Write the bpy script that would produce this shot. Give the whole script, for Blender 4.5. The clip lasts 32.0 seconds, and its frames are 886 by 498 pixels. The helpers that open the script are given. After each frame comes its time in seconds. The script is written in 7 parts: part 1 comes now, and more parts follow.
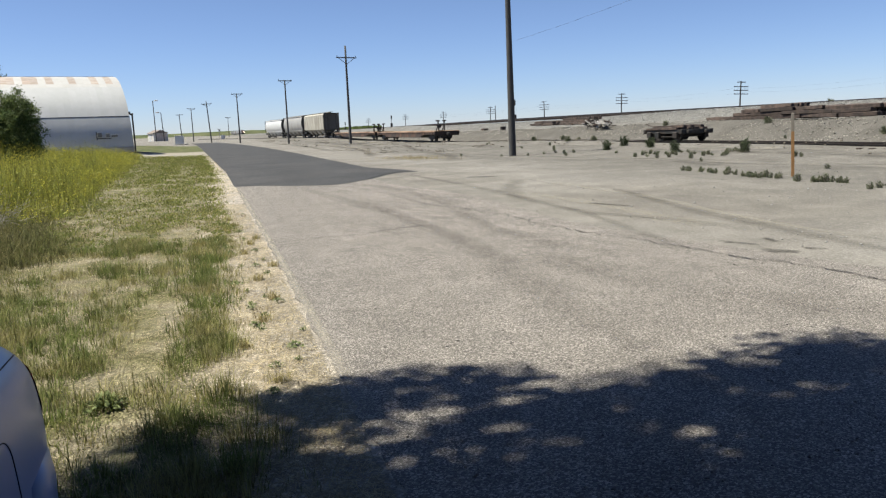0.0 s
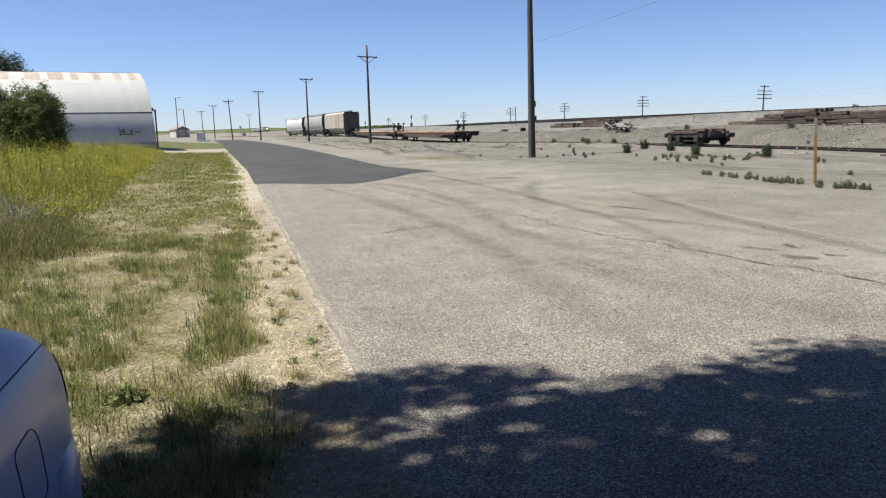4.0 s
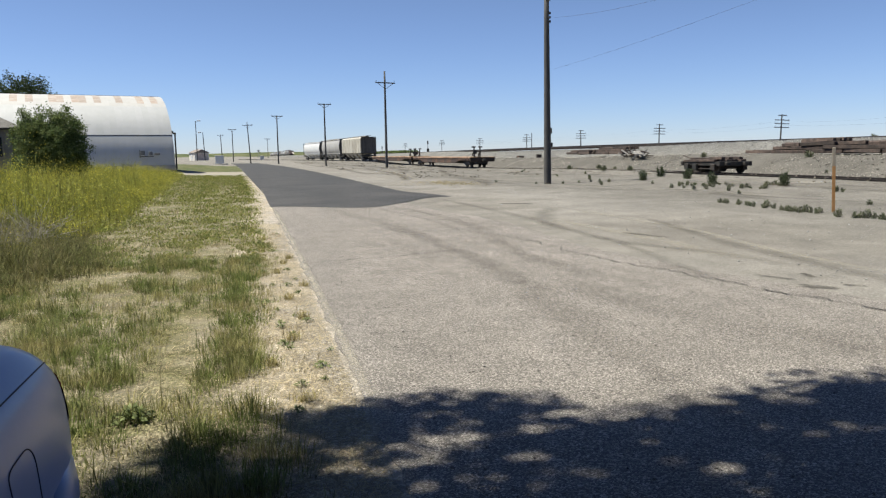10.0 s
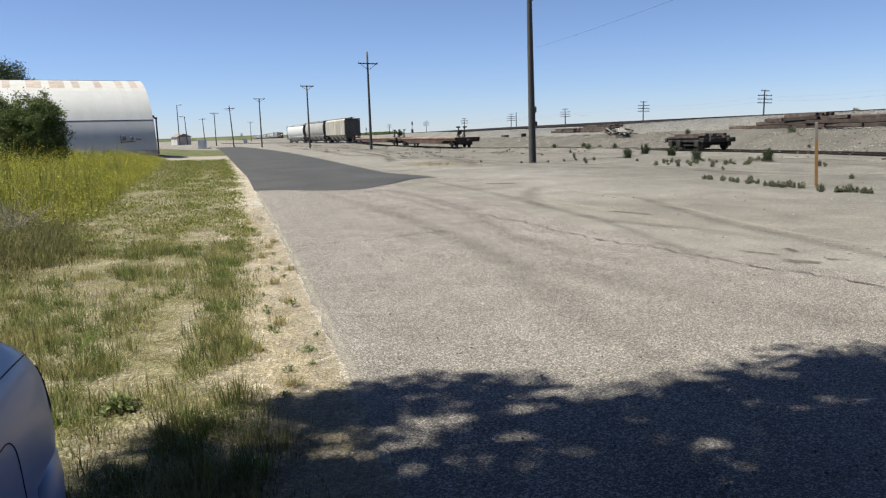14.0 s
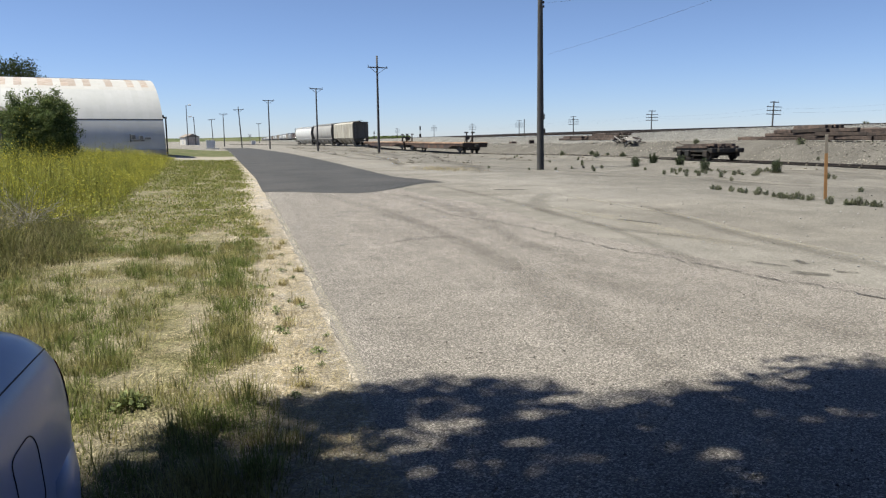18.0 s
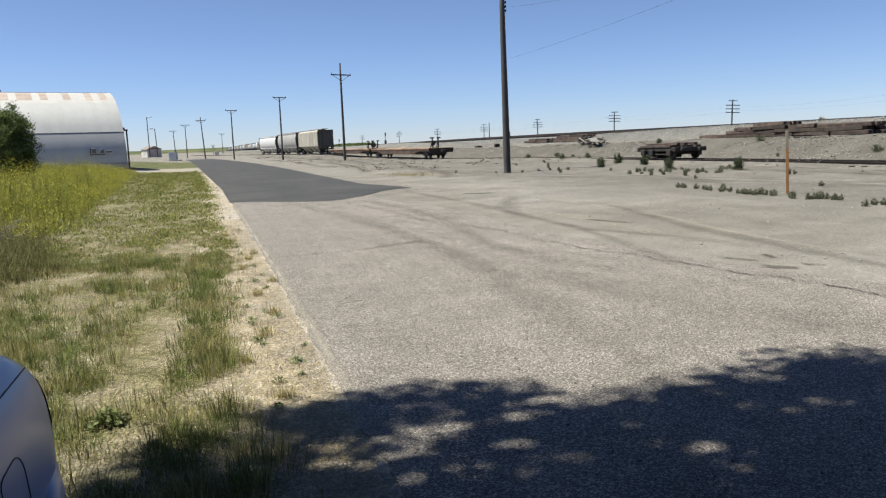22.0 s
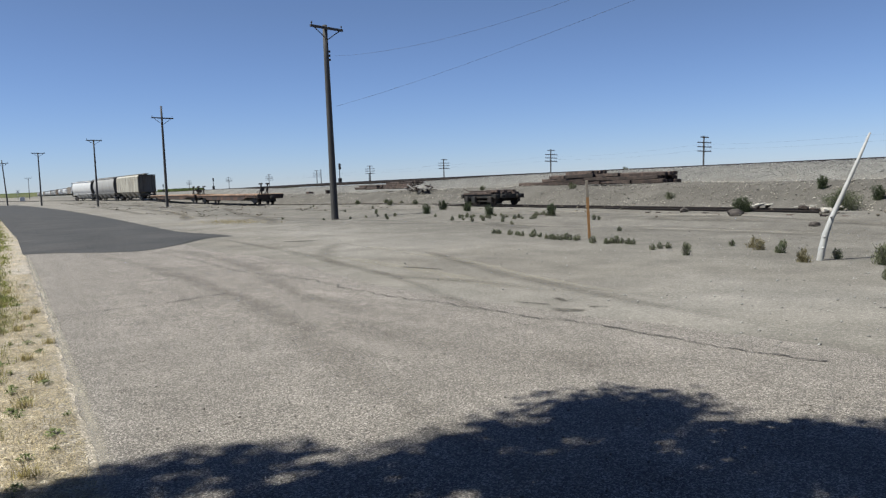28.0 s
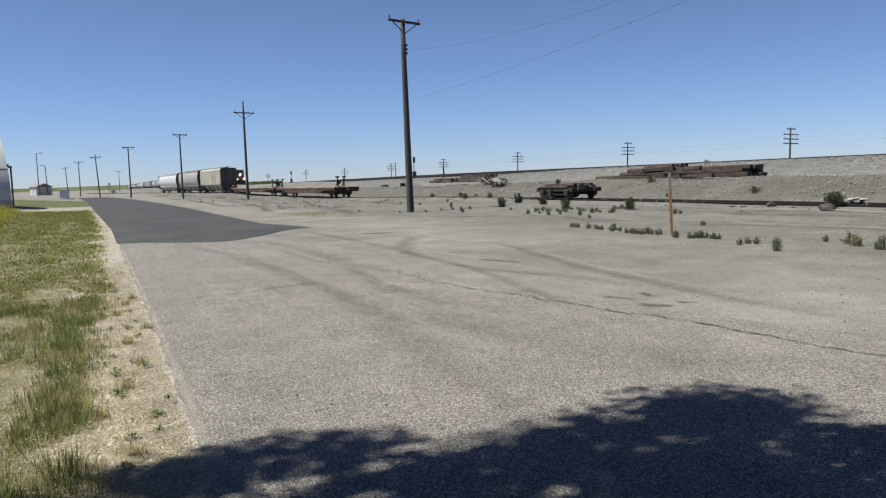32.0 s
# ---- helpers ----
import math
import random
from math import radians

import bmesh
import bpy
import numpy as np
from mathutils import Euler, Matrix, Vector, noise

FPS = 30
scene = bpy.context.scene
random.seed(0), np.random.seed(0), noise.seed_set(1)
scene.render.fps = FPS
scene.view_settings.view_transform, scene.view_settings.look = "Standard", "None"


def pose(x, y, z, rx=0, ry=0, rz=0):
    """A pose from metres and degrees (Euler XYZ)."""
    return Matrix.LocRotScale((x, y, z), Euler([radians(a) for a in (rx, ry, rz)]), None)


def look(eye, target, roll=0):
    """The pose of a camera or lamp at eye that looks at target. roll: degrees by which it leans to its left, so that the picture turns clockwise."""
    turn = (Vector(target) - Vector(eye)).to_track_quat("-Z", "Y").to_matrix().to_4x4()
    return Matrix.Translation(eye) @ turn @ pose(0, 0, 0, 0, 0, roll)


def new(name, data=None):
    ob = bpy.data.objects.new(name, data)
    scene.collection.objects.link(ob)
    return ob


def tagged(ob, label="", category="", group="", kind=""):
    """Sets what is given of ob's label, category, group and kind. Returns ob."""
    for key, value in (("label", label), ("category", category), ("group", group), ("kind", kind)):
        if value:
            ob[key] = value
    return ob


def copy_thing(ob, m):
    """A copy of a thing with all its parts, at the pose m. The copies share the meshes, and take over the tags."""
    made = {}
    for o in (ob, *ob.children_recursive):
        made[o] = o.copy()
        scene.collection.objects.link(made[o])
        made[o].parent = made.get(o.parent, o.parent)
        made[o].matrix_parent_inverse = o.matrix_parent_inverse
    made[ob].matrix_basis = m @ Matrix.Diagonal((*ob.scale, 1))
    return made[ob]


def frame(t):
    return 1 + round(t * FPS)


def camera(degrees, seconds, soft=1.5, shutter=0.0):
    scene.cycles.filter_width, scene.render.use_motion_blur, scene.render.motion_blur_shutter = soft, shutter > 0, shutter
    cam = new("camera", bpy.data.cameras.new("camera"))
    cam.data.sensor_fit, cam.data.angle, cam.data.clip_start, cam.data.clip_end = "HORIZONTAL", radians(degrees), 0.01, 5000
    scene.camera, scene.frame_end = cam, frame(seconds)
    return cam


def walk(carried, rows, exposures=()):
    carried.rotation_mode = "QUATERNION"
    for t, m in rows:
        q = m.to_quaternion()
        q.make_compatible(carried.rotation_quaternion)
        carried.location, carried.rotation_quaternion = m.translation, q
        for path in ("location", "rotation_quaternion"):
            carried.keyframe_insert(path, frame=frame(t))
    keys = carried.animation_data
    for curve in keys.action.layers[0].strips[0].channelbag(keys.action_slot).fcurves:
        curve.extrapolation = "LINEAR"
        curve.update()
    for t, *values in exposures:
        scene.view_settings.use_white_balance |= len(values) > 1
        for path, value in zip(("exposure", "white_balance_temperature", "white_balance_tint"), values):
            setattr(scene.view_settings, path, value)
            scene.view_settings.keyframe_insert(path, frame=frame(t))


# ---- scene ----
EXPOSURE, KELVIN = 0.95, 6770
cam = camera(61.3, 32.0, soft=1.25)


def shot(x, y, z, yaw, pitch, roll):
    """A hand-held pose: yaw to the left of +y, pitch up, roll to the left, in degrees."""
    return Matrix.Translation((x, y, z)) @ pose(0, 0, 0, 90 + pitch, 0, yaw) @ pose(0, 0, 0, 0, 0, roll)


# seconds, x, y, z, yaw, pitch, roll
PATH = [
    (0.0, -0.018, 0.005, 1.606, -16.73, -9.29, -2.22),
    (0.5, -0.009, 0.015, 1.604, -18.30, -10.03, -2.03),
    (1.0, 0.004, 0.022, 1.603, -18.57, -9.80, -1.81),
    (1.5, 0.001, 0.023, 1.603, -18.14, -9.70, -2.05),
    (2.0, -0.014, 0.005, 1.602, -17.52, -9.94, -1.45),
    (2.5, -0.000, -0.004, 1.602, -16.62, -9.97, -1.25),
    (3.0, -0.014, -0.027, 1.598, -16.11, -9.93, -0.84),
    (3.5, -0.028, -0.014, 1.598, -15.47, -10.13, -1.22),
    (4.0, -0.029, -0.032, 1.611, -15.37, -9.23, -1.41),
    (4.5, -0.042, -0.033, 1.607, -14.96, -7.03, -0.97),
    (6.5, -0.022, -0.005, 1.598, -14.19, -7.16, -0.07),
    (7.0, -0.024, 0.018, 1.598, -14.26, -8.17, 0.02),
    (7.5, -0.018, -0.004, 1.607, -13.58, -6.84, 0.27),
    (8.0, 0.003, -0.018, 1.607, -13.60, -5.39, 0.14),
    (8.5, 0.002, -0.002, 1.594, -15.26, -7.70, 0.11),
    (9.0, -0.000, 0.000, 1.599, -15.67, -8.07, 0.22),
    (9.5, 0.003, 0.002, 1.595, -14.46, -7.74, -0.47),
    (10.0, 0.004, -0.002, 1.597, -14.25, -7.28, -0.82),
    (10.5, 0.003, -0.001, 1.600, -14.27, -7.48, -0.46),
    (11.0, -0.013, 0.004, 1.594, -14.08, -7.52, -0.05),
    (11.5, -0.011, 0.003, 1.593, -14.04, -8.12, 0.30),
    (12.0, 0.001, 0.013, 1.603, -15.58, -7.82, 0.46),
    (12.5, 0.007, 0.012, 1.598, -15.91, -8.24, 0.04),
    (13.0, 0.024, 0.019, 1.596, -15.82, -8.59, -1.27),
    (13.5, 0.028, 0.014, 1.600, -15.72, -8.80, -1.77),
    (14.0, 0.018, 0.015, 1.602, -15.26, -8.77, -1.71),
    (14.5, 0.009, 0.005, 1.604, -15.03, -8.36, -1.58),
    (16.5, 0.007, 0.019, 1.601, -15.21, -7.69, -0.61),
    (17.0, -0.002, 0.005, 1.607, -15.15, -7.36, -0.63),
    (17.5, -0.018, 0.009, 1.600, -14.41, -7.65, -0.72),
    (18.0, -0.027, 0.014, 1.600, -14.86, -8.38, -0.59),
    (18.5, -0.027, 0.017, 1.599, -15.67, -8.59, -0.44),
    (19.0, -0.026, 0.005, 1.602, -16.10, -8.09, -1.10),
    (19.5, -0.043, 0.027, 1.595, -16.10, -8.09, -1.42),
    (20.0, -0.045, 0.038, 1.598, -15.23, -8.11, -2.74),
    (20.5, -0.038, 0.031, 1.596, -17.24, -7.11, -3.80),
    (21.0, -0.048, 0.038, 1.592, -18.23, -7.87, -2.98),
    (21.5, -0.068, 0.029, 1.594, -17.63, -7.66, -2.61),
    (22.0, -0.089, 0.047, 1.590, -17.30, -8.02, -2.02),
    (22.5, -0.100, 0.046, 1.589, -17.44, -7.66, -1.69),
    (23.0, -0.104, 0.056, 1.585, -17.54, -8.55, -0.83),
    (23.5, -0.082, 0.038, 1.593, -18.74, -8.33, -0.74),
    (24.0, -0.086, 0.050, 1.591, -19.75, -7.80, -0.41),
    (24.5, -0.077, 0.059, 1.596, -19.95, -7.83, -0.53),
    (25.0, -0.072, 0.069, 1.598, -20.59, -7.36, -0.41),
    (25.5, -0.062, 0.068, 1.600, -22.24, -7.25, -0.59),
    (27.5, 0.171, -0.128, 1.610, -22.78, -6.31, -3.04),
    (28.0, 0.302, -0.112, 1.636, -29.97, -4.97, -1.79),
    (28.5, 0.232, 0.020, 1.619, -31.59, -5.79, -1.80),
    (29.0, 0.237, 0.026, 1.615, -30.31, -6.26, -1.02),
    (29.5, 0.225, 0.022, 1.618, -28.58, -7.03, 0.47),
    (30.0, 0.225, 0.010, 1.614, -26.73, -6.04, 0.30),
    (30.5, 0.223, 0.014, 1.613, -26.52, -6.06, -0.86),
    (31.0, 0.205, 0.009, 1.616, -25.14, -6.79, -1.13),
    (31.5, 0.204, 0.014, 1.617, -23.30, -6.29, -1.49),
    (32.0, 0.196, -0.012, 1.618, -24.41, -5.30, -1.70),
]
walk(cam, [(row[0], shot(*row[1:])) for row in PATH], exposures=[(0.0, EXPOSURE, KELVIN, 5), (3.0, EXPOSURE + 0.03, KELVIN, 5), (4.0, EXPOSURE + 0.08, KELVIN, 5), (6.5, EXPOSURE - 0.02, KELVIN, 5), (8.0, EXPOSURE - 0.13, KELVIN, 5), (9.0, EXPOSURE, KELVIN, 5), (21.0, EXPOSURE, KELVIN, 5), (25.0, EXPOSURE - 0.1, KELVIN, 5), (28.0, EXPOSURE - 0.26, KELVIN - 290, 5), (32.0, EXPOSURE - 0.24, KELVIN - 290, 5)])


# ---- light ----
SUN_DIR = Vector((-0.46, 0.12, 0.88)).normalized()
world = bpy.data.worlds.new("sky")
world.use_nodes = True
scene.world = world
wn = world.node_tree.nodes
sky = wn.new("ShaderNodeTexSky")
sky.sky_type, sky.sun_disc = "NISHITA", False
sky.sun_elevation = math.asin(SUN_DIR.z)
sky.sun_rotation = math.atan2(SUN_DIR.x, SUN_DIR.y)
sky.altitude, sky.air_density, sky.dust_density, sky.ozone_density = 600, 1.0, 0.05, 3.5
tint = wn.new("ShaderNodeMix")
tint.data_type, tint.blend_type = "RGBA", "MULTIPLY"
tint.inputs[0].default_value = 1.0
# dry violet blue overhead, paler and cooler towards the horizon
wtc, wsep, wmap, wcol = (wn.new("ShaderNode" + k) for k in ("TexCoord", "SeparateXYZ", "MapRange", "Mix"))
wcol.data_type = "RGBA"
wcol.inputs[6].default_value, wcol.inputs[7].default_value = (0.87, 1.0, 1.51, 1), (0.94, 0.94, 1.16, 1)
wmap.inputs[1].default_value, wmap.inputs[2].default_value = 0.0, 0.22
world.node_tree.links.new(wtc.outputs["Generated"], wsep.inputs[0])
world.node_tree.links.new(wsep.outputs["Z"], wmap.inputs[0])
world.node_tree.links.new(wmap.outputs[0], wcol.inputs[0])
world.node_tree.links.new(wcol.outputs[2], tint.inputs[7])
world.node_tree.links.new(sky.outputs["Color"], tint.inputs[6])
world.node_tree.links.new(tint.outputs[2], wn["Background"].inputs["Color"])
wn["Background"].inputs["Strength"].default_value = 0.0500
sun_data = bpy.data.lights.new("sun", "SUN")
sun_data.energy, sun_data.angle, sun_data.color = 5.0, radians(0.8), (1.0, 0.95, 0.87)
sun = new("sun", sun_data)
sun.matrix_world = look((0, 0, 60), Vector((0, 0, 60)) - SUN_DIR)

# ---- materials ----


def mat(name, color, rough=0.8, metal=0.0, vary=0.25, scale=6.0, second=None, amount=0.5, patch=1.2, bump=0.2,
        grain=60.0, local=True, stretch=(1, 1, 1), spec=0.5, edge=(0.42, 0.62), random=0.0, chips=0.0, chip_scale=95.0, zones=(), mottle=(), pebbles=()):
    """Principled surface: fine grain, patches of a second colour, and fine relief. Sizes are cycles per metre."""
    m = bpy.data.materials.new(name)
    m.use_nodes = True
    n, link = m.node_tree.nodes, m.node_tree.links.new
    bsdf = n["Principled BSDF"]
    bsdf.inputs["Roughness"].default_value, bsdf.inputs["Metallic"].default_value = rough, metal
    bsdf.inputs["Specular IOR Level"].default_value = spec
    if local:
        tc, info, add = n.new("ShaderNodeTexCoord"), n.new("ShaderNodeObjectInfo"), n.new("ShaderNodeVectorMath")
        mul = n.new("ShaderNodeMath")
        mul.operation, mul.inputs[1].default_value = "MULTIPLY", 37.0
        link(info.outputs["Random"], mul.inputs[0])
        link(tc.outputs["Object"], add.inputs[0])
        link(mul.outputs[0], add.inputs[1])
        place = add.outputs[0]
    else:
        place = n.new("ShaderNodeNewGeometry").outputs["Position"]
    mp = n.new("ShaderNodeMapping")
    mp.inputs["Scale"].default_value = stretch
    link(place, mp.inputs[0])
    place = mp.outputs[0]

    def tex(s, detail=4, rough_=0.6):
        t = n.new("ShaderNodeTexNoise")
        t.inputs["Scale"].default_value, t.inputs["Detail"].default_value = s, detail
        t.inputs["Roughness"].default_value = rough_
        link(place, t.inputs["Vector"])
        return t.outputs["Fac"]

    def ramp(v, lo, hi, a, b):
        r = n.new("ShaderNodeMapRange")
        r.inputs[1].default_value, r.inputs[2].default_value = lo, hi
        r.inputs[3].default_value, r.inputs[4].default_value = a, b
        link(v, r.inputs[0])
        return r.outputs[0]

    def mix(kind, fac, a, b):
        x = n.new("ShaderNodeMix")
        x.data_type, x.blend_type = "RGBA", kind
        for sock, v in ((x.inputs[0], fac), (x.inputs[6], a), (x.inputs[7], b)):
            if hasattr(v, "is_linked"):
                link(v, sock)
            elif isinstance(v, tuple):
                sock.default_value = (*v, 1)
            else:
                sock.default_value = v
        return x.outputs[2]

    col = color
    if second:
        col = mix("MIX", ramp(tex(patch, 6), edge[0], edge[1], 0, amount), color, second)
    for x0, x1, zone_color in zones:
        # soil that changes across the land, with a ragged border
        gx_ = n.new("ShaderNodeSeparateXYZ")
        link(place, gx_.inputs[0])
        wob = n.new("ShaderNodeMath")
        wob.operation = "MULTIPLY_ADD"
        wob.inputs[1].default_value = 3.5
        link(tex(0.5, 6), wob.inputs[0])
        link(gx_.outputs["X"], wob.inputs[2])
        col = mix("MIX", ramp(wob.outputs[0], x0 + 1.75, x1 + 1.75, 0, 1), col, zone_color)
    for freq, depth_, *along in mottle:
        spot = tex(freq, 6, 0.65)
        if along:
            # long streaks, drawn out along the road
            pull = n.new("ShaderNodeMapping")
            pull.inputs["Scale"].default_value = (1, along[0], 1)
            link(place, pull.inputs[0])
            link(pull.outputs[0], spot.node.inputs["Vector"])
        m_ = ramp(spot, 0.35, 0.65, 1 - depth_, 1 + depth_ * 0.6)
        cc = n.new("ShaderNodeCombineColor")
        for i in range(3):
            link(m_, cc.inputs[i])
        col = mix("MULTIPLY", 1.0, col, cc.outputs[0])
    coarse = ramp(tex(scale, 5), 0.3, 0.7, 1 - vary, 1 + vary)
    fine = ramp(tex(grain, 3, 0.7), 0.3, 0.7, 1 - vary * 0.7, 1 + vary * 0.7)
    prod = n.new("ShaderNodeMath")
    prod.operation = "MULTIPLY"
    link(coarse, prod.inputs[0])
    link(fine, prod.inputs[1])
    k = prod.outputs[0]
    if random:
        inf = n.new("ShaderNodeObjectInfo") if local else n.new("ShaderNodeNewGeometry")
        src = inf.outputs["Random"] if local else inf.outputs["Random Per Island"]
        p2 = n.new("ShaderNodeMath")
        p2.operation = "MULTIPLY"
        link(k, p2.inputs[0])
        link(ramp(src, 0, 1, 1 - random, 1 + random), p2.inputs[1])
        k = p2.outputs[0]
    if chips:
        vor = n.new("ShaderNodeTexVoronoi")
        vor.inputs["Scale"].default_value = chip_scale
        link(place, vor.inputs["Vector"])
        sp = n.new("ShaderNodeSeparateColor")
        link(vor.outputs["Color"], sp.inputs[0])
        p3 = n.new("ShaderNodeMath")
        p3.operation = "MULTIPLY"
        pw = n.new("ShaderNodeMath")
        pw.operation, pw.inputs[1].default_value = "POWER", 2.6
        link(sp.outputs[0], pw.inputs[0])
        link(k, p3.inputs[0])
        link(ramp(pw.outputs[0], 0, 1, 1 - chips * 0.42, 1 + chips), p3.inputs[1])
        k = p3.outputs[0]
        fine = ramp(vor.outputs["Distance"], 0, 0.8, 1, 0)
    for freq, share, gain in pebbles:
        # scattered stones lying in the surface, thicker in some stretches
        vor = n.new("ShaderNodeTexVoronoi")
        vor.inputs["Scale"].default_value = freq
        link(place, vor.inputs["Vector"])
        sp = n.new("ShaderNodeSeparateColor")
        link(vor.outputs["Color"], sp.inputs[0])
        pick = ramp(sp.outputs[0], 1 - share, 1 - share + 0.04, 0, 1)
        dot = ramp(vor.outputs["Distance"], 0.25, 0.36, 1, 0)
        many = ramp(tex(0.35, 4), 0.38, 0.6, 0.15, 1)
        gx_ = n.new("ShaderNodeSeparateXYZ")
        link(place, gx_.inputs[0])
        for other in (dot, many, ramp(gx_.outputs["X"], 11, 16, 0.0 if freq < 10 else 0.5, 1)):
            q = n.new("ShaderNodeMath")
            q.operation = "MULTIPLY"
            link(pick, q.inputs[0])
            link(other, q.inputs[1])
            pick = q.outputs[0]
        q = n.new("ShaderNodeMath")
        q.operation = "MULTIPLY"
        link(k, q.inputs[0])
        link(ramp(pick, 0, 1, 1, gain), q.inputs[1])
        k = q.outputs[0]
    comb = n.new("ShaderNodeCombineColor")
    for i in range(3):
        link(k, comb.inputs[i])
    col = mix("MULTIPLY", 1.0, col, comb.outputs[0])
    link(col, bsdf.inputs["Base Color"])
    if bump:
        b = n.new("ShaderNodeBump")
        b.inputs["Strength"].default_value, b.inputs["Distance"].default_value = bump, 0.02
        link(fine, b.inputs["Height"])
        link(b.outputs[0], bsdf.inputs["Normal"])
    return m


def glow(name, color, strength):
    m = bpy.data.materials.new(name)
    m.use_nodes = True
    b = m.node_tree.nodes["Principled BSDF"]
    b.inputs["Base Color"].default_value = (*color, 1)
    b.inputs["Emission Color"].default_value = (*color, 1)
    b.inputs["Emission Strength"].default_value = strength
    return m


M_DIRT = mat("dry_dirt", (0.174, 0.163, 0.145), 0.95, vary=0.12, scale=0.8, second=(0.207, 0.197, 0.180), amount=0.9, patch=0.12, grain=22, bump=0.5, local=False, spec=0.1, chips=0.4, chip_scale=60, zones=((10.0, 13.5, (0.146, 0.138, 0.124)), (26.0, 28.5, (0.104, 0.098, 0.088)), (32.0, 33.0, (0.149, 0.142, 0.128)), (35.2, 36.2, (0.150, 0.148, 0.140)), (47, 50, (0.173, 0.157, 0.114))), mottle=((0.28, 0.16), (1.1, 0.10)), pebbles=((4.970, 0.219, 1.500), (7.811, 0.102, 0.385), (12.072, 0.184, 1.154)))
M_VERGE = mat("verge_soil", (0.240, 0.213, 0.151), 0.95, vary=0.2, scale=2.5, second=(0.132, 0.125, 0.059), amount=0.92, patch=1.7, grain=50, bump=0.7, local=False, spec=0.1, chips=0.6, chip_scale=62, edge=(0.36, 0.58), zones=((-0.35, 0.10, (0.360, 0.318, 0.252)), (0.40, 0.60, (0.335, 0.305, 0.262))), mottle=((3.2, 0.20), (9.0, 0.18)))
M_ROAD = mat("chip_seal_asphalt", (0.190, 0.175, 0.159), 0.92, vary=0.10, scale=1.3, second=(0.213, 0.196, 0.179), amount=0.6, patch=0.3, grain=40, bump=0.5, local=False, spec=0.15, chips=1.05, chip_scale=112, mottle=((0.5, 0.06), (2.6, 0.04), (2.4, 0.07, 0.03)), pebbles=((52.490, 0.063, 1.720), (45.250, 0.081, 0.453), (20.815, 0.018, 0.362)))
M_PATCH = mat("fresh_asphalt", (0.036, 0.036, 0.036), 0.85, vary=0.22, scale=0.5, second=(0.056, 0.053, 0.051), amount=0.6, patch=0.3, grain=60, bump=0.5, local=False, spec=0.3)
M_BALLAST = mat("ballast_stone", (0.240, 0.238, 0.231), 0.9, vary=0.3, scale=3, second=(0.160, 0.155, 0.145), amount=0.6, patch=1.6, grain=20, bump=0.6, local=False, random=0.38)
M_POLE = mat("weathered_pole_wood", (0.045, 0.044, 0.044), 0.9, vary=0.3, scale=5, second=(0.076, 0.073, 0.071), amount=0.6, patch=1.5, stretch=(6, 6, 0.35), grain=50, bump=0.3)
M_TIE = mat("creosote_timber", (0.040, 0.029, 0.025), 0.9, vary=0.35, scale=4, second=(0.080, 0.056, 0.045), amount=0.7, patch=2, stretch=(1, 1, 1), grain=40, bump=0.4, random=0.45)
M_STEEL = mat("rusty_steel", (0.024, 0.018, 0.014), 0.75, 0.2, vary=0.35, scale=5, second=(0.046, 0.026, 0.017), amount=0.7, patch=2.5, grain=50, bump=0.25)
M_DARK = mat("grimy_black_steel", (0.015, 0.015, 0.014), 0.7, 0.1, vary=0.4, scale=5, second=(0.040, 0.029, 0.022), amount=0.6, patch=2, grain=50, bump=0.2)
M_RAIL = mat("rail_steel", (0.022, 0.017, 0.015), 0.7, 0.2, vary=0.3, scale=8, second=(0.036, 0.026, 0.022), amount=0.5, bump=0.2)
M_DECK = mat("worn_orange_deck_planks", (0.362, 0.213, 0.109), 0.9, vary=0.3, scale=3, second=(0.272, 0.213, 0.145), amount=0.8, patch=0.5, grain=40, bump=0.3, random=0.35)
M_HUT = mat("galvanised_sheet", (0.396, 0.402, 0.394), 0.5, 0.15, vary=0.04, scale=1.2, second=(0.451, 0.454, 0.456), amount=0.4, patch=0.25, grain=12, bump=0.03, random=0.012, spec=0.35)
M_HUTROOF = mat("weathered_roof_sheet", (0.380, 0.378, 0.367), 0.6, 0.15, vary=0.06, scale=1.5, second=(0.362, 0.335, 0.303), amount=0.35, patch=0.8, grain=12, bump=0.05, random=0.04)
M_RUST = mat("rust_stained_sheet", (0.335, 0.294, 0.258), 0.75, 0.05, vary=0.12, scale=2.5, second=(0.249, 0.181, 0.140), amount=0.85, patch=2.2, stretch=(0.453, 1.991, 1.991), grain=15, bump=0.05, random=0.12)
M_TAN = mat("dusty_tan_paint", (0.362, 0.344, 0.297), 0.7, 0.0, vary=0.14, scale=1.0, second=(0.204, 0.186, 0.154), amount=0.85, patch=0.6, stretch=(1, 1.3, 0.5), grain=14, bump=0.05)
M_GREY = mat("faded_grey_paint", (0.296, 0.291, 0.281), 0.6, 0.0, vary=0.08, scale=1.5, second=(0.190, 0.180, 0.164), amount=0.5, patch=0.8, stretch=(1, 1, 0.25), grain=14, bump=0.05)
M_WHITE = mat("faded_white_paint", (0.489, 0.496, 0.496), 0.5, 0.0, vary=0.06, scale=1.5, second=(0.373, 0.359, 0.339), amount=0.4, patch=0.9, grain=14, bump=0.04)
M_GLASS = mat("dark_glass", (0.02, 0.025, 0.03), 0.08, 0.0, vary=0.05, bump=0, spec=0.8)

# ---- building blocks ----


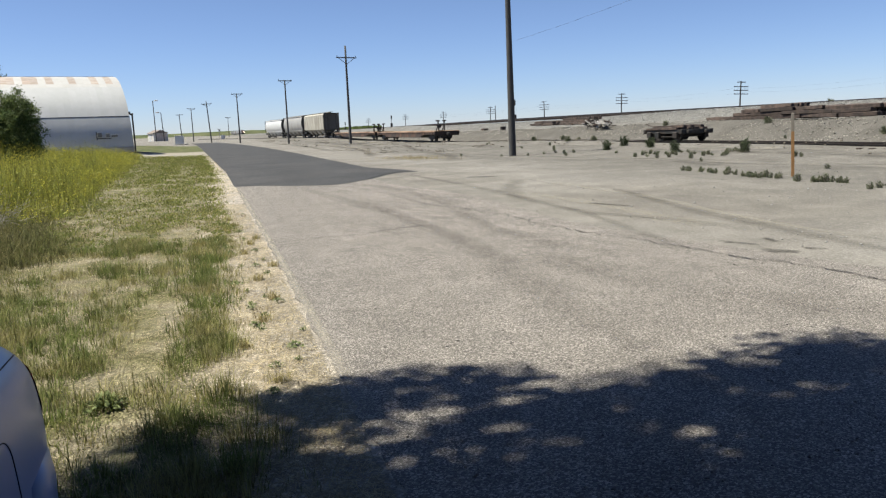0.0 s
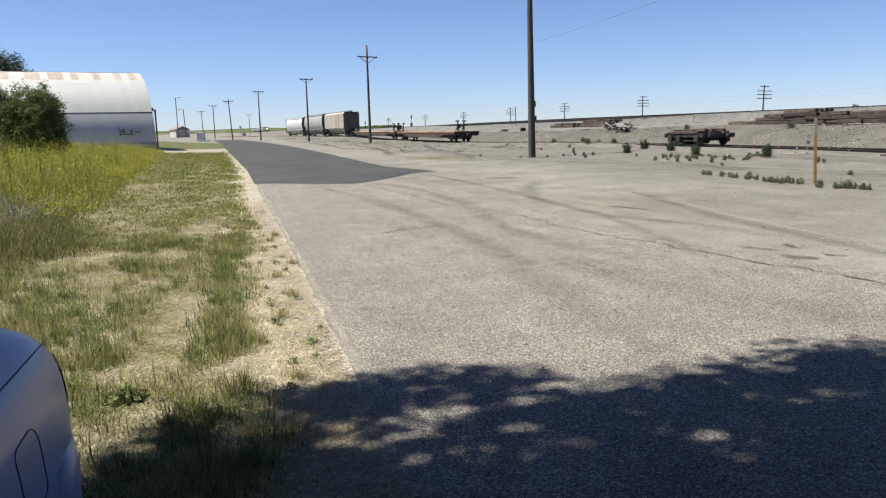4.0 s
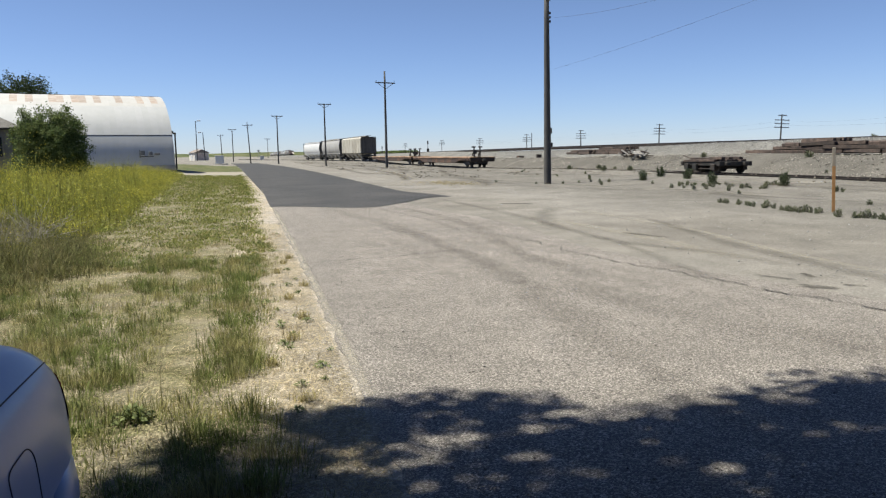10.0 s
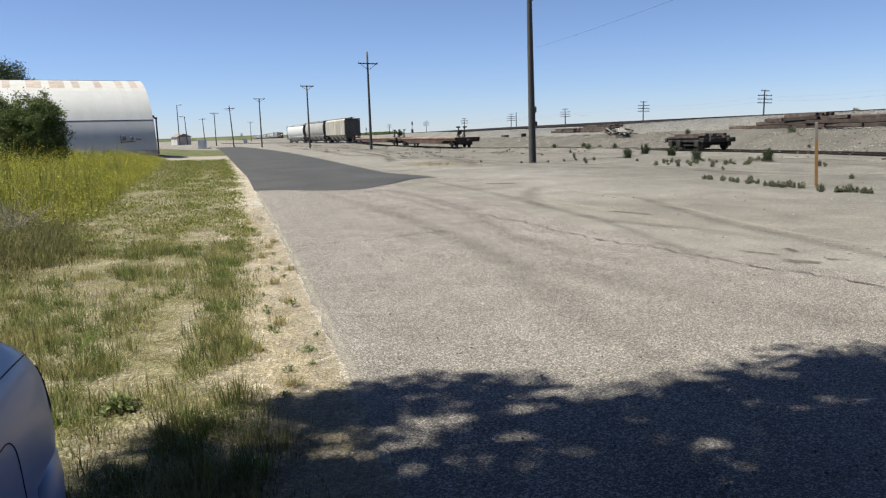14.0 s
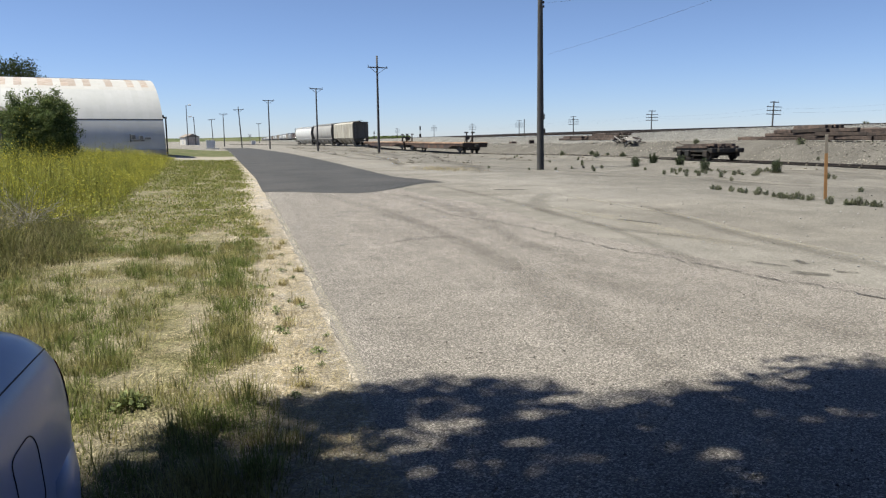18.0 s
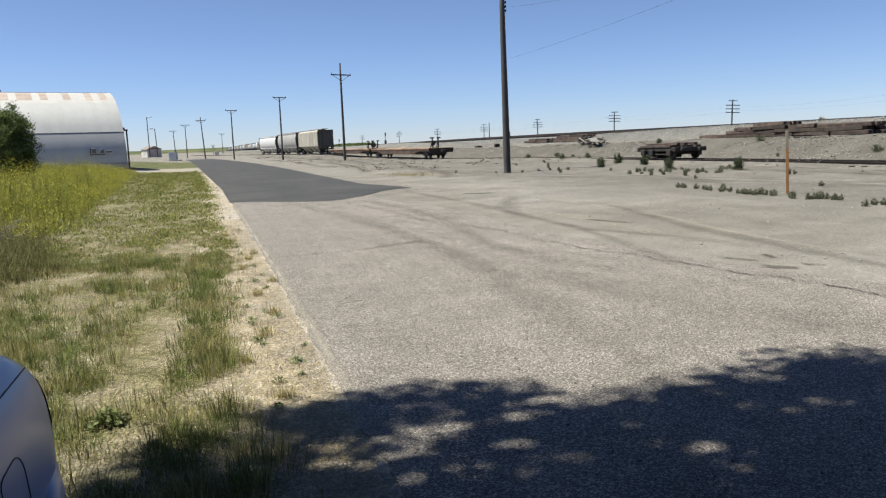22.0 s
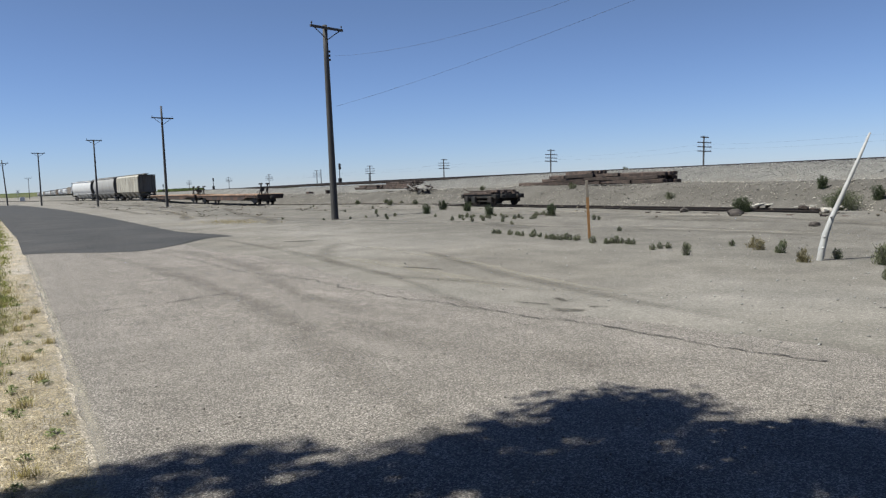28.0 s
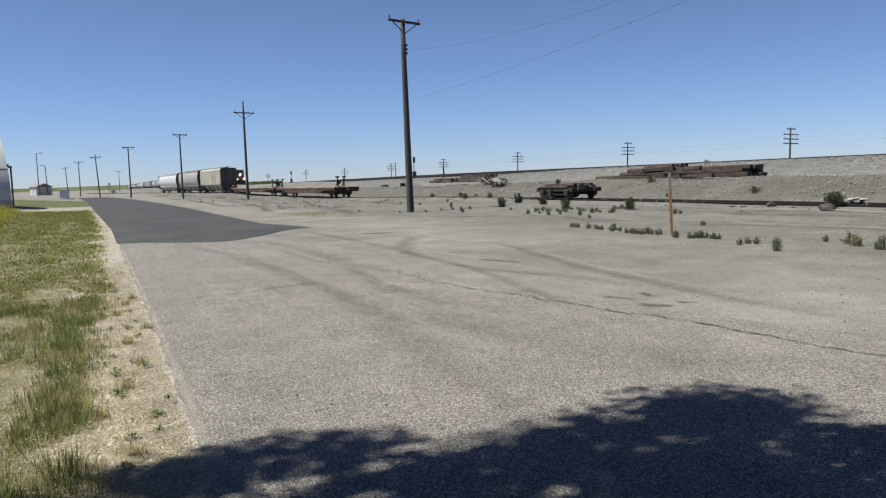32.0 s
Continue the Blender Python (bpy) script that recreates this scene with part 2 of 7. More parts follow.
def part(name, bm, material, parent=None, label="", smooth=False):
    """Links a bmesh as one mesh object, under a thing or a part."""
    me = bpy.data.meshes.new(name)
    bm.to_mesh(me)
    bm.free()
    me.materials.append(material)
    if smooth:
        me.shade_smooth()
    ob = new(name, me)
    if parent:
        ob.parent = parent
    if label:
        ob["label"] = label
    return ob


def box(bm, size, at=(0, 0, 0), turn=None, bevel=0.0):
    """Adds a box of that size, centred at that place."""
    m = Matrix.Translation(at) @ (turn.to_4x4() if turn else Matrix()) @ Matrix.Diagonal((*size, 1))
    v = bmesh.ops.create_cube(bm, size=1.0, matrix=m)["verts"]
    if bevel:
        es = list({e for q in v for e in q.link_edges})
        bmesh.ops.bevel(bm, geom=es, offset=bevel, segments=1, affect="EDGES")
    return bm


def rod(bm, a, b, r1, r2=None, sides=8, caps=True):
    """Adds a round bar from a to b."""
    a, b = Vector(a), Vector(b)
    d = b - a
    m = Matrix.Translation((a + b) / 2) @ d.to_track_quat("Z", "Y").to_matrix().to_4x4()
    bmesh.ops.create_cone(bm, cap_ends=caps, segments=sides, radius1=r1, radius2=r1 if r2 is None else r2, depth=d.length, matrix=m)
    return bm


def extrude(bm, profile, y0, y1, close=True):
    """Adds a prism: a profile of (x, z) points drawn out along y."""
    a = [bm.verts.new((x, y0, z)) for x, z in profile]
    b = [bm.verts.new((x, y1, z)) for x, z in profile]
    n = len(profile)
    for i in range(n if close else n - 1):
        j = (i + 1) % n
        bm.faces.new((a[i], a[j], b[j], b[i]))
    if close:
        bm.faces.new(a[::-1])
        bm.faces.new(b)
    bmesh.ops.recalc_face_normals(bm, faces=bm.faces[:])
    return bm


def empty(name, m=None):
    ob = new(name)
    ob.empty_display_size = 0.2
    if m:
        ob.matrix_world = m
    return ob


def mesh_from(name, verts, faces, material, parent=None, smooth=False):
    me = bpy.data.meshes.new(name)
    me.from_pydata(verts, [], faces)
    me.materials.append(material)
    if smooth:
        me.shade_smooth()
    ob = new(name, me)
    if parent:
        ob.parent = parent
    return ob


def B():
    return bmesh.new()


def smooth_step(a, b, v):
    u = min(1.0, max(0.0, (v - a) / (b - a)))
    return u * u * (3 - 2 * u)


# ---- ground ----
MAIN_X = 40.0        # the main line
SIDING_X = 25.0      # the spur


def siding_x(y):
    return SIDING_X - 0.00064 * max(0.0, y - 95.0) ** 2 if y < 230 else SIDING_X - 11.66 - 0.173 * (y - 230)


def main_z(y):
    return 2.32 - 0.45 * smooth_step(70, 230, y)


def spur_dip(y):
    return -0.36 * smooth_step(45, 84, y) * (1 - smooth_step(118, 150, y))


def ground_z(x, y):
    """Height of the ground: level by the road, rising past the spur to the terrace and the railway bank."""
    z = 0.55 * smooth_step(-2, -14, x) * smooth_step(30, 70, y)
    s = siding_x(y)
    z += spur_dip(y) * smooth_step(s - 7, s - 2, x)
    z += 0.12 * smooth_step(s - 7, s - 2, x)
    fade = 1 - 0.45 * smooth_step(120, 300, y)
    t = main_z(y) - 0.12
    z += (1.12 * fade) * smooth_step(s + 1.8, s + 6.5, x)
    z += (t - 1.24 * fade) * smooth_step(MAIN_X - 5.0, MAIN_X - 2.0, x)
    z -= (t - 0.4) * smooth_step(MAIN_X + 2.6, MAIN_X + 9, x)
    if 8 < x < 90 and y < 320:
        calm = z
        z += 0.10 * noise.noise((x * 0.35, y * 0.25, 0)) * smooth_step(8, 20, x)
        z += 0.05 * noise.noise((x * 1.1, y * 0.9, 3)) * smooth_step(10, 20, x)
        z += (0.13 * abs(noise.noise((x * 0.9, y * 0.12, 6))) - 0.06) * smooth_step(9, 13, x) * smooth_step(26, 60, y)
        z += 0.22 * noise.noise((x * 0.55, y * 0.16, 8)) * smooth_step(s + 2.2, s + 3.6, x) * (1 - smooth_step(MAIN_X - 8, MAIN_X - 6, x))
        z = calm + (z - calm) * (1 - 0.9 * smooth_step(MAIN_X - 5, MAIN_X - 3, x) * (1 - smooth_step(MAIN_X + 3, MAIN_X + 6, x)))
        if abs(x - s) < 1.5:
            z = z * 0.3 + 0.7 * (0.275 + spur_dip(y) + 0.10 * smooth_step(39, 44, y) * (1 - smooth_step(78, 81, y)))
    if y > 25:
        z -= 0.16 * math.exp(-((x - 16) / 3.0) ** 2 - ((y - 38) / 6.0) ** 2)
    return z


def line(*stops):
    """Coordinates from a list of (start, end, step)."""
    out = []
    for a, b, st in stops:
        n = max(1, round((b - a) / st))
        out += [a + (b - a) * i / n for i in range(n)]
    return out + [stops[-1][1]]


gx = line((-4000, -400, 900), (-400, -60, 40), (-60, 6, 3), (6, 45, 0.6), (45, 90, 3), (90, 400, 60), (400, 4000, 900))
gy = line((-400, -20, 60), (-20, 130, 0.8), (130, 330, 4), (330, 1200, 40), (1200, 4600, 600))
verts = [(x, y, ground_z(x, y)) for y in gy for x in gx]
w = len(gx)
faces = [(j * w + i, j * w + i + 1, (j + 1) * w + i + 1, (j + 1) * w + i) for j in range(len(gy) - 1) for i in range(w - 1)]
ground = tagged(mesh_from("ground", verts, faces, M_DIRT, smooth=True), "dry tan-grey dirt ground with scattered gravel", "ground", kind="structure")


def strip(name, left, right, y0, y1, step, z, material, ragged=0.05, across=10, skirt=0.05, seed=0, feather=0.0):
    """A sheet between two edges x(y), with slightly ragged borders and a rim going down into the ground."""
    ys = line((y0, y1, step))
    vs, fs = [], []
    for y in ys:
        a = left(y) + ragged * noise.noise((y * 1.7, seed, 0)) + ragged * 0.6 * noise.noise((y * 6.1, seed, 4))
        b = right(y) + ragged * 2 * noise.noise((y * 1.3, seed, 9)) + ragged * noise.noise((y * 5.3, seed, 14))
        for i in range(across + 3):
            u = min(max((i - 1) / across, 0), 1)
            x = a + (b - a) * u
            zz = ground_z(x, y) + z
            if i == across + 2 and feather:
                x += feather
                zz = ground_z(x, y) + 0.001
            elif i == 0 or i == across + 2:
                zz -= skirt
            vs.append((x, y, zz))
    n = across + 3
    for j in range(len(ys) - 1):
        for i in range(n - 1):
            fs.append((j * n + i, j * n + i + 1, (j + 1) * n + i + 1, (j + 1) * n + i))
    ob = mesh_from(name, vs, fs, material, smooth=False)
    return ob


def road_left(y):
    return 0.655 - 0.0055 * max(0, y - 11) - 0.0205 * max(0, y - 32) - 0.0002 * max(0, y - 100) ** 2


def road_right(y):
    if y < 20:
        return 5.9 - 0.095 * (y - 4) + 0.35 * math.sin(y * 0.45)
    return 4.38 + 0.35 * math.sin(9.0) * (1 - smooth_step(20, 22, y))


road = tagged(strip("road", road_left, road_right, -25, 25.5, 0.12, 0.022, M_ROAD, 0.06, 26, feather=0.6), "worn grey chip-seal asphalt road with cracks", "road", kind="structure")


def patch_front(x):
    return 24.2 - 1.7 * smooth_step(0.6, 3.3, x) + 4.6 * smooth_step(3.3, 6.9, x)


def patch_right(y):
    return 7.0 - 0.97 * smooth_step(26.5, 33, y) - 0.0003 * max(0, y - 50) ** 2


def fresh_asphalt():
    vs, fs = [], []
    n, rows = 23, [-1.0] + line((0, 1, 0.008))
    for q in rows:
        for i in range(n + 1):
            # the outermost row and column turn down into the ground
            u, r = min(i / (n - 1), 1), max(q, 0)
            y_end = 175.0
            xf = 0.55 + 6.5 * u
            y = patch_front(xf) + (y_end - patch_front(xf)) * r ** 1.8
            a, b = road_left(y) - 0.05, patch_right(y) + (0.10 * noise.noise((y * 0.9, 2, 0)))
            x = a + (b - a) * u
            low = q < 0 or i == n
            x, y = x + (0.25 if i == n else 0), y - (0.3 if q < 0 else 0)
            vs.append((x, y + 0.08 * noise.noise((x * 3, 1, y)), (0.034 if not low else 0.026 if x < 4.7 and y < 26 else 0.003) + ground_z(x, y)))
    for j in range(len(rows) - 1):
        for i in range(n):
            fs.append((j * (n + 1) + i, j * (n + 1) + i + 1, (j + 1) * (n + 1) + i + 1, (j + 1) * (n + 1) + i))
    ob = mesh_from("road_resurfaced", vs, fs, M_PATCH)
    return tagged(ob, "fresh black asphalt paving continuing the worn road", "road", kind="structure")


fresh_asphalt()
verge = tagged(strip("verge", lambda y: -14 - 0.1 * y, lambda y: road_left(y) + 0.15, -12, 62, 0.25, 0.012, M_VERGE, 0.05, 40), "sandy road verge with dry straw and patchy grass", "verge", kind="structure")


# ---- railway ----


def rail_profile(bm, x, y0, y1, z):
    p = [(-0.07, 0), (0.07, 0), (0.07, 0.02), (0.012, 0.035), (0.012, 0.12), (0.036, 0.13), (0.036, 0.165), (-0.036, 0.165), (-0.036, 0.13), (-0.012, 0.12), (-0.012, 0.035), (-0.07, 0.02)]
    return extrude(bm, [(x + a, z + b) for a, b in p], y0, y1)


# main line
main = tagged(empty("main_line_track"), "railway track on pale stone ballast along the bank top", "railway track", kind="structure")
for s in (-0.7175, 0.7175):
    bm = B()
    ys = line((-60, 260, 20), (260, 2600, 130))
    for a, b in zip(ys, ys[1:]):
        za, zb = main_z(a) - 0.165, main_z(b) - 0.165
        k = len(bm.verts)
        rail_profile(bm, MAIN_X + s, a, b, 0)
        bm.verts.ensure_lookup_table()
        for v in bm.verts[k:]:
            v.co.z += za if abs(v.co.y - a) < 1e-3 else zb
    part("rail", bm, M_RAIL, main, "rusty steel rail with worn head")

# spur
spur = tagged(empty("spur_track"), "old rusty spur track half buried in dirt", "railway track", kind="structure")
for s in (-0.7175, 0.7175):
    bm = B()
    ys = line((15.6 if s < 0 else 16.2, 95, 12), (95, 420, 10))
    for a, b in zip(ys, ys[1:]):
        k = len(bm.verts)
        rail_profile(bm, 0, a, b, 0.16)
        bm.verts.ensure_lookup_table()
        for v in bm.verts[k:]:
            q = a if abs(v.co.y - a) < 1e-3 else b
            v.co.x += s + siding_x(q)
            v.co.z += spur_dip(q)
    part("rail", bm, M_RAIL, spur, "dark rusted rail")
tie_mesh = None
rng = random.Random(5)
for i in range(174):
    y = 14.4 + i * 0.62
    if tie_mesh is None:
        ob = part("tie", box(B(), (2.55, 0.22, 0.16), bevel=0.012), M_TIE, spur)
        tie_mesh = ob.data
    else:
        ob = new("tie", tie_mesh)
        ob.parent = spur
    ob.matrix_local = pose(siding_x(y) + rng.uniform(-0.06, 0.06), y + rng.uniform(-0.05, 0.05), 0.115 + spur_dip(y) + rng.uniform(-0.03, 0.02), rng.uniform(-1, 1), rng.uniform(-0.6, 0.6), rng.uniform(-3, 3))
RAIL_Z = 0.325

# ---- flat cars ----


def wheelset(parent, y, gauge=0.7175, r=0.42):
    for s in (-1, 1):
        bm = B()
        rod(bm, (s * (gauge - 0.02), 0, 0), (s * (gauge + 0.09), 0, 0), r, r, 20)
        rod(bm, (s * (gauge - 0.05), 0, 0), (s * (gauge - 0.02), 0, 0), r + 0.03, r + 0.03, 20)
        ob = part("wheel", bm, M_DARK, parent)
        ob.location = (0, y, r)
    ob = part("axle", rod(B(), (-0.8, 0, 0), (0.8, 0, 0), 0.08), M_DARK, parent)
    ob.location = (0, y, r)


def truck(parent, y):
    """A two-axle freight truck with cast side frames."""
    t = part("truck", box(B(), (1.9, 0.35, 0.28), (0, 0, 0.5), bevel=0.03), M_DARK, parent)
    t.location = (0, y, 0)
    for s in (-1, 1):
        bm = B()
        pr = [(-1.2, 0.34), (-0.95, 0.34), (-0.55, 0.24), (0.55, 0.24), (0.95, 0.34), (1.2, 0.34), (1.2, 0.52), (0.9, 0.56), (0.45, 0.72), (-0.45, 0.72), (-0.9, 0.56), (-1.2, 0.52)]
        extrude(bm, pr, -0.06, 0.06)
        bmesh.ops.rotate(bm, verts=bm.verts[:], matrix=Euler((0, 0, math.pi / 2)).to_matrix())
        o = part("side_frame", bm, M_DARK, t)
        o.location = (s * 0.98, 0, 0)
    wheelset(t, -0.88)
    wheelset(t, 0.88)
    return t


def coupler(parent, y, d, z=0.85):
    bm = B()
    box(bm, (0.16, 0.7, 0.18), (0, y + d * 0.3, z), bevel=0.02)
    box(bm, (0.34, 0.28, 0.3), (0, y + d * 0.72, z), bevel=0.05)
    return part("coupler", bm, M_DARK, parent)


M_SILL = mat("streaked_rusty_sill", (0.033, 0.022, 0.019), 0.85, vary=0.3, scale=2, second=(0.107, 0.056, 0.033), amount=0.8, patch=0.9, stretch=(1, 1, 0.4), grain=30, bump=0.2)


M_DECKEDGE = mat("sunlit_orange_strip", (0.330, 0.225, 0.160), 0.9, vary=0.3, scale=1.5, second=(0.135, 0.075, 0.050), amount=0.85, patch=0.35, stretch=(1, 1, 0.5), grain=30, bump=0.2)


def flat_car(length=26.0, posts=(0.08,), deck_z=1.12):
    car = empty("flat_car")
    h = length / 2
    bm = B()
    box(bm, (1.3, length - 0.3, 0.62), (0, 0, deck_z - 0.38), bevel=0.02)
    for i in range(int(length / 1.6)):
        box(bm, (2.7, 0.12, 0.22), (0, -h + 0.9 + i * 1.6, deck_z - 0.2))
    part("center_sill", bm, M_DARK, car)
    for s in (-1, 1):
        bm = B()
        fish = [(-h, deck_z - 0.30), (-h + 4.5, deck_z - 0.30), (-h + 6.5, deck_z - 0.62), (h - 6.5, deck_z - 0.62), (h - 4.5, deck_z - 0.30), (h, deck_z - 0.30), (h, deck_z), (-h, deck_z)]
        extrude(bm, fish, -0.05, 0.05)
        bmesh.ops.rotate(bm, verts=bm.verts[:], matrix=Euler((0, 0, math.pi / 2)).to_matrix())
        sill = part("side_sill", bm, M_SILL, car, "rust-brown steel side sill")
        sill.location = (s * 1.38, 0, 0)
        # pale orange strip paints sunlight on the upper side sill
        edge = part("deck_edge_board", box(B(), (0.10, length - 0.1, 0.15), (0, 0, 0), bevel=0.015), M_DECKEDGE, car, "orange strip along the sill top, coloured as sunlit")
        edge.location = (s * 1.43, 0, deck_z + 0.01)
        for i in range(int(length / 1.1)):
            bm = box(B(), (0.07, 0.13, 0.16), (0, 0, 0), bevel=0.008)
            o = part("stake_pocket", bm, M_STEEL, sill)
            o.location = (s * 0.075, -h + 0.7 + i * 1.1, deck_z - 0.17)
    plank = None
    n = int(length / 0.34)
    rg = random.Random(int(length * 10))
    for i in range(n):
        if plank is None:
            o = part("deck_plank", box(B(), (2.66, 0.325, 0.07), bevel=0.006), M_DECK, car)
            plank = o.data
        else:
            o = new("deck_plank", plank)
            o.parent = car
        o.matrix_local = pose(rg.uniform(-0.03, 0.03), -h + 0.17 + i * length / n, deck_z + 0.035 + rg.uniform(-0.012, 0.012), rg.uniform(-0.6, 0.6), 0, rg.uniform(-0.4, 0.4))
    for d in (-1, 1):
        bm = box(B(), (2.8, 0.25, 0.5), (0, d * (h - 0.1), deck_z - 0.2), bevel=0.02)
        part("end_sill", bm, M_STEEL, car)
        coupler(car, d * h, d)
        truck(car, d * (h - 2.6))
        bm = B()
        rod(bm, (-0.9, d * (h + 0.05), deck_z - 0.1), (-0.9, d * (h + 0.05), deck_z + 0.65), 0.025)
        bmesh.ops.create_cone(bm, cap_ends=True, segments=16, radius1=0.24, radius2=0.24, depth=0.04, matrix=pose(-0.9, d * (h + 0.09), deck_z + 0.6, 90))
        part("brake_wheel", bm, M_DARK, car)
    for p in posts:
        # a folding trailer hitch standing on the deck
        y = -h + p * length
        hitch = part("trailer_hitch", box(B(), (0.9, 0.14, 0.12), (0, y, deck_z + 0.72), bevel=0.02), M_DARK, car, "black steel trailer hitch standing on deck")
        for s in (-0.42, 0.42):
            part("upright", box(B(), (0.12, 0.16, 1.1), (s * 0.85, y, deck_z + 0.62), bevel=0.02), M_DARK, hitch)
            part("cap", box(B(), (0.42, 0.34, 0.15), (s * 0.95, y, deck_z + 1.2), bevel=0.04), M_DARK, hitch)
            part("strut", rod(B(), (s * 0.85, y + 0.8, deck_z + 0.08), (s * 0.85, y + 0.05, deck_z + 0.8), 0.05), M_DARK, hitch)
        part("hitch_plate", box(B(), (0.7, 0.5, 0.05), (0, y, deck_z + 0.10), bevel=0.01), M_DARK, hitch)
    return car


def on_spur(ob, y):
    a = math.degrees(math.atan2(siding_x(y - 1) - siding_x(y + 1), 2))
    ob.matrix_world = pose(siding_x(y), y, RAIL_Z + spur_dip(y), 0, 0, a)
    return ob


tagged(on_spur(flat_car(30.0, (0.07,)), 95.0), "long rusty flat car with worn orange wooden deck", "flat car", "flat cars on the spur")
tagged(on_spur(flat_car(30.0, (0.05, 0.15)), 126.6), "empty rusty flat car with worn plank deck", "flat car", "flat cars on the spur")

# ---- covered hoppers ----


# dark tone paints in the shade on the recessed hopper ends
M_ENDSHEET = mat("shaded_end_sheet", (0.113, 0.109, 0.101), 0.8, vary=0.2, scale=2, second=(0.059, 0.052, 0.045), amount=0.7, patch=1.2, stretch=(1, 1, 0.3), bump=0.05)


def hopper(length, height, material, round_side, label):
    car = empty("covered_hopper")
    h, w0 = length / 2, 1.55
    zb, zt = 1.55, height - 0.25
    prof = []
    if round_side:
        for i in range(13):
            a = math.radians(-62 + i * 124 / 12)
            prof.append((w0 * math.cos(a) ** 0.55, (zb + zt) / 2 + (zt - zb) / 2 * math.sin(a) / math.sin(radians(62))))
        prof = prof + [(-x, z) for x, z in prof[::-1]]
    else:
        prof = [(w0 - 0.1, zb), (w0, zb + 0.1), (w0, zt - 0.3), (w0 - 0.35, zt), (-w0 + 0.35, zt), (-w0, zt - 0.3), (-w0, zb + 0.1), (-w0 + 0.1, zb)]
    bm = extrude(B(), prof, -h + 0.9, h - 0.9)
    part("body", bm, material, car, smooth=False)
    if not round_side:
        for s in (-1, 1):
            for i in range(12):
                y = -h + 1.0 + i * (length - 2.0) / 11
                bm = box(B(), (0.03, 0.07, zt - zb - 0.3), (0, 0, 0), bevel=0.01)
                o = part("side_rib", bm, material, car)
                o.location = (s * (w0 + 0.03), y, (zt + zb) / 2 - 0.12)
    else:
        for s in (-1, 1):
            for z in (zb + 0.05, zt - 0.02):
                o = part("side_chord", box(B(), (0.12, length - 1.6, 0.16), (s * (w0 - 0.28), 0, z), bevel=0.02), material, car)
    for d in (-1, 1):
        # end sheet with its ribs, its dark colour standing for the shaded recess
        inner = [(x * 0.97, z if z < zb + 0.3 else zb + (z - zb) * 0.985) for x, z in prof]
        bm = extrude(B(), inner, d * (h - 0.9) - 0.03, d * (h - 0.9) + 0.03)
        part("end_sheet", bm, M_ENDSHEET, car, "end sheet coloured dark as if in shade")
        for k in range(5):
            part("end_rib", box(B(), (0.08, 0.10, zt - zb - 0.5), (-1.0 + 0.5 * k, d * (h - 0.84), (zb + zt) / 2)), M_ENDSHEET, car)
    # roof walk, hatches
    o = part("running_board", box(B(), (0.9, length - 0.6, 0.05), (0, 0, height - 0.02)), M_GREY, car)
    for i in range(5):
        o = part("roof_hatch", box(B(), (0.7, (length - 3) / 5 - 0.25, 0.16), (0, 0, 0), bevel=0.03), material, car)
        o.location = (0, -h + 1.5 + (i + 0.5) * (length - 3) / 5, zt + 0.12)
    # bottom bays
    n = 3 if length < 16 else 4
    L = (length - 4.6) / n
    for i in range(n):
        y = -h + 2.3 + (i + 0.5) * L
        bm = B()
        top = [bm.verts.new((sx * 1.35, sy * L * 0.49, zb + 0.05)) for sx, sy in ((-1, -1), (1, -1), (1, 1), (-1, 1))]
        bot = [bm.verts.new((sx * 0.5, sy * 0.35, 0.5)) for sx, sy in ((-1, -1), (1, -1), (1, 1), (-1, 1))]
        bm.faces.new(bot)
        for k in range(4):
            bm.faces.new((top[k], top[(k + 1) % 4], bot[(k + 1) % 4], bot[k]))
        bmesh.ops.recalc_face_normals(bm, faces=bm.faces[:])
        o = part("discharge_bay", bm, material, car)
        o.location = (0, y, 0)
        o = part("outlet_gate", box(B(), (1.1, 0.8, 0.14), (0, 0, 0), bevel=0.02), M_DARK, car)
        o.location = (0, y, 0.47)
    # ends: slope sheet, platform, ladders
    for d in (-1, 1):
        bm = B()
        v = [bm.verts.new(p) for p in ((-1.3, d * (h - 0.9), zt - 0.5), (1.3, d * (h - 0.9), zt - 0.5), (1.2, d * (h - 2.6), zb - 0.1), (-1.2, d * (h - 2.6), zb - 0.1))]
        bm.faces.new(v if d > 0 else v[::-1])
        bmesh.ops.solidify(bm, geom=bm.faces[:], thickness=0.03)
        part("slope_sheet", bm, M_DARK, car)
        bm = box(B(), (2.9, 1.9, 0.28), (0, d * (h - 1.15), 1.05), bevel=0.02)
        part("end_platform", bm, M_DARK, car)
        for s in (-1, 1):
            bm = box(B(), (0.12, 0.12, zt - 1.1), (s * 1.42, d * (h - 0.25), (zt + 1.1) / 2), bevel=0.01)
            box(bm, (0.1, 0.7, 0.1), (s * 1.42, d * (h - 0.55), zt - 0.1))
            part("corner_post", bm, M_DARK, car)
            bm = B()
            for q in (-0.22, 0.22):
                rod(bm, (s * 1.0 + q, d * (h - 0.22), 1.1), (s * 1.0 + q, d * (h - 0.22), zt), 0.02, sides=5)
            for i in range(9):
                z = 1.25 + i * (zt - 1.3) / 9
                rod(bm, (s * 1.0 - 0.22, d * (h - 0.22), z), (s * 1.0 + 0.22, d * (h - 0.22), z), 0.016, sides=5)
            part("ladder", bm, M_DARK, car)
        bm = box(B(), (2.9, 0.1, 0.12), (0, d * (h - 0.25), zt - 0.05))
        part("end_header", bm, M_DARK, car)
        truck(car, d * (h - 1.9))
        coupler(car, d * (h - 0.35), d)
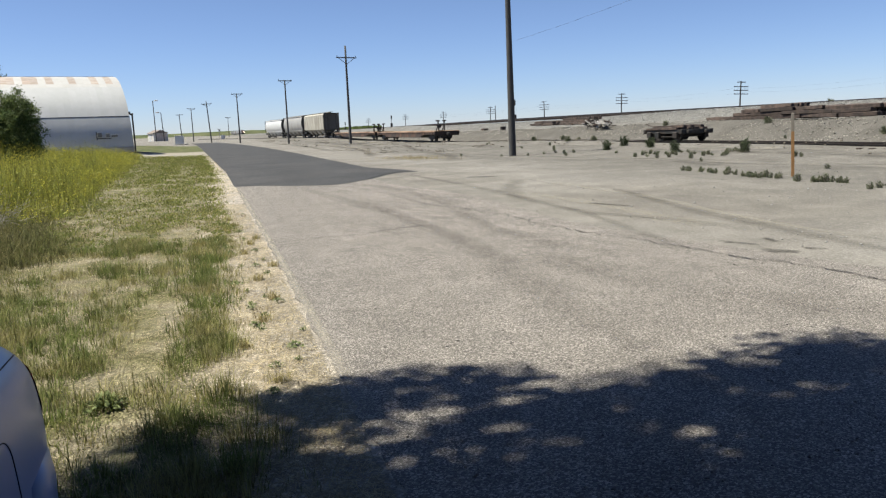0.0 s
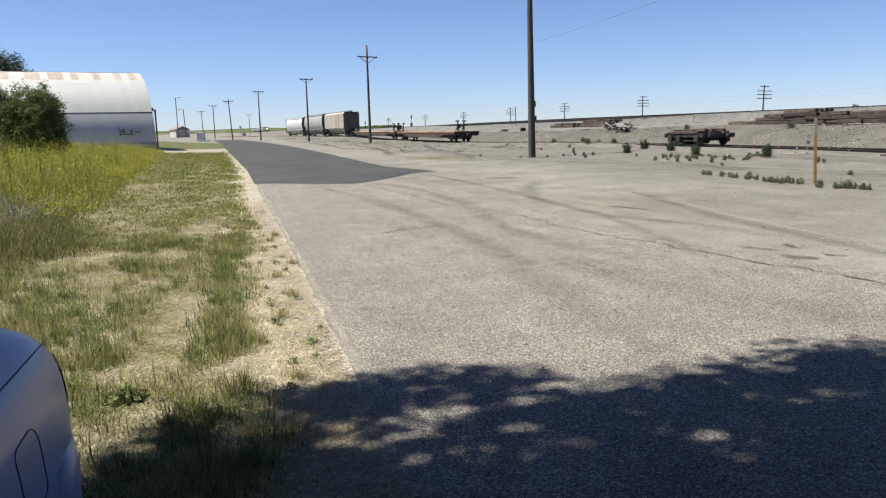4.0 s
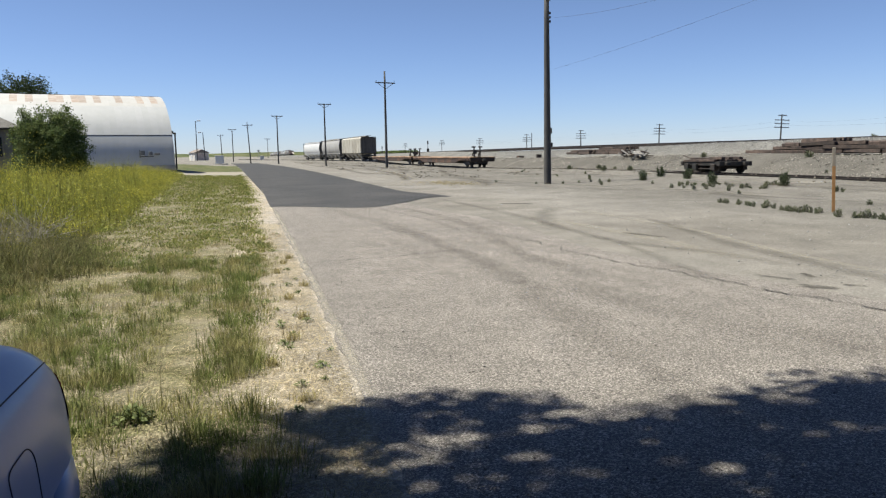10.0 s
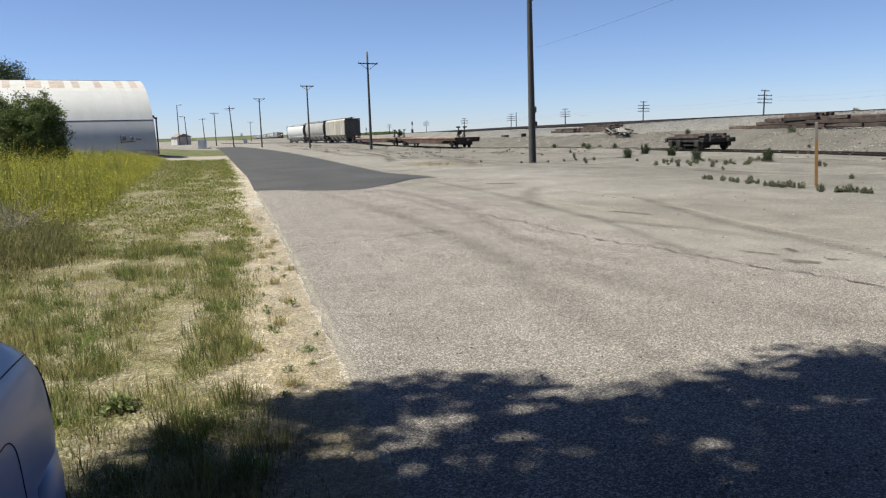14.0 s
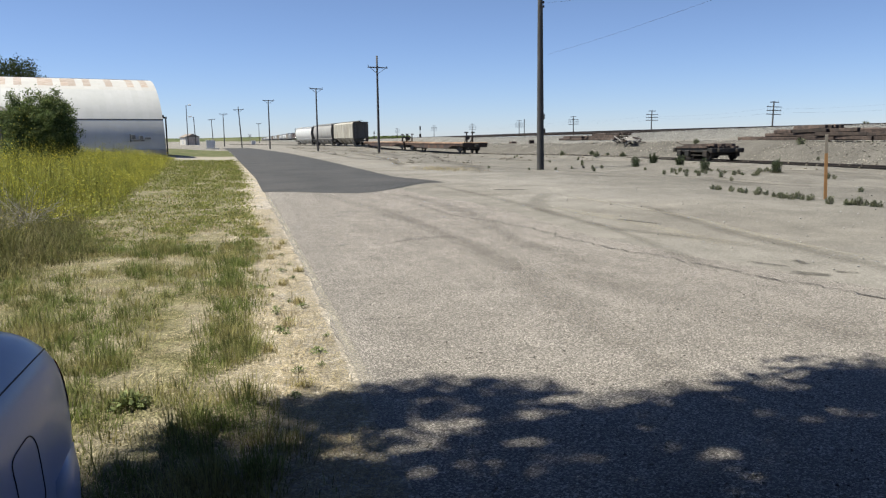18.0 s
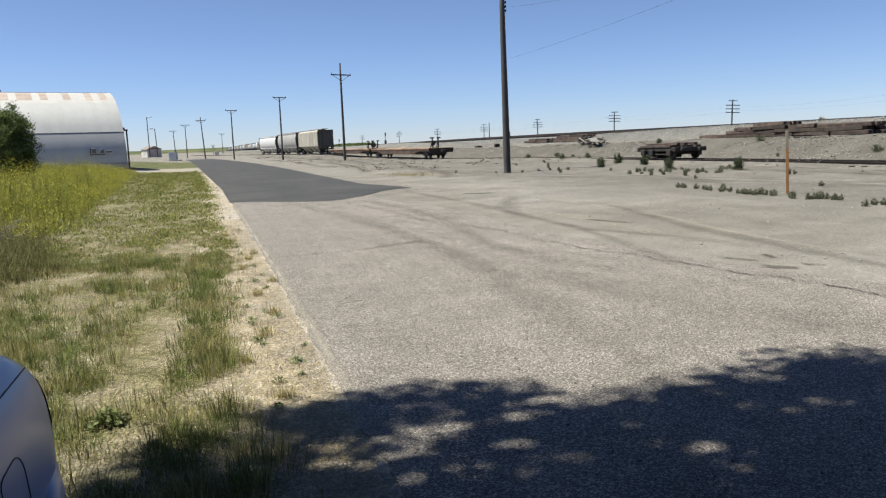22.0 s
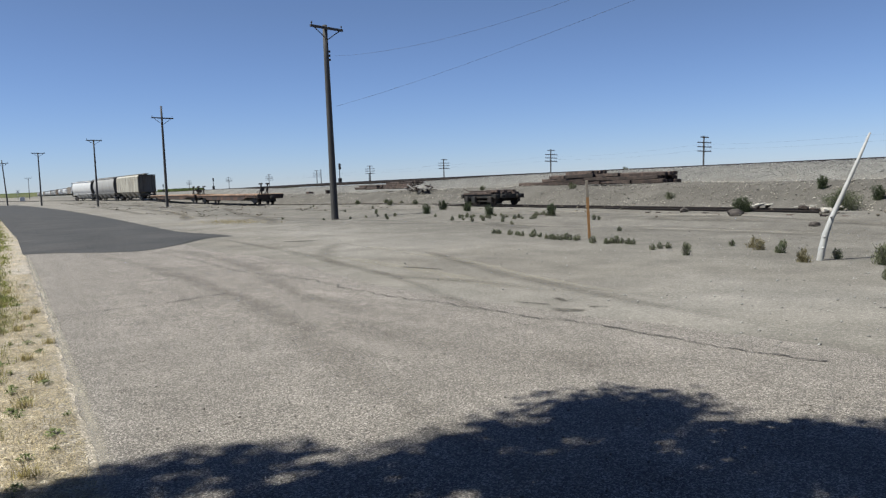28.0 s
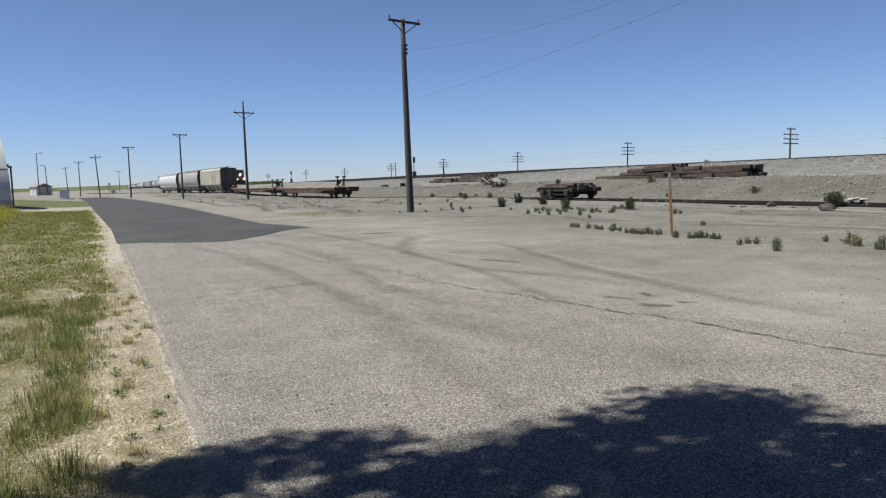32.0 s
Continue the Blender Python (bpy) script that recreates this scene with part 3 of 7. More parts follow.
    part("center_sill", box(B(), (0.4, length - 0.6, 0.3), (0, 0, 1.05)), M_DARK, car)
    return tagged(car, label, "hopper car", "hopper cars on the spur")


on_spur(hopper(20.5, 5.05, M_TAN, False, "grimy tan covered hopper car with dark end frames"), 160.0)
on_spur(hopper(21.0, 5.05, M_GREY, True, "faded grey round-sided covered hopper car"), 182.2)
on_spur(hopper(20.5, 4.75, M_WHITE, True, "white round-sided covered hopper car"), 204.2)


# ---- arched metal building ----


def arched_building():
    hut = empty("arched_building", pose(-6.6, 72.0, 0.68, 0, 0, 14))
    length, half, top = 34.0, 8.2, 6.85
    def arc(a):
        return half * (1 - math.cos(a)), top * math.sin(a) ** 0.95
    n_len, angles = 60, [0, 23.5, 45, 62, 76, 90]
    rg = random.Random(3)
    def course(name, a0, a1, mats):
        for i in range(n_len):
            x0, x1 = -i * length / n_len, -(i + 1) * length / n_len
            vs, fs, k = [], [], 5 if a1 - a0 > 10 else 2
            for q in range(k + 1):
                a = radians(a0 + (a1 - a0) * q / k)
                y, z = arc(a)
                for j in range(5):
                    u = j / 4
                    off = 0.002 * (0.5 - 0.5 * math.cos(2 * math.pi * u))
                    vs.append((x0 + (x1 - x0) * u * 1.01, y - off * math.cos(a), z + off * math.sin(a)))
            for q in range(k):
                for j in range(4):
                    fs.append((q * 5 + j, q * 5 + j + 1, (q + 1) * 5 + j + 1, (q + 1) * 5 + j))
            o = mesh_from(name, vs, fs, mats(i), hut, smooth=True)
    course("wall_sheet", 0, 24, lambda i: M_HUT)
    course("lower_roof_sheet", 24, 54, lambda i: M_HUT)
    n_len = 56
    rusty = {1, 3, 6, 9, 11, 12, 14, 15, 18, 20, 23, 26, 28, 31, 33, 34, 38, 41, 44, 47, 50}
    for a0, a1 in ((54, 59), (59, 66), (66, 73), (73, 80), (80, 90)):
        course("upper_roof_sheet", a0, a1, lambda i: M_RUST if 54 < a0 < 80 and i in rusty and rg.random() < 0.93 else M_HUTROOF)
    # far half, in one piece
    vs, fs = [], []
    for q in range(19):
        y, z = arc(radians(90 + 5 * q))
        vs += [(0, y, max(z, 0)), (-length, y, max(z, 0))]
    for q in range(18):
        fs.append((2 * q, 2 * q + 1, 2 * q + 3, 2 * q + 2))
    mesh_from("far_side", vs, fs, M_HUT, hut, smooth=True)
    # end walls
    for x in (-0.02, -length + 0.02):
        vs = [(x, arc(radians(a))[0], max(0, arc(radians(a))[1]) - 0.02) for a in range(0, 181, 6)]
        mesh_from("end_wall", vs, [tuple(range(len(vs)))], M_HUT, hut)
    y, z = arc(radians(24))
    bm = box(B(), (length, 0.03, 0.06), (-length / 2, y - 0.005, z))
    part("seam_flashing", bm, M_DARK, hut, "dark horizontal seam strip")
    bm = box(B(), (length, 0.30, 0.05), (-length / 2, half, top + 0.02))
    part("ridge_cap", bm, M_STEEL, hut, "dark ridge strip")
    bm = box(B(), (length + 0.1, 0.2, 0.5), (-length / 2, 0.0, 0.0), bevel=0.02)
    part("footing", bm, M_GREY, hut, "grey concrete footing strip")
    # meter boxes and pipework on the wall near the corner
    for dx, dz, sx, sz in ((-2.7, 1.35, 0.42, 0.5), (-2.05, 1.3, 0.36, 0.42), (-1.5, 1.25, 0.6, 0.22)):
        part("meter_box", box(B(), (sx * 0.8, 0.26, sz * 0.8), (dx, -0.10, dz), bevel=0.03), mat("dull_meter_grey", (0.107, 0.114, 0.118), 0.6, vary=0.1, bump=0.02), hut, "small grey wall box")
    bm = B()
    rod(bm, (-2.95, -0.2, 0.9), (-2.95, -0.2, 1.6), 0.035)
    rod(bm, (-2.95, -0.2, 1.02), (-1.8, -0.2, 1.02), 0.035)
    part("pipe", bm, M_DARK, hut)
    return tagged(hut, "silver corrugated arched metal building with rust-patched roof", "building")


arched_building()
vent = empty("vent_pipe", pose(-6.45, 71.6, 0.5))
part("pipe", rod(B(), (0, 0, 0), (0, 0, 3.2), 0.07, 0.07, 10), M_DARK, vent)
part("cap", rod(rod(B(), (-0.2, 0, 3.22), (0.1, 0, 3.22), 0.08, 0.08, 8), (-0.2, 0, 3.22), (-0.2, 0, 3.45), 0.07, 0.08, 8), M_DARK, vent)
tagged(vent, "dark metal vent pipe at the building corner", "pipe")

# ---- utility poles ----


def utility_pole(x, y, h, arm=2.2, arm_z=0.25, lean=(0, 0), brace=True, tip=0.0, insulators=4, r=0.16, z=0.0, extra=False, turn=0.0):
    """Round wooden pole with one crossarm near the top; tip: how far the pole stands above the arm."""
    p = empty("utility_pole", pose(x, y, z - 0.3, lean[0], lean[1], turn))
    H = h + 0.3
    bm = B()
    n = 10
    prev = None
    for i in range(7):
        u = i / 6
        rr = r * (1 - 0.38 * u)
        ring = [bm.verts.new((rr * math.cos(2 * math.pi * k / n), rr * math.sin(2 * math.pi * k / n), H * u)) for k in range(n)]
        if prev:
            for k in range(n):
                bm.faces.new((prev[k], prev[(k + 1) % n], ring[(k + 1) % n], ring[k]))
        prev = ring
    bm.faces.new(prev)
    part("pole", bm, M_POLE, p, smooth=True)
    az = H - max(tip, arm_z)
    part("crossarm", box(B(), (arm, 0.11, 0.13), (0, -r * 0.75, az), bevel=0.012), M_POLE, p)
    if brace:
        for s in (-1, 1):
            part("brace", rod(B(), (s * arm * 0.40, -r * 0.9, az - 0.05), (0, -r * 0.8, az - arm * 0.27), 0.028, sides=5), M_POLE, p)
    for i in range(insulators):
        q = -0.46 + 0.92 * i / max(1, insulators - 1)
        bm = rod(B(), (q * arm, -r * 0.75, az + 0.06), (q * arm, -r * 0.75, az + 0.17), 0.018, sides=5)
        rod(bm, (q * arm, -r * 0.75, az + 0.15), (q * arm, -r * 0.75, az + 0.24), 0.05, 0.03, 8)
        part("insulator", bm, M_DARK, p)
    if extra:
        for i in range(3):
            bm = rod(B(), (r * 0.7, 0, az - 1.2 - i * 0.22), (r * 0.7 + 0.1, 0, az - 1.2 - i * 0.22), 0.015, sides=5)
            rod(bm, (r * 0.7 + 0.1, 0, az - 1.26 - i * 0.22), (r * 0.7 + 0.1, 0, az - 1.14 - i * 0.22), 0.045, 0.045, 8)
            part("side_bracket", bm, M_DARK, p)
    return tagged(p, "weathered wooden utility pole with a single crossarm", "utility pole", "utility poles along the road")


utility_pole(15.89, 38.8, 10.4, 2.3, 0.18, (0.0, -0.75), brace=True, insulators=2, r=0.205, extra=True, turn=20)
utility_pole(16.25, 91.5, 11.6, 2.75, 0.9, (0, -0.1), tip=1.4, insulators=3, r=0.17, turn=20)
utility_pole(11.2, 116.1, 9.35, 2.2, 0.1, (0, 0), insulators=2, r=0.15, turn=20)
utility_pole(5.3, 149.9, 9.3, 2.3, 0.1, (0, 0), insulators=2, r=0.15, turn=20)
utility_pole(0.1, 178.0, 9.3, 2.3, 0.6, (0, -3.0), tip=0.7, insulators=2, r=0.15, turn=15)
utility_pole(-4.7, 224.0, 9.3, 2.3, 0.1, (0, 0), insulators=2, r=0.15, turn=10)
utility_pole(-9.8, 285.0, 9.6, 2.4, 0.3, (0, -2.0), insulators=2, r=0.17)
utility_pole(7.0, 313.0, 8.6, 2.2, 0.15, (0, 0), insulators=2, r=0.13)


def telegraph_pole(x, y, z, h, arms=4, lean=0.0):
    p = empty("telegraph_pole", pose(x, y, z, 0, lean, 0))
    part("pole", rod(B(), (0, 0, 0), (0, 0, h), 0.16, 0.10, 8), M_POLE, p)
    for i in range(arms):
        zz = h - 0.2 - (0.15 if i else 0.0) - i * 0.62
        w_ = 2.9 if i else 1.7
        a = part("crossarm", box(B(), (w_, 0.1, 0.12), (0, -0.13, zz), bevel=0.01), M_POLE, p)
        for k in range(6):
            q = -0.45 + 0.9 * k / 5
            part("insulator", rod(B(), (q * w_, -0.13, zz + 0.05), (q * w_, -0.13, zz + 0.2), 0.03, 0.02, 5), M_DARK, a)
    return tagged(p, "old wooden telegraph pole with several crossarms", "telegraph pole", "telegraph poles beyond the bank")


for y, ln in ((38.4, -0.3), (75.5, 1.5), (111, 1.5), (150.5, 0.5), (191, -1.5), (233, 0), (285, 0), (346, 0), (433, 0)):
    telegraph_pole(88, y, 0.2, 7.2 - (0.0 if y < 300 else -0.5), 4, ln)


# ---- foliage tools ----


def leaf_mat(name, color, second, rough=0.75, vary=0.2):
    m = mat(name, color, rough, vary=vary, scale=3, second=second, amount=0.8, patch=2.0, grain=20, bump=0, local=False, spec=0.2, random=0.5)
    n, link = m.node_tree.nodes, m.node_tree.links.new
    bsdf, out = n["Principled BSDF"], n["Material Output"]
    tr, mx = n.new("ShaderNodeBsdfTranslucent"), n.new("ShaderNodeMixShader")
    link(bsdf.inputs["Base Color"].links[0].from_socket, tr.inputs["Color"])
    mx.inputs[0].default_value = 0.30
    link(bsdf.outputs[0], mx.inputs[1])
    link(tr.outputs[0], mx.inputs[2])
    link(mx.outputs[0], out.inputs["Surface"])
    return m


M_GRASS = leaf_mat("green_grass", (0.118, 0.146, 0.042), (0.283, 0.245, 0.109))
M_TURF = leaf_mat("fresh_turf_leaf", (0.152, 0.175, 0.040), (0.218, 0.208, 0.069))
M_STRAW = leaf_mat("dry_straw", (0.380, 0.321, 0.208), (0.262, 0.217, 0.127))
M_WEEDGREEN = leaf_mat("weed_leaf", (0.200, 0.217, 0.046), (0.293, 0.277, 0.076))
M_WEEDGREY = leaf_mat("grey_weed", (0.122, 0.128, 0.046), (0.205, 0.178, 0.088))
M_YELLOW = leaf_mat("yellow_flower", (0.468, 0.428, 0.050), (0.378, 0.363, 0.065))
M_BUSH = leaf_mat("dark_bush_leaf", (0.078, 0.113, 0.039), (0.157, 0.186, 0.068))
M_TREE = leaf_mat("tree_leaf", (0.029, 0.045, 0.015), (0.045, 0.061, 0.022))
M_SAGE = leaf_mat("sage_leaf", (0.105, 0.122, 0.072), (0.150, 0.156, 0.098))
M_SCRUB = leaf_mat("green_scrub_leaf", (0.056, 0.074, 0.040), (0.080, 0.097, 0.052))
M_DRYSCRUB = leaf_mat("dry_scrub", (0.185, 0.165, 0.095), (0.25, 0.215, 0.125))
M_BROAD = leaf_mat("broad_weed_leaf", (0.145, 0.178, 0.072), (0.19, 0.215, 0.10))
M_TWIG = leaf_mat("dead_twig", (0.308, 0.290, 0.253), (0.217, 0.199, 0.172))
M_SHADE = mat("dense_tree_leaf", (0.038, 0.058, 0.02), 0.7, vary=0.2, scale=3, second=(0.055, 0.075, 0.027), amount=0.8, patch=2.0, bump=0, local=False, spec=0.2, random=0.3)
M_BARK = mat("bark", (0.052, 0.043, 0.032), 0.95, vary=0.3, scale=6, second=(0.084, 0.069, 0.052), amount=0.6, stretch=(4, 4, 0.6), grain=40, bump=0.5)


def mesh_np(name, verts, tris, mats, index=None, parent=None, quads=False):
    """A mesh from numpy arrays of points and faces of equal size."""
    me = bpy.data.meshes.new(name)
    k = tris.shape[1]
    me.vertices.add(len(verts))
    me.vertices.foreach_set("co", np.asarray(verts, np.float32).ravel())
    me.loops.add(tris.size)
    me.loops.foreach_set("vertex_index", tris.astype(np.int32).ravel())
    me.polygons.add(len(tris))
    me.polygons.foreach_set("loop_start", np.arange(0, tris.size, k, dtype=np.int32))
    me.polygons.foreach_set("loop_total", np.full(len(tris), k, np.int32))
    for m in mats:
        me.materials.append(m)
    if index is not None:
        me.polygons.foreach_set("material_index", np.asarray(index, np.int32))
    me.update(calc_edges=True)
    me.validate()
    ob = new(name, me)
    if parent:
        ob.parent = parent
    return ob


def blades(rs, base, height, width, lean, turn=None):
    """Curved grass blades: points and triangles. base: n x 3."""
    n = len(base)
    a = rs.uniform(0, 2 * np.pi, n) if turn is None else turn
    d = np.stack([np.cos(a), np.sin(a), np.zeros(n)], 1)
    lean = lean * rs.uniform(0.5, 1.35, n)
    s = np.stack([-np.sin(a), np.cos(a), np.zeros(n)], 1)
    up = np.array([0, 0, 1.0])
    h, w = height[:, None], width[:, None]
    l = (lean * rs.uniform(0.2, 1.0, n))[:, None]
    mid = base + up * h * 0.55 + d * h * l * 0.35
    tip = base + up * h * np.sqrt(np.maximum(0.05, 1 - l * l * 0.6)) + d * h * l
    v = np.stack([base - s * w, base + s * w, mid - s * w * 0.75, mid + s * w * 0.75, tip], 1).reshape(-1, 3)
    o = np.arange(n)[:, None, None] * 5
    t = (o + np.array([[0, 1, 3], [0, 3, 2], [2, 3, 4]])[None]).reshape(-1, 3)
    return v, t


def leaves(rs, centre, size, aspect=0.55, flat=0.0):
    """Small pointed leaves, each a diamond of two triangles."""
    n = len(centre)
    u = rs.normal(size=(n, 3))
    u[:, 2] *= 1 - flat
    u /= np.linalg.norm(u, axis=1)[:, None]
    v = np.cross(u, rs.normal(size=(n, 3)))
    v /= np.linalg.norm(v, axis=1)[:, None]
    s = (size * rs.uniform(0.6, 1.3, n))[:, None]
    p = np.stack([centre - u * s, centre + v * s * aspect, centre + u * s, centre - v * s * aspect], 1).reshape(-1, 3)
    o = np.arange(n)[:, None, None] * 4
    t = (o + np.array([[0, 1, 2], [0, 2, 3]])[None]).reshape(-1, 3)
    return p, t


def z_at(x, y):
    return np.array([ground_z(a, b) for a, b in zip(x, y)])


def clump(x, y, f, seed):
    return np.array([noise.noise((a * f, b * f, seed)) for a, b in zip(x, y)])


# ---- grass on the verge ----


# bare sandy spots in the grass: x, y, and how far they reach both ways
BARE = ((-0.54, 7.35, 0.16, 0.50), (-0.62, 6.35, 0.20, 0.70), (-0.60, 5.65, 0.20, 0.32), (-0.15, 5.10, 0.28, 0.26), (-0.76, 5.15, 0.26, 0.26), (-0.64, 4.40, 0.12, 0.22), (-1.9, 10.5, 1.1, 0.42), (-1.37, 9.0, 0.30, 0.40),
        (-0.6, 12.8, 0.40, 0.60), (-1.5, 13.4, 0.26, 0.50), (-0.84, 10.3, 0.22, 0.45), (-2.75, 16.4, 0.35, 0.45), (-2.6, 25.0, 0.8, 0.9), (-2.4, 7.6, 0.4, 0.35), (-3.4, 6.2, 0.6, 0.4))


def bare_at(x, y):
    return sum(np.exp(-((x - a) / c) ** 2 - ((y - b) / d) ** 2) for a, b, c, d in BARE)


def fade(a, b, v):
    u = np.clip((v - a) / (b - a), 0, 1)
    return u * u * (3 - 2 * u)


def verge_grass():
    rs = np.random.RandomState(4)

    def tufts(count, x0, x1, y0, y1, per, keep, spread, hmin, hmax, wid, lean, power=1.0):
        y = y0 + (y1 - y0) * rs.uniform(0, 1, count) ** power
        x = rs.uniform(x0, x1, count)
        ok = rs.uniform(0, 1, count) < keep(x, y)
        x, y = x[ok], y[ok]
        size = rs.uniform(0.55, 1.2, len(x))
        ox, oy = rs.normal(0, spread, len(x) * per), rs.normal(0, spread, len(x) * per)
        bx, by = np.repeat(x, per) + ox, np.repeat(y, per) + oy
        turn = np.arctan2(oy, ox) + rs.normal(0, 0.6, len(bx))
        h = np.repeat(size, per) * rs.uniform(hmin, hmax, len(bx))
        base = np.stack([bx, by, z_at(bx, by) + 0.01], 1)
        return blades(rs, base, h, wid * (1 + np.maximum(0, by - 8) * 0.05), np.full(len(bx), lean), turn)

    def from_road(x, y):
        return np.array([road_left(b) for b in y]) - x

    def green(x, y):
        far_ = fade(9, 14, y)
        c = 0.42 + (0.75 + 0.4 * far_) * clump(x, y * (0.55 - 0.2 * far_), 1.2, 2.0) + (0.65 + 0.25 * far_) * clump(x, y * 0.6, 3.6, 5.0) - 1.4 * bare_at(x, y)
        c += 0.55 * np.exp(-((x + 0.28) / 0.2) ** 2) * (1 - fade(8, 12, y)) + 0.35 * np.exp(-((x + 1.2) / 0.45) ** 2 - ((y - 6.4) / 1.9) ** 2)
        edge = from_road(x, y) + 0.22 * clump(x, y, 1.5, 7) + 0.14 * far_
        c += 0.4 * np.exp(-((edge - 0.85) / 0.25) ** 2) * far_
        c *= fade(0.42, 0.78, edge)
        return np.clip(c, 0, 1) * ~((x > -2.6) & (y < 3.1) & (x < -0.5))

    def low(x, y):
        c = 0.5 + 0.8 * clump(x, y * 0.7, 1.7, 12.0) + 0.4 * clump(x, y, 4.5, 31.0) - 0.9 * bare_at(x, y)
        return np.clip(c * fade(0.35, 0.8, from_road(x, y) + 0.3 * clump(x, y, 1.1, 21)), 0, 1)

    def dry(x, y):
        return np.clip(0.35 + 0.8 * clump(x, y, 1.1, 9.0), 0, 1) * fade(0.1, 0.3, from_road(x, y) + 0.15 * clump(x, y, 1.7, 3))

    near = [tufts(13000, -5.5, 0.4, 2.6, 14, 15, green, 0.036, 0.02, 0.12, 0.0022, 1.25, 1.4),
            tufts(3600, -5.5, 0.2, 2.6, 12, 26, green, 0.045, 0.05, 0.20, 0.0025, 0.9, 1.15),
            tufts(7000, -6, 0.3, 2.8, 20, 12, low, 0.05, 0.015, 0.065, 0.003, 1.0, 1.5)]
    far = [tufts(5200, -7, 0.2, 13, 66, 12, green, 0.12, 0.03, 0.12, 0.004, 0.95, 1.3),
           tufts(6500, -7.5, 0.2, 16, 66, 9, low, 0.15, 0.02, 0.075, 0.006, 1.0, 1.2)]
    # low leafy growth between the blades
    for count, y0, y1, size in ((30000, 2.7, 15, 0.010), (80000, 12, 66, 0.022)):
        ly = y0 + (y1 - y0) * rs.uniform(0, 1, count) ** 1.35
        lx = rs.uniform(-6.8, 0.3, count)
        ok = rs.uniform(0, 1, count) < green(lx, ly)
        lx, ly = lx[ok], ly[ok]
        lc = np.stack([lx, ly, z_at(lx, ly) + 0.015 + 2.6 * size * rs.uniform(0, 1, len(lx))], 1)
        far.append(leaves(rs, lc, np.full(len(lx), size), 0.5, 0.4))
    vs, ts, ids, off = [], [], [], 0
    for k, group in enumerate((near, far)):
        for v, t in group:
            vs.append(v)
            ts.append(t + off)
            ids.append(np.full(len(t), k))
            off += len(v)
    tagged(mesh_np("green_grass", np.concatenate(vs), np.concatenate(ts), [M_GRASS, M_TURF], np.concatenate(ids)), "patchy green and olive grass tufts on the verge", "grass", kind="stuff")
    v3, t3 = tufts(5200, -5.5, 0.5, 2.8, 16, 14, dry, 0.07, 0.015, 0.075, 0.0020, 1.15, 1.3)
    v4, t4 = tufts(1500, -6.5, 0.3, 14, 60, 8, dry, 0.2, 0.03, 0.09, 0.0045, 1.1, 1.3)
    tagged(mesh_np("dry_grass", np.concatenate([v3, v4]), np.concatenate([t3, t4 + len(v3)]), [M_STRAW]), "short dry straw-coloured grass along the road edge", "grass", kind="stuff")
    # cut straw lying on the shoulder and between the tufts
    n = 46000
    y = 2.9 + 15 * rs.uniform(0, 1, n) ** 1.4
    x = np.array([road_left(b) for b in y]) - 0.04 - np.where(rs.uniform(0, 1, n) < 0.45, np.abs(rs.normal(0, 0.5, n)), rs.uniform(0.1, 5.0, n))
    a, L = rs.uniform(0, 2 * np.pi, n), rs.uniform(0.008, 0.036, n)
    d = np.stack([np.cos(a), np.sin(a), rs.uniform(-0.05, 0.25, n)], 1) * L[:, None]
    s = np.stack([-np.sin(a), np.cos(a), np.zeros(n)], 1) * 0.0022
    c = np.stack([x, y, z_at(x, y) + 0.022], 1)
    p = np.stack([c - d - s, c - d + s, c + d + s * 0.5, c + d - s * 0.5], 1).reshape(-1, 3)
    t = (np.arange(n)[:, None, None] * 4 + np.array([[0, 1, 2], [0, 2, 3]])[None]).reshape(-1, 3)
    tagged(mesh_np("straw_litter", p, t, [M_STRAW]), "loose pale straw scattered on the sandy shoulder", "straw", kind="stuff")


verge_grass()

# ---- yellow flowering weeds ----


def weed_edge(y):
    if y < 18:
        return -3.9 + 0.7 * (y - 9) / 9
    return -3.2 - 0.055 * (y - 18)


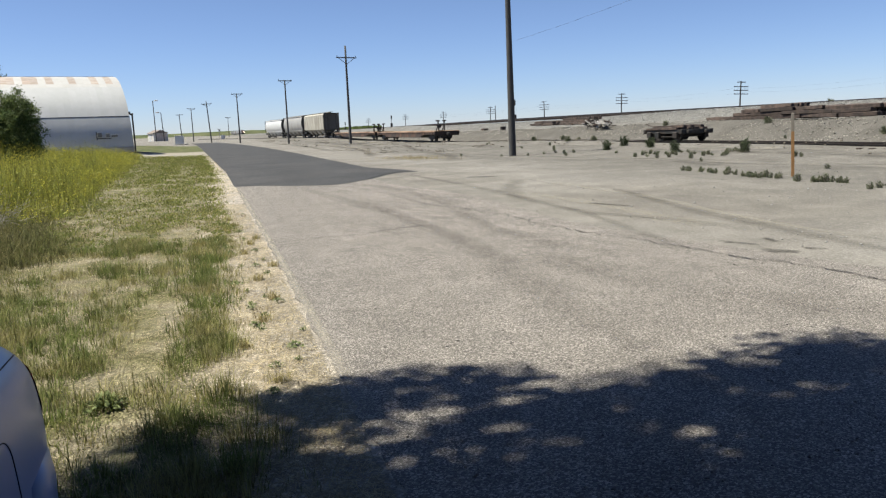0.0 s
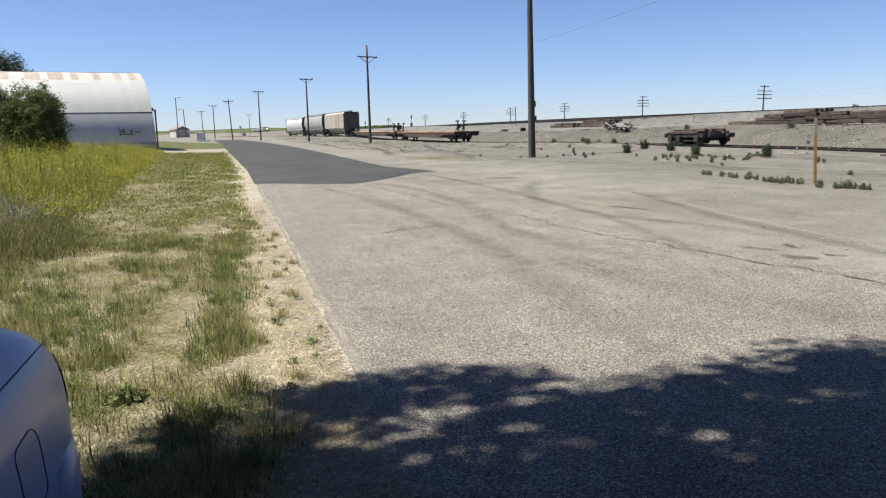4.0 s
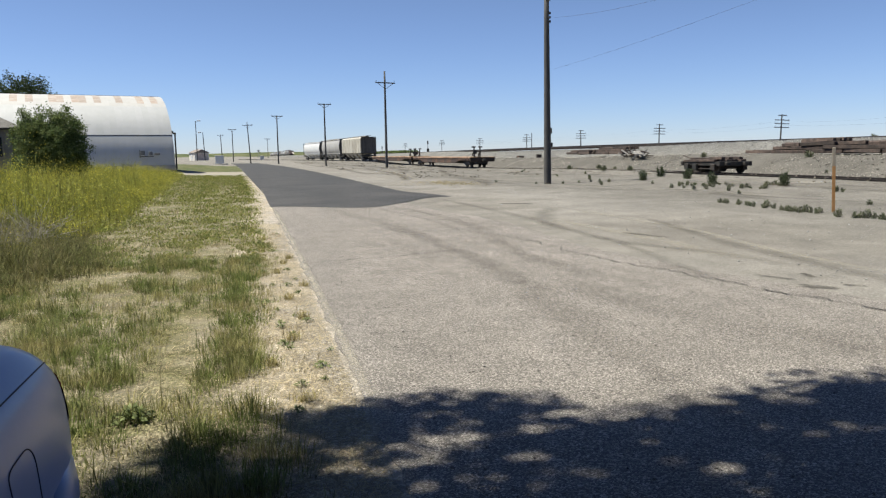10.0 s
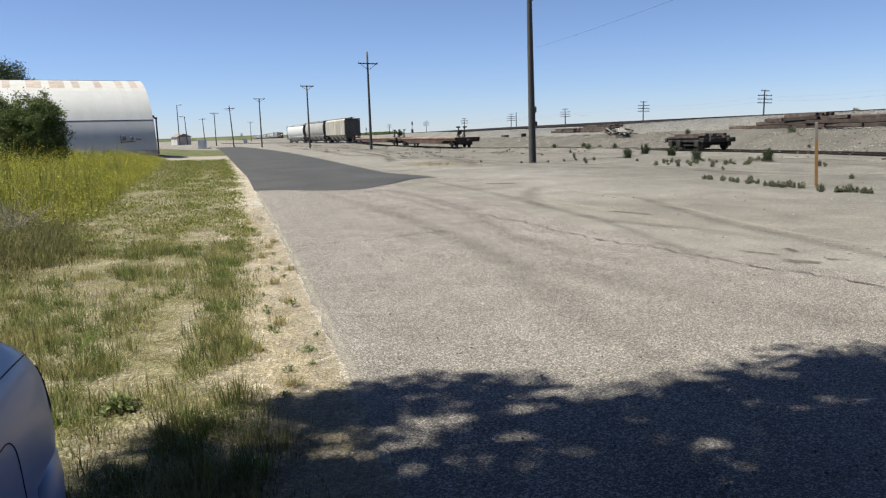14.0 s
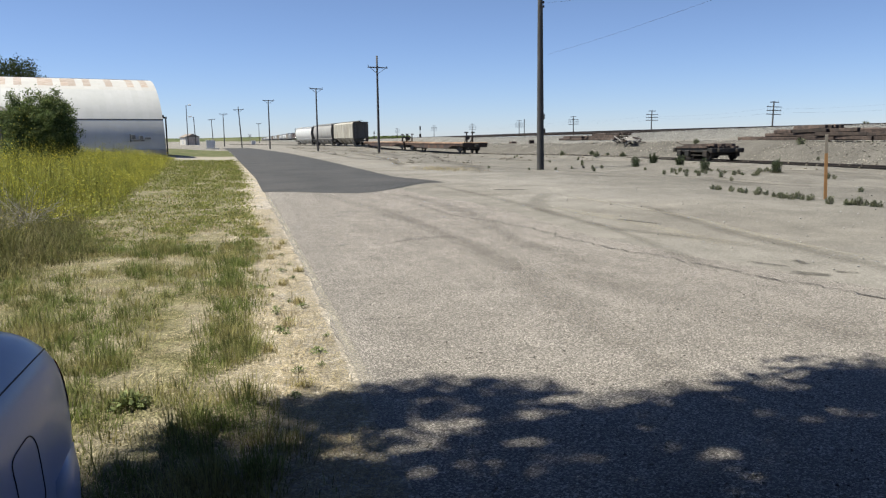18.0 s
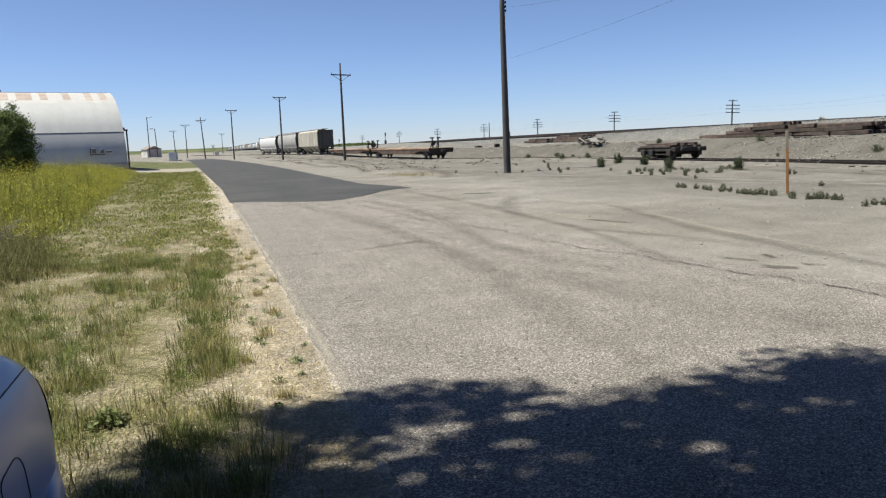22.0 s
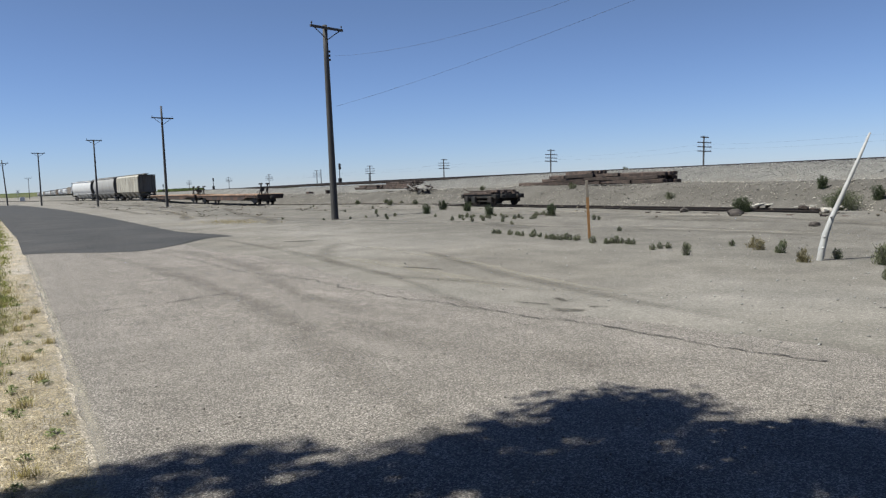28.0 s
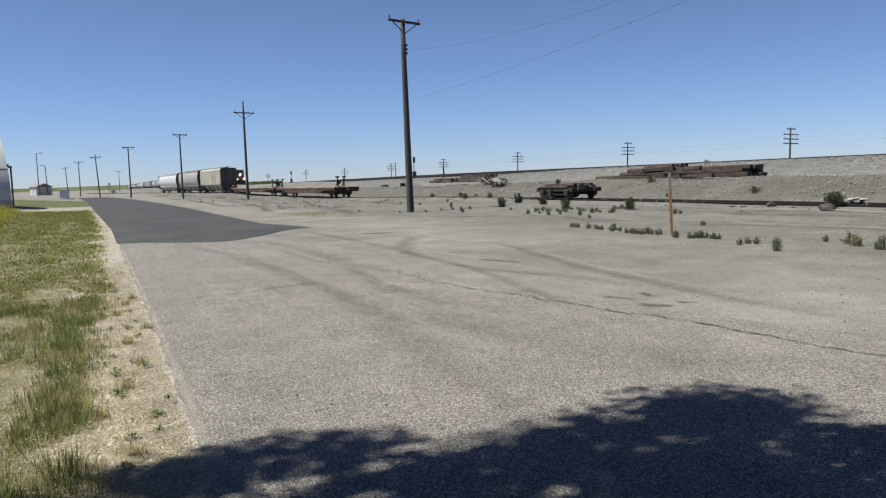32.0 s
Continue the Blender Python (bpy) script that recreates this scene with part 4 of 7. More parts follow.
def mustard_field():
    rs = np.random.RandomState(8)
    n = 6000
    y = 10 + 58 * rs.uniform(0, 1, n) ** 1.15
    e = np.array([weed_edge(b) for b in y])
    x = e - 15 * rs.uniform(0, 1, n) ** 1.5 - 0.35 * rs.uniform(-1, 1, n)
    ok = ~((y < 15.5) & (x > e - 2.2)) | (rs.uniform(0, 1, n) < 0.25)
    x, y, e = x[ok], y[ok], e[ok]
    n = len(x)
    z = z_at(x, y)
    rise = np.clip((e - x) / 2.0 + 0.36 + 0.5 * clump(x, y, 0.5, 17), 0.22, 1.15) * (1.0 - 0.012 * np.clip(y - 22, 0, 40))
    h = rise * (0.5 + 0.95 * rs.uniform(0, 1, n) ** 1.6) * (1 + 0.6 * clump(x, y, 0.7, 1))
    # some stalks shoot up well over the rest
    h *= np.where(rs.uniform(0, 1, n) < 0.05, rs.uniform(1.15, 1.45, n), 1.0)
    k1, k2, k3 = 10, 10, 42
    # stems and leaves
    top = np.stack([x + rs.normal(0, 0.12, n), y + rs.normal(0, 0.12, n), z + h], 1)
    base = np.stack([x, y, z], 1)
    sb, st = blades(rs, np.repeat(base, k1, 0) + rs.normal(0, 0.10, (n * k1, 3)) * [1, 1, 0], np.repeat(h, k1) * rs.uniform(0.45, 1.0, n * k1), np.full(n * k1, 0.007), np.full(n * k1, 0.35))
    u = rs.uniform(0.08, 0.85, (n, k2, 1))
    lc = (base[:, None] * (1 - u) + top[:, None] * u + rs.normal(0, 0.13, (n, k2, 3)) * [1, 1, 0.5]).reshape(-1, 3)
    lv, lt = leaves(rs, lc, np.full(len(lc), 0.042), 0.4)
    # flowers gathered along the upper half of each stalk's sprays
    spray = rs.normal(0, 0.11, (n, 7, 3)) * [1, 1, 0.5]
    which = rs.randint(0, 7, (n, k3))
    u = 1 - np.abs(rs.normal(0, 0.20, (n, k3, 1)))
    fc = base[:, None] * (1 - u) + top[:, None] * u + np.take_along_axis(spray, which[..., None], 1) * (0.4 + u) + rs.normal(0, 0.035, (n, k3, 3))
    fc = fc.reshape(-1, 3)
    fc = fc[rs.uniform(0, 1, len(fc)) < np.repeat(np.clip(0.72 + 1.5 * clump(x, y, 0.45, 3.0) + 0.7 * clump(x, y, 1.6, 3.0), 0.06, 1), k3)]
    fv, ft = leaves(rs, fc, np.full(len(fc), 0.0105), 0.9)
    v = np.concatenate([sb, lv, fv])
    t = np.concatenate([st, lt + len(sb), ft + len(sb) + len(lv)])
    idx = np.concatenate([np.zeros(len(st) + len(lt), int), np.ones(len(ft), int)])
    tagged(mesh_np("mustard_weeds", v, t, [M_WEEDGREEN, M_YELLOW], idx), "tall weeds with small yellow flowers beside the verge", "weeds", kind="stuff")
    # grey-green rough growth in front, reaching out over the verge
    n = 1250
    y = rs.uniform(8.5, 17.5, n)
    e = np.where(y < 11.6, -3.2 + 0.32 * (y - 8.5), -2.2 - 0.24 * (y - 11.6))
    x = e - 4.2 * rs.uniform(0, 1, n) ** 1.2 + 0.35 * rs.uniform(-1, 1, n)
    per = 30
    bx, by = np.repeat(x, per) + rs.normal(0, 0.13, n * per), np.repeat(y, per) + rs.normal(0, 0.13, n * per)
    hh = np.repeat(np.clip((e - x) / 3.0 + 0.22, 0.14, 0.8) * (0.6 + 0.9 * rs.uniform(0, 1, n) ** 2), per) * rs.uniform(0.3, 0.85, n * per)
    v, t = blades(rs, np.stack([bx, by, np.zeros(n * per)], 1), hh, np.full(n * per, 0.0045), np.full(n * per, 0.8))
    k = 16
    u = rs.uniform(0.1, 1.0, n * k)
    lc = np.stack([np.repeat(x, k) + rs.normal(0, 0.17, n * k), np.repeat(y, k) + rs.normal(0, 0.17, n * k), u * np.repeat(np.clip((e - x) / 3.0 + 0.22, 0.14, 0.8), k) * 0.8], 1)
    lv, lt = leaves(rs, lc, np.full(n * k, 0.024), 0.2)
    v, t = np.concatenate([v, lv]), np.concatenate([t, lt + len(v)])
    tagged(mesh_np("rough_weeds", v, t, [M_WEEDGREY]), "grey-green rough weeds below the flowers", "weeds", kind="stuff")


mustard_field()


def broadleaf(seed, r, leaf=0.016, count=46):
    """A low plant: rosette of narrow pointed leaves lying outwards on short stems."""
    rs = np.random.RandomState(seed)
    b = empty("broadleaf_weed")
    a = rs.uniform(0, 6.28, count)
    d = r * rs.uniform(0.15, 1.0, count)
    c = np.stack([d * np.cos(a) * 0.8, d * np.sin(a) * 0.8, 0.012 + r * 0.55 * rs.uniform(0.1, 1, count) * (1.15 - d / r)], 1)
    u = np.stack([np.cos(a), np.sin(a), rs.uniform(-0.1, 0.7, count)], 1) + rs.normal(0, 0.3, (count, 3))
    u /= np.linalg.norm(u, axis=1)[:, None]
    w_ = np.cross(u, np.array([0, 0, 1.0]) + rs.normal(0, 0.35, (count, 3)))
    w_ /= np.linalg.norm(w_, axis=1)[:, None]
    L = (leaf * rs.uniform(0.7, 1.4, count))[:, None]
    v = np.stack([c - u * L, c + w_ * L * 0.45, c + u * L, c - w_ * L * 0.45], 1).reshape(-1, 3)
    t = (np.arange(count)[:, None, None] * 4 + np.array([[0, 1, 2], [0, 2, 3]])[None]).reshape(-1, 3)
    mesh_np("leaves", v, t, [M_BROAD], parent=b)
    part("stem", rod(B(), (0, 0, -0.02), (0, 0, r * 0.6), 0.005, 0.003, 5), M_BROAD, b)
    return b


def yellow_tuft(seed):
    rs = np.random.RandomState(seed)
    b = empty("dry_grass_tuft")
    base = np.stack([rs.normal(0, 0.035, 90), rs.normal(0, 0.035, 90), np.zeros(90)], 1)
    v, t = blades(rs, base, rs.uniform(0.04, 0.13, 90), np.full(90, 0.002), np.full(90, 1.2))
    mesh_np("tuft", v, t, [M_DRYTUFT], parent=b)
    return b


M_DRYTUFT = leaf_mat("yellow_green_tuft", (0.25, 0.22, 0.085), (0.33, 0.275, 0.135))


def verge_weeds():
    base = [broadleaf(i, 0.05 + 0.018 * i, 0.012 + 0.003 * i, 26 + 6 * i) for i in range(3)]
    big = broadleaf(9, 0.15, 0.034, 62)
    big.matrix_world = pose(-0.76, 4.72, 0.012)
    tagged(big, "large leafy dark green weed on bare sand", "weed", "weeds on the verge")
    rg = random.Random(14)
    spots = [(0.57, 5.98), (0.30, 6.6), (0.12, 8.2), (0.2, 9.3), (0.21, 7.1), (-0.1, 11.5), (0.35, 7.4), (-0.35, 13.0), (0.22, 6.3), (0.45, 5.2), (0.28, 5.1), (0.1, 10.4), (-0.2, 15.0), (0.05, 12.2), (-0.3, 16.0), (0.15, 11.0)]
    spots += [(road_left(y) - rg.uniform(0.12, 0.62), y) for y in [4.8 + 0.62 * i + rg.uniform(-0.3, 0.3) for i in range(18)]]
    for i, (x, y) in enumerate(spots):
        o = base[i] if i < 3 else copy_thing(base[i % 3], Matrix())
        o.matrix_world = pose(x, y, ground_z(x, y) + 0.012, 0, 0, rg.uniform(0, 360))
        tagged(o, "small broad-leaved green weed on the sandy verge", "weed", "weeds on the verge")
    first = yellow_tuft(3)
    for i in range(12):
        y = 4.7 + 0.9 * i + rg.uniform(-0.2, 0.2)
        x = road_left(y) - rg.uniform(0.06, 0.6)
        o = first if i == 0 else copy_thing(first, Matrix())
        o.matrix_world = pose(x, y, ground_z(x, y) + 0.01, 0, 0, rg.uniform(0, 360))
        tagged(o, "small yellowing grass tuft on the sandy shoulder", "grass tuft", "dry tufts on the shoulder")


verge_weeds()


def tumbleweed(x, y, r):
    rs = np.random.RandomState(int(100 * r))
    vs, ts, off = [], [], 0
    for i in range(95):
        d = rs.normal(size=3)
        d[2] = abs(d[2]) * 0.8
        d /= np.linalg.norm(d)
        p = np.zeros(3)
        for k in range(4):
            q = p + d * r * 0.28 + rs.normal(0, 0.05, 3)
            s = np.cross(d, rs.normal(size=3))
            s = s / np.linalg.norm(s) * 0.0045 * (1 - k * 0.2)
            vs += [p - s, p + s, q + s * 0.7, q - s * 0.7]
            ts += [[off, off + 1, off + 2], [off, off + 2, off + 3]]
            off += 4
            p = q
            d = d + rs.normal(0, 0.35, 3)
            d /= np.linalg.norm(d)
    ob = mesh_np("tumbleweed", np.array(vs), np.array(ts), [M_TWIG])
    ob.location = (x, y, 0.18)
    return tagged(ob, "dead grey tumbleweed caught in the weeds", "tumbleweed", "tumbleweeds")


tumbleweed(-3.75, 14.6, 0.75)
tumbleweed(-3.95, 13.4, 0.6)

# ---- bushes and trees ----


def foliage(name, centre, radii, clumps, per, size, material, parent, seed, inner=0.35, gap=0.75, clump_r=0.22, lobe=0.42):
    """A crown of leaf clumps with an uneven outline."""
    rs = np.random.RandomState(seed)
    d = rs.normal(size=(clumps, 3))
    d /= np.linalg.norm(d, axis=1)[:, None]
    rad = inner + (1 - inner) * rs.uniform(0, 1, (clumps, 1)) ** 0.6
    rad *= 1 + lobe * np.array([[noise.noise(Vector(q) * 2.1 + Vector((seed, 0, 0)))] for q in d])
    c = np.array(centre) + d * rad * radii
    keep = rs.uniform(0, 1, clumps) < gap + 0.25
    c = c[keep]
    r = np.array(radii).mean() * clump_r
    p = np.repeat(c, per, 0) + rs.normal(0, r * 0.6, (len(c) * per, 3))
    v, t = leaves(rs, p, np.full(len(p), size))
    return mesh_np(name, v, t, [material], parent=parent), c


def limb(bm, a, b, r1, r2, bend=0.1, seed=0, seg=4):
    rg = random.Random(seed)
    a, b = Vector(a), Vector(b)
    prev, pr = a, r1
    for i in range(1, seg + 1):
        u = i / seg
        q = a.lerp(b, u) + Vector((rg.uniform(-1, 1), rg.uniform(-1, 1), rg.uniform(-0.5, 0.5))) * bend * (b - a).length * (0 if i == seg else 0.5)
        r = r1 + (r2 - r1) * u
        rod(bm, prev, q, pr, r, 7)
        prev, pr = q, r


def tree(name, x, y, z, trunk_h, trunk_r, centre, radii, clumps, per, size, material, label, category, seed, clump_r=0.22, limbs=9, group="", lobe=0.42):
    t = empty(name, pose(x, y, z))
    crown, c = foliage("crown", centre, radii, clumps, per, size, material, t, seed, clump_r=clump_r, lobe=lobe)
    bm = B()
    limb(bm, (0, 0, -0.2), (centre[0] * 0.35, centre[1] * 0.35, trunk_h), trunk_r, trunk_r * 0.62, 0.05, seed, 5)
    part("trunk", bm, M_BARK, t, smooth=True)
    rg = random.Random(seed)
    for i in range(limbs):
        q = c[rg.randrange(len(c))]
        bm = B()
        limb(bm, (centre[0] * 0.33, centre[1] * 0.33, trunk_h * rg.uniform(0.75, 0.99)), tuple(q), trunk_r * 0.4, trunk_r * 0.06, 0.12, seed + i, 4)
        part("limb", bm, M_BARK, t, smooth=True)
    return tagged(t, label, category, group)


# bush before the arched building
bush = tree("bush", -10.35, 46.0, 0.25, 1.0, 0.12, (0.25, 0, 2.0), (1.25, 1.5, 1.95), 330, 120, 0.05, M_BUSH, "dense dark green bush in front of the metal building", "bush", 11, clump_r=0.15, limbs=6)
foliage("crown", (-1.15, 0.2, 2.15), (1.05, 1.4, 1.85), 260, 120, 0.05, M_BUSH, bush, 23, clump_r=0.16)
foliage("low_crown", (-0.4, -0.2, 1.0), (1.75, 1.5, 1.05), 240, 110, 0.05, M_BUSH, bush, 29, clump_r=0.16)
tree("tree", -30.4, 118.0, 0.5, 6.0, 0.35, (-0.3, 0, 9.7), (4.9, 4.6, 2.9), 170, 66, 0.15, M_TREE, "dark green tree rising behind the metal building", "tree", 12, clump_r=0.16, limbs=10)
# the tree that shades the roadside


def rim(x):
    """How far forward the crown's shade reaches on the ground."""
    y = 4.70 + 0.85 * min(0.0, max(x - 0.15, -1.6)) - 0.68 * smooth_step(1.3, 2.3, x) + 0.22 * smooth_step(3.0, 3.6, x) - 2.0 * max(0.0, x - 4.05)
    return y + 0.10 * noise.noise((x * 1.9, 3.3, 0)) + 0.13 * noise.noise((x * 5.3, 7.3, 0))


# thin places in the crown, by where the sun comes down through them: x, y, half widths
THIN = ((1.10, 3.85, 0.20, 0.03), (0.95, 4.27, 0.15, 0.035), (1.34, 3.50, 0.14, 0.06), (2.00, 3.50, 0.09, 0.04), (1.58, 3.24, 0.16, 0.04),
        (2.02, 3.26, 0.12, 0.04), (2.22, 3.09, 0.09, 0.035), (3.06, 3.36, 0.15, 0.035), (3.27, 3.85, 0.10, 0.05), (1.82, 4.06, 0.20, 0.035), (2.7, 3.75, 0.16, 0.035))


def shade_tree():
    """A wide, dense roadside tree: clumps of leaves in a broad crown whose front ends in an uneven rim."""
    t = empty("shade_tree", pose(-4.6, -3.6, 0.0))
    rs = np.random.RandomState(13)
    kx, ky = -SUN_DIR.x / SUN_DIR.z, -SUN_DIR.y / SUN_DIR.z
    cs = []
    while len(cs) < 3900:
        u = rs.uniform(-1, 1, 3)
        if u @ u > 1:
            continue
        p = np.array([-2.4, -3.2, 7.2]) + u * [8.8, 10.0, 4.6]
        # low boughs behind are added to block skylight; the rim stands high
        floor = max(3.0, 1.95 + 0.29 * math.hypot(p[0], p[1]))
        if len(cs) % 5 < 3 and p[1] < 3.4:
            p[2] = floor + 1.7 * rs.uniform() ** 1.5
        p[2] = max(p[2], floor + 0.7 * rs.uniform())
        sx, sy = p[0] + kx * p[2], p[1] + ky * p[2]
        if sy > 2.9 and p[2] < 5.6:
            p[2] = 5.6 + 1.5 * rs.uniform()
            sx, sy = p[0] + kx * p[2], p[1] + ky * p[2]
        if rim(sx) - 0.19 - sy < 0:
            continue
        cs.append(p)
    c = np.array(cs)
    front = c[:, 1] > -0.5
    made = []
    for sel, per, r, size in ((front, 100, 0.17, 0.080), (~front, 34, 0.32, 0.20)):
        q = c[sel]
        p = np.repeat(q, per, 0) + rs.normal(0, r, (len(q) * per, 3))
        sx, sy = p[:, 0] + kx * p[:, 2], p[:, 1] + ky * p[:, 2]
        thin = sum(0.88 * np.exp(-((sx - a) / (1.5 * g)) ** 2 - ((sy - b) / (1.2 * d)) ** 2) for a, b, g, d in THIN)
        if sel is front:
            fine = clump(sx, sy * 2.8, 1.6, 1.0) + 0.45 * clump(sx, sy * 2.4, 4.5, 4.0)
            thin += np.clip((fine - 0.42) * 2.0, 0, 0.78) * (sy > 0.5) * np.where(sx < 0.8, 0.35, 1.0)
        p = p[rs.uniform(0, 1, len(p)) > np.minimum(thin, 0.985)]
        made.append(leaves(rs, p, np.full(len(p), size)))
    v = np.concatenate([m[0] for m in made])
    f = np.concatenate([made[0][1], made[1][1] + len(made[0][0])])
    crown = mesh_np("crown", v, f, [M_SHADE], parent=t)
    crown.location = (4.6, 3.6, 0)
    bm = B()
    limb(bm, (0, 0, -0.2), (0.5, 0.2, 5.2), 0.42, 0.28, 0.05, 13, 5)
    part("trunk", bm, M_BARK, t, smooth=True)
    rg = random.Random(13)
    for i in range(14):
        q = c[rg.randrange(len(c))] + [4.6, 3.6, 0]
        bm = B()
        limb(bm, (0.4, 0.15, rg.uniform(2.6, 5.0)), tuple(q), 0.16, 0.025, 0.12, 13 + i, 4)
        part("limb", bm, M_BARK, t, smooth=True)
    return tagged(t, "large leafy roadside tree casting dappled shade", "tree", "roadside shade trees")


shade_tree()
# unseen trees added behind the camera to block skylight over the shaded road
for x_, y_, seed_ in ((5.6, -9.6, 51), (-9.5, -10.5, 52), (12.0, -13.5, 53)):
    tree("shade_tree", x_, y_, 0.0, 3.4, 0.36, (0, 0, 6.0), (5.2, 4.6, 5.0), 420, 36, 0.30, M_SHADE, "added unseen tree, its low dense crown blocking the sky", "tree", seed_, clump_r=0.2, limbs=8, group="roadside shade trees")

# ---- small house ----


def small_house():
    h = empty("house", pose(-14.6, 55.0, 0.8, 0, 0, 10))
    M_SIDING = mat("grey_siding", (0.136, 0.131, 0.131), 0.8, vary=0.1, scale=3, second=(0.095, 0.091, 0.091), grain=20, bump=0.1)
    M_SHINGLE = mat("grey_shingles", (0.107, 0.102, 0.094), 0.9, vary=0.25, scale=5, second=(0.071, 0.067, 0.061), grain=25, bump=0.3)
    part("wall", box(B(), (8.0, 6.0, 3.8), (-4.3, 3.2, 1.0)), M_SIDING, h)
    for i in range(14):
        o = part("siding_board", box(B(), (8.04, 0.03, 0.19), (-4.3, 0.19, 0.12 + i * 0.205), Euler((radians(-5), 0, 0)).to_matrix()), M_SIDING, h)
    bm = B()
    v = [bm.verts.new(p) for p in ((0.2, -0.2, 2.85), (-8.8, -0.2, 2.85), (-8.8, 6.6, 2.85), (0.2, 6.6, 2.85), (-2.9, 3.2, 4.5), (-6.0, 3.2, 4.5))]
    for f in ((0, 1, 5, 4), (1, 2, 5), (2, 3, 4, 5), (3, 0, 4), (0, 3, 2, 1)):
        bm.faces.new([v[i] for i in f])
    bmesh.ops.recalc_face_normals(bm, faces=bm.faces[:])
    part("roof", bm, M_SHINGLE, h)
    part("fascia", box(B(), (9.1, 0.06, 0.14), (-4.3, -0.22, 2.80)), M_DARK, h)
    for wx in (-1.35, -2.75, -4.6):
        w_ = part("window", box(B(), (0.72, 0.08, 1.45), (wx, 0.14, 1.62), bevel=0.01), M_SIDING, h)
        for s in (-1, 1):
            part("pane", box(B(), (0.56, 0.03, 0.60), (wx, 0.09, 1.62 + s * 0.33)), M_GLASS, w_, "dark window pane")
    part("downpipe", rod(B(), (-0.42, 0.08, 0.0), (-0.42, 0.08, 2.8), 0.05), M_DARK, h)
    return tagged(h, "small grey house with a low hipped shingle roof", "house")


small_house()

# ---- far left yard ----
M_SHEDWALL = mat("pale_shed_siding", (0.543, 0.525, 0.489), 0.8, vary=0.08, scale=3, second=(0.264, 0.238, 0.201), bump=0.1)
M_SHEDROOF = mat("brown_shed_roof", (0.193, 0.161, 0.143), 0.9, vary=0.2, scale=3, second=(0.157, 0.132, 0.114), bump=0.2)
M_FIELD = mat("green_field", (0.061, 0.077, 0.032), 0.95, vary=0.25, scale=0.02, second=(0.100, 0.100, 0.052), amount=0.7, patch=0.01, grain=0.3, bump=0, local=False, spec=0.1)
M_LAWN = mat("roadside_turf", (0.061, 0.075, 0.031), 0.95, vary=0.25, scale=0.8, second=(0.143, 0.128, 0.069), amount=0.7, patch=0.5, grain=12, bump=0.4, local=False, spec=0.1)
shed = empty("shed", pose(-15.2, 242, 0.2, 0, 0, 28))
part("wall", box(B(), (4.4, 4.0, 2.9), (0, 0, 1.45)), M_SHEDWALL, shed)
part("gable_wall", box(B(), (3.160, 0.057, 1.967), (0, -2.0, 1.4)), mat("tan_shed_front", (0.507, 0.425, 0.380), 0.85, vary=0.1, scale=3, second=(0.222, 0.193, 0.176), bump=0.1), shed, "dull brown front wall")
bm = extrude(B(), [(-2.5, 2.7), (2.5, 2.7), (0, 3.7)], -2.3, 2.3)
part("roof", bm, M_SHEDROOF, shed)
part("door", box(B(), (0.06, 1.0, 2.1), (-2.22, 0.2, 1.05)), M_WHITE, shed)
tagged(shed, "small pale shed with a brown gable roof", "shed")
cab = empty("utility_cabinet", pose(-5.7, 150, 0.0, 0, 0, -12))
part("plinth", box(B(), (2.2, 1.4, 0.3), (0.3, 0, 0.15), bevel=0.03), M_GREY, cab)
part("body", box(B(), (1.4, 1.0, 1.45), (0, 0, 1.0), bevel=0.04), M_WHITE, cab)
part("lid", box(B(), (1.5, 1.1, 0.08), (0, 0, 1.76), bevel=0.02), M_WHITE, cab)
tagged(cab, "grey metal utility cabinet on a concrete base", "cabinet", "")


def lamp_post(x, y, h, lean, d):
    p = empty("lamp_post", pose(x, y, 0.0, 0, lean, 0))
    part("pole", rod(B(), (0, 0, 0), (0, 0, h), 0.14, 0.10, 8), M_POLE, p)
    bm = rod(B(), (0, 0, h - 0.2), (d * 0.7, 0, h + 0.05), 0.04, sides=6)
    part("arm", bm, M_GREY, p)
    part("lamp_head", box(B(), (0.95, 0.45, 0.34), (d * 0.95, 0, h + 0.05), bevel=0.08), M_WHITE, p, "white lamp housing")
    return tagged(p, "wooden pole carrying a yard lamp", "lamp post", "yard lamp posts")


lamp_post(-15.3, 236, 12.2, 0, 1)
lamp_post(-13.2, 238, 8.9, -2, -1)
sign = empty("crossing_sign", pose(3.2, 300, 0.3))
part("post", rod(B(), (0, 0, 0), (0, 0, 3.6), 0.07), M_GREY, sign)
for s in (-1, 1):
    part("crossbuck_board", box(B(), (1.5, 0.05, 0.2), (0, -0.1, 3.2), Euler((0, radians(45 * s), 0)).to_matrix()), M_GREY, sign)
tagged(sign, "railway crossing sign with crossed boards", "sign")
relay = empty("relay_cabinet", pose(4.4, 298, 0.0))
part("body", box(B(), (1.5, 1.2, 1.5), (0, 0, 0.85), bevel=0.05), M_WHITE, relay)
part("roof", box(B(), (1.7, 1.4, 0.12), (0, 0, 1.65), bevel=0.04), M_WHITE, relay)
tagged(relay, "white railway relay cabinet near the crossing", "cabinet")

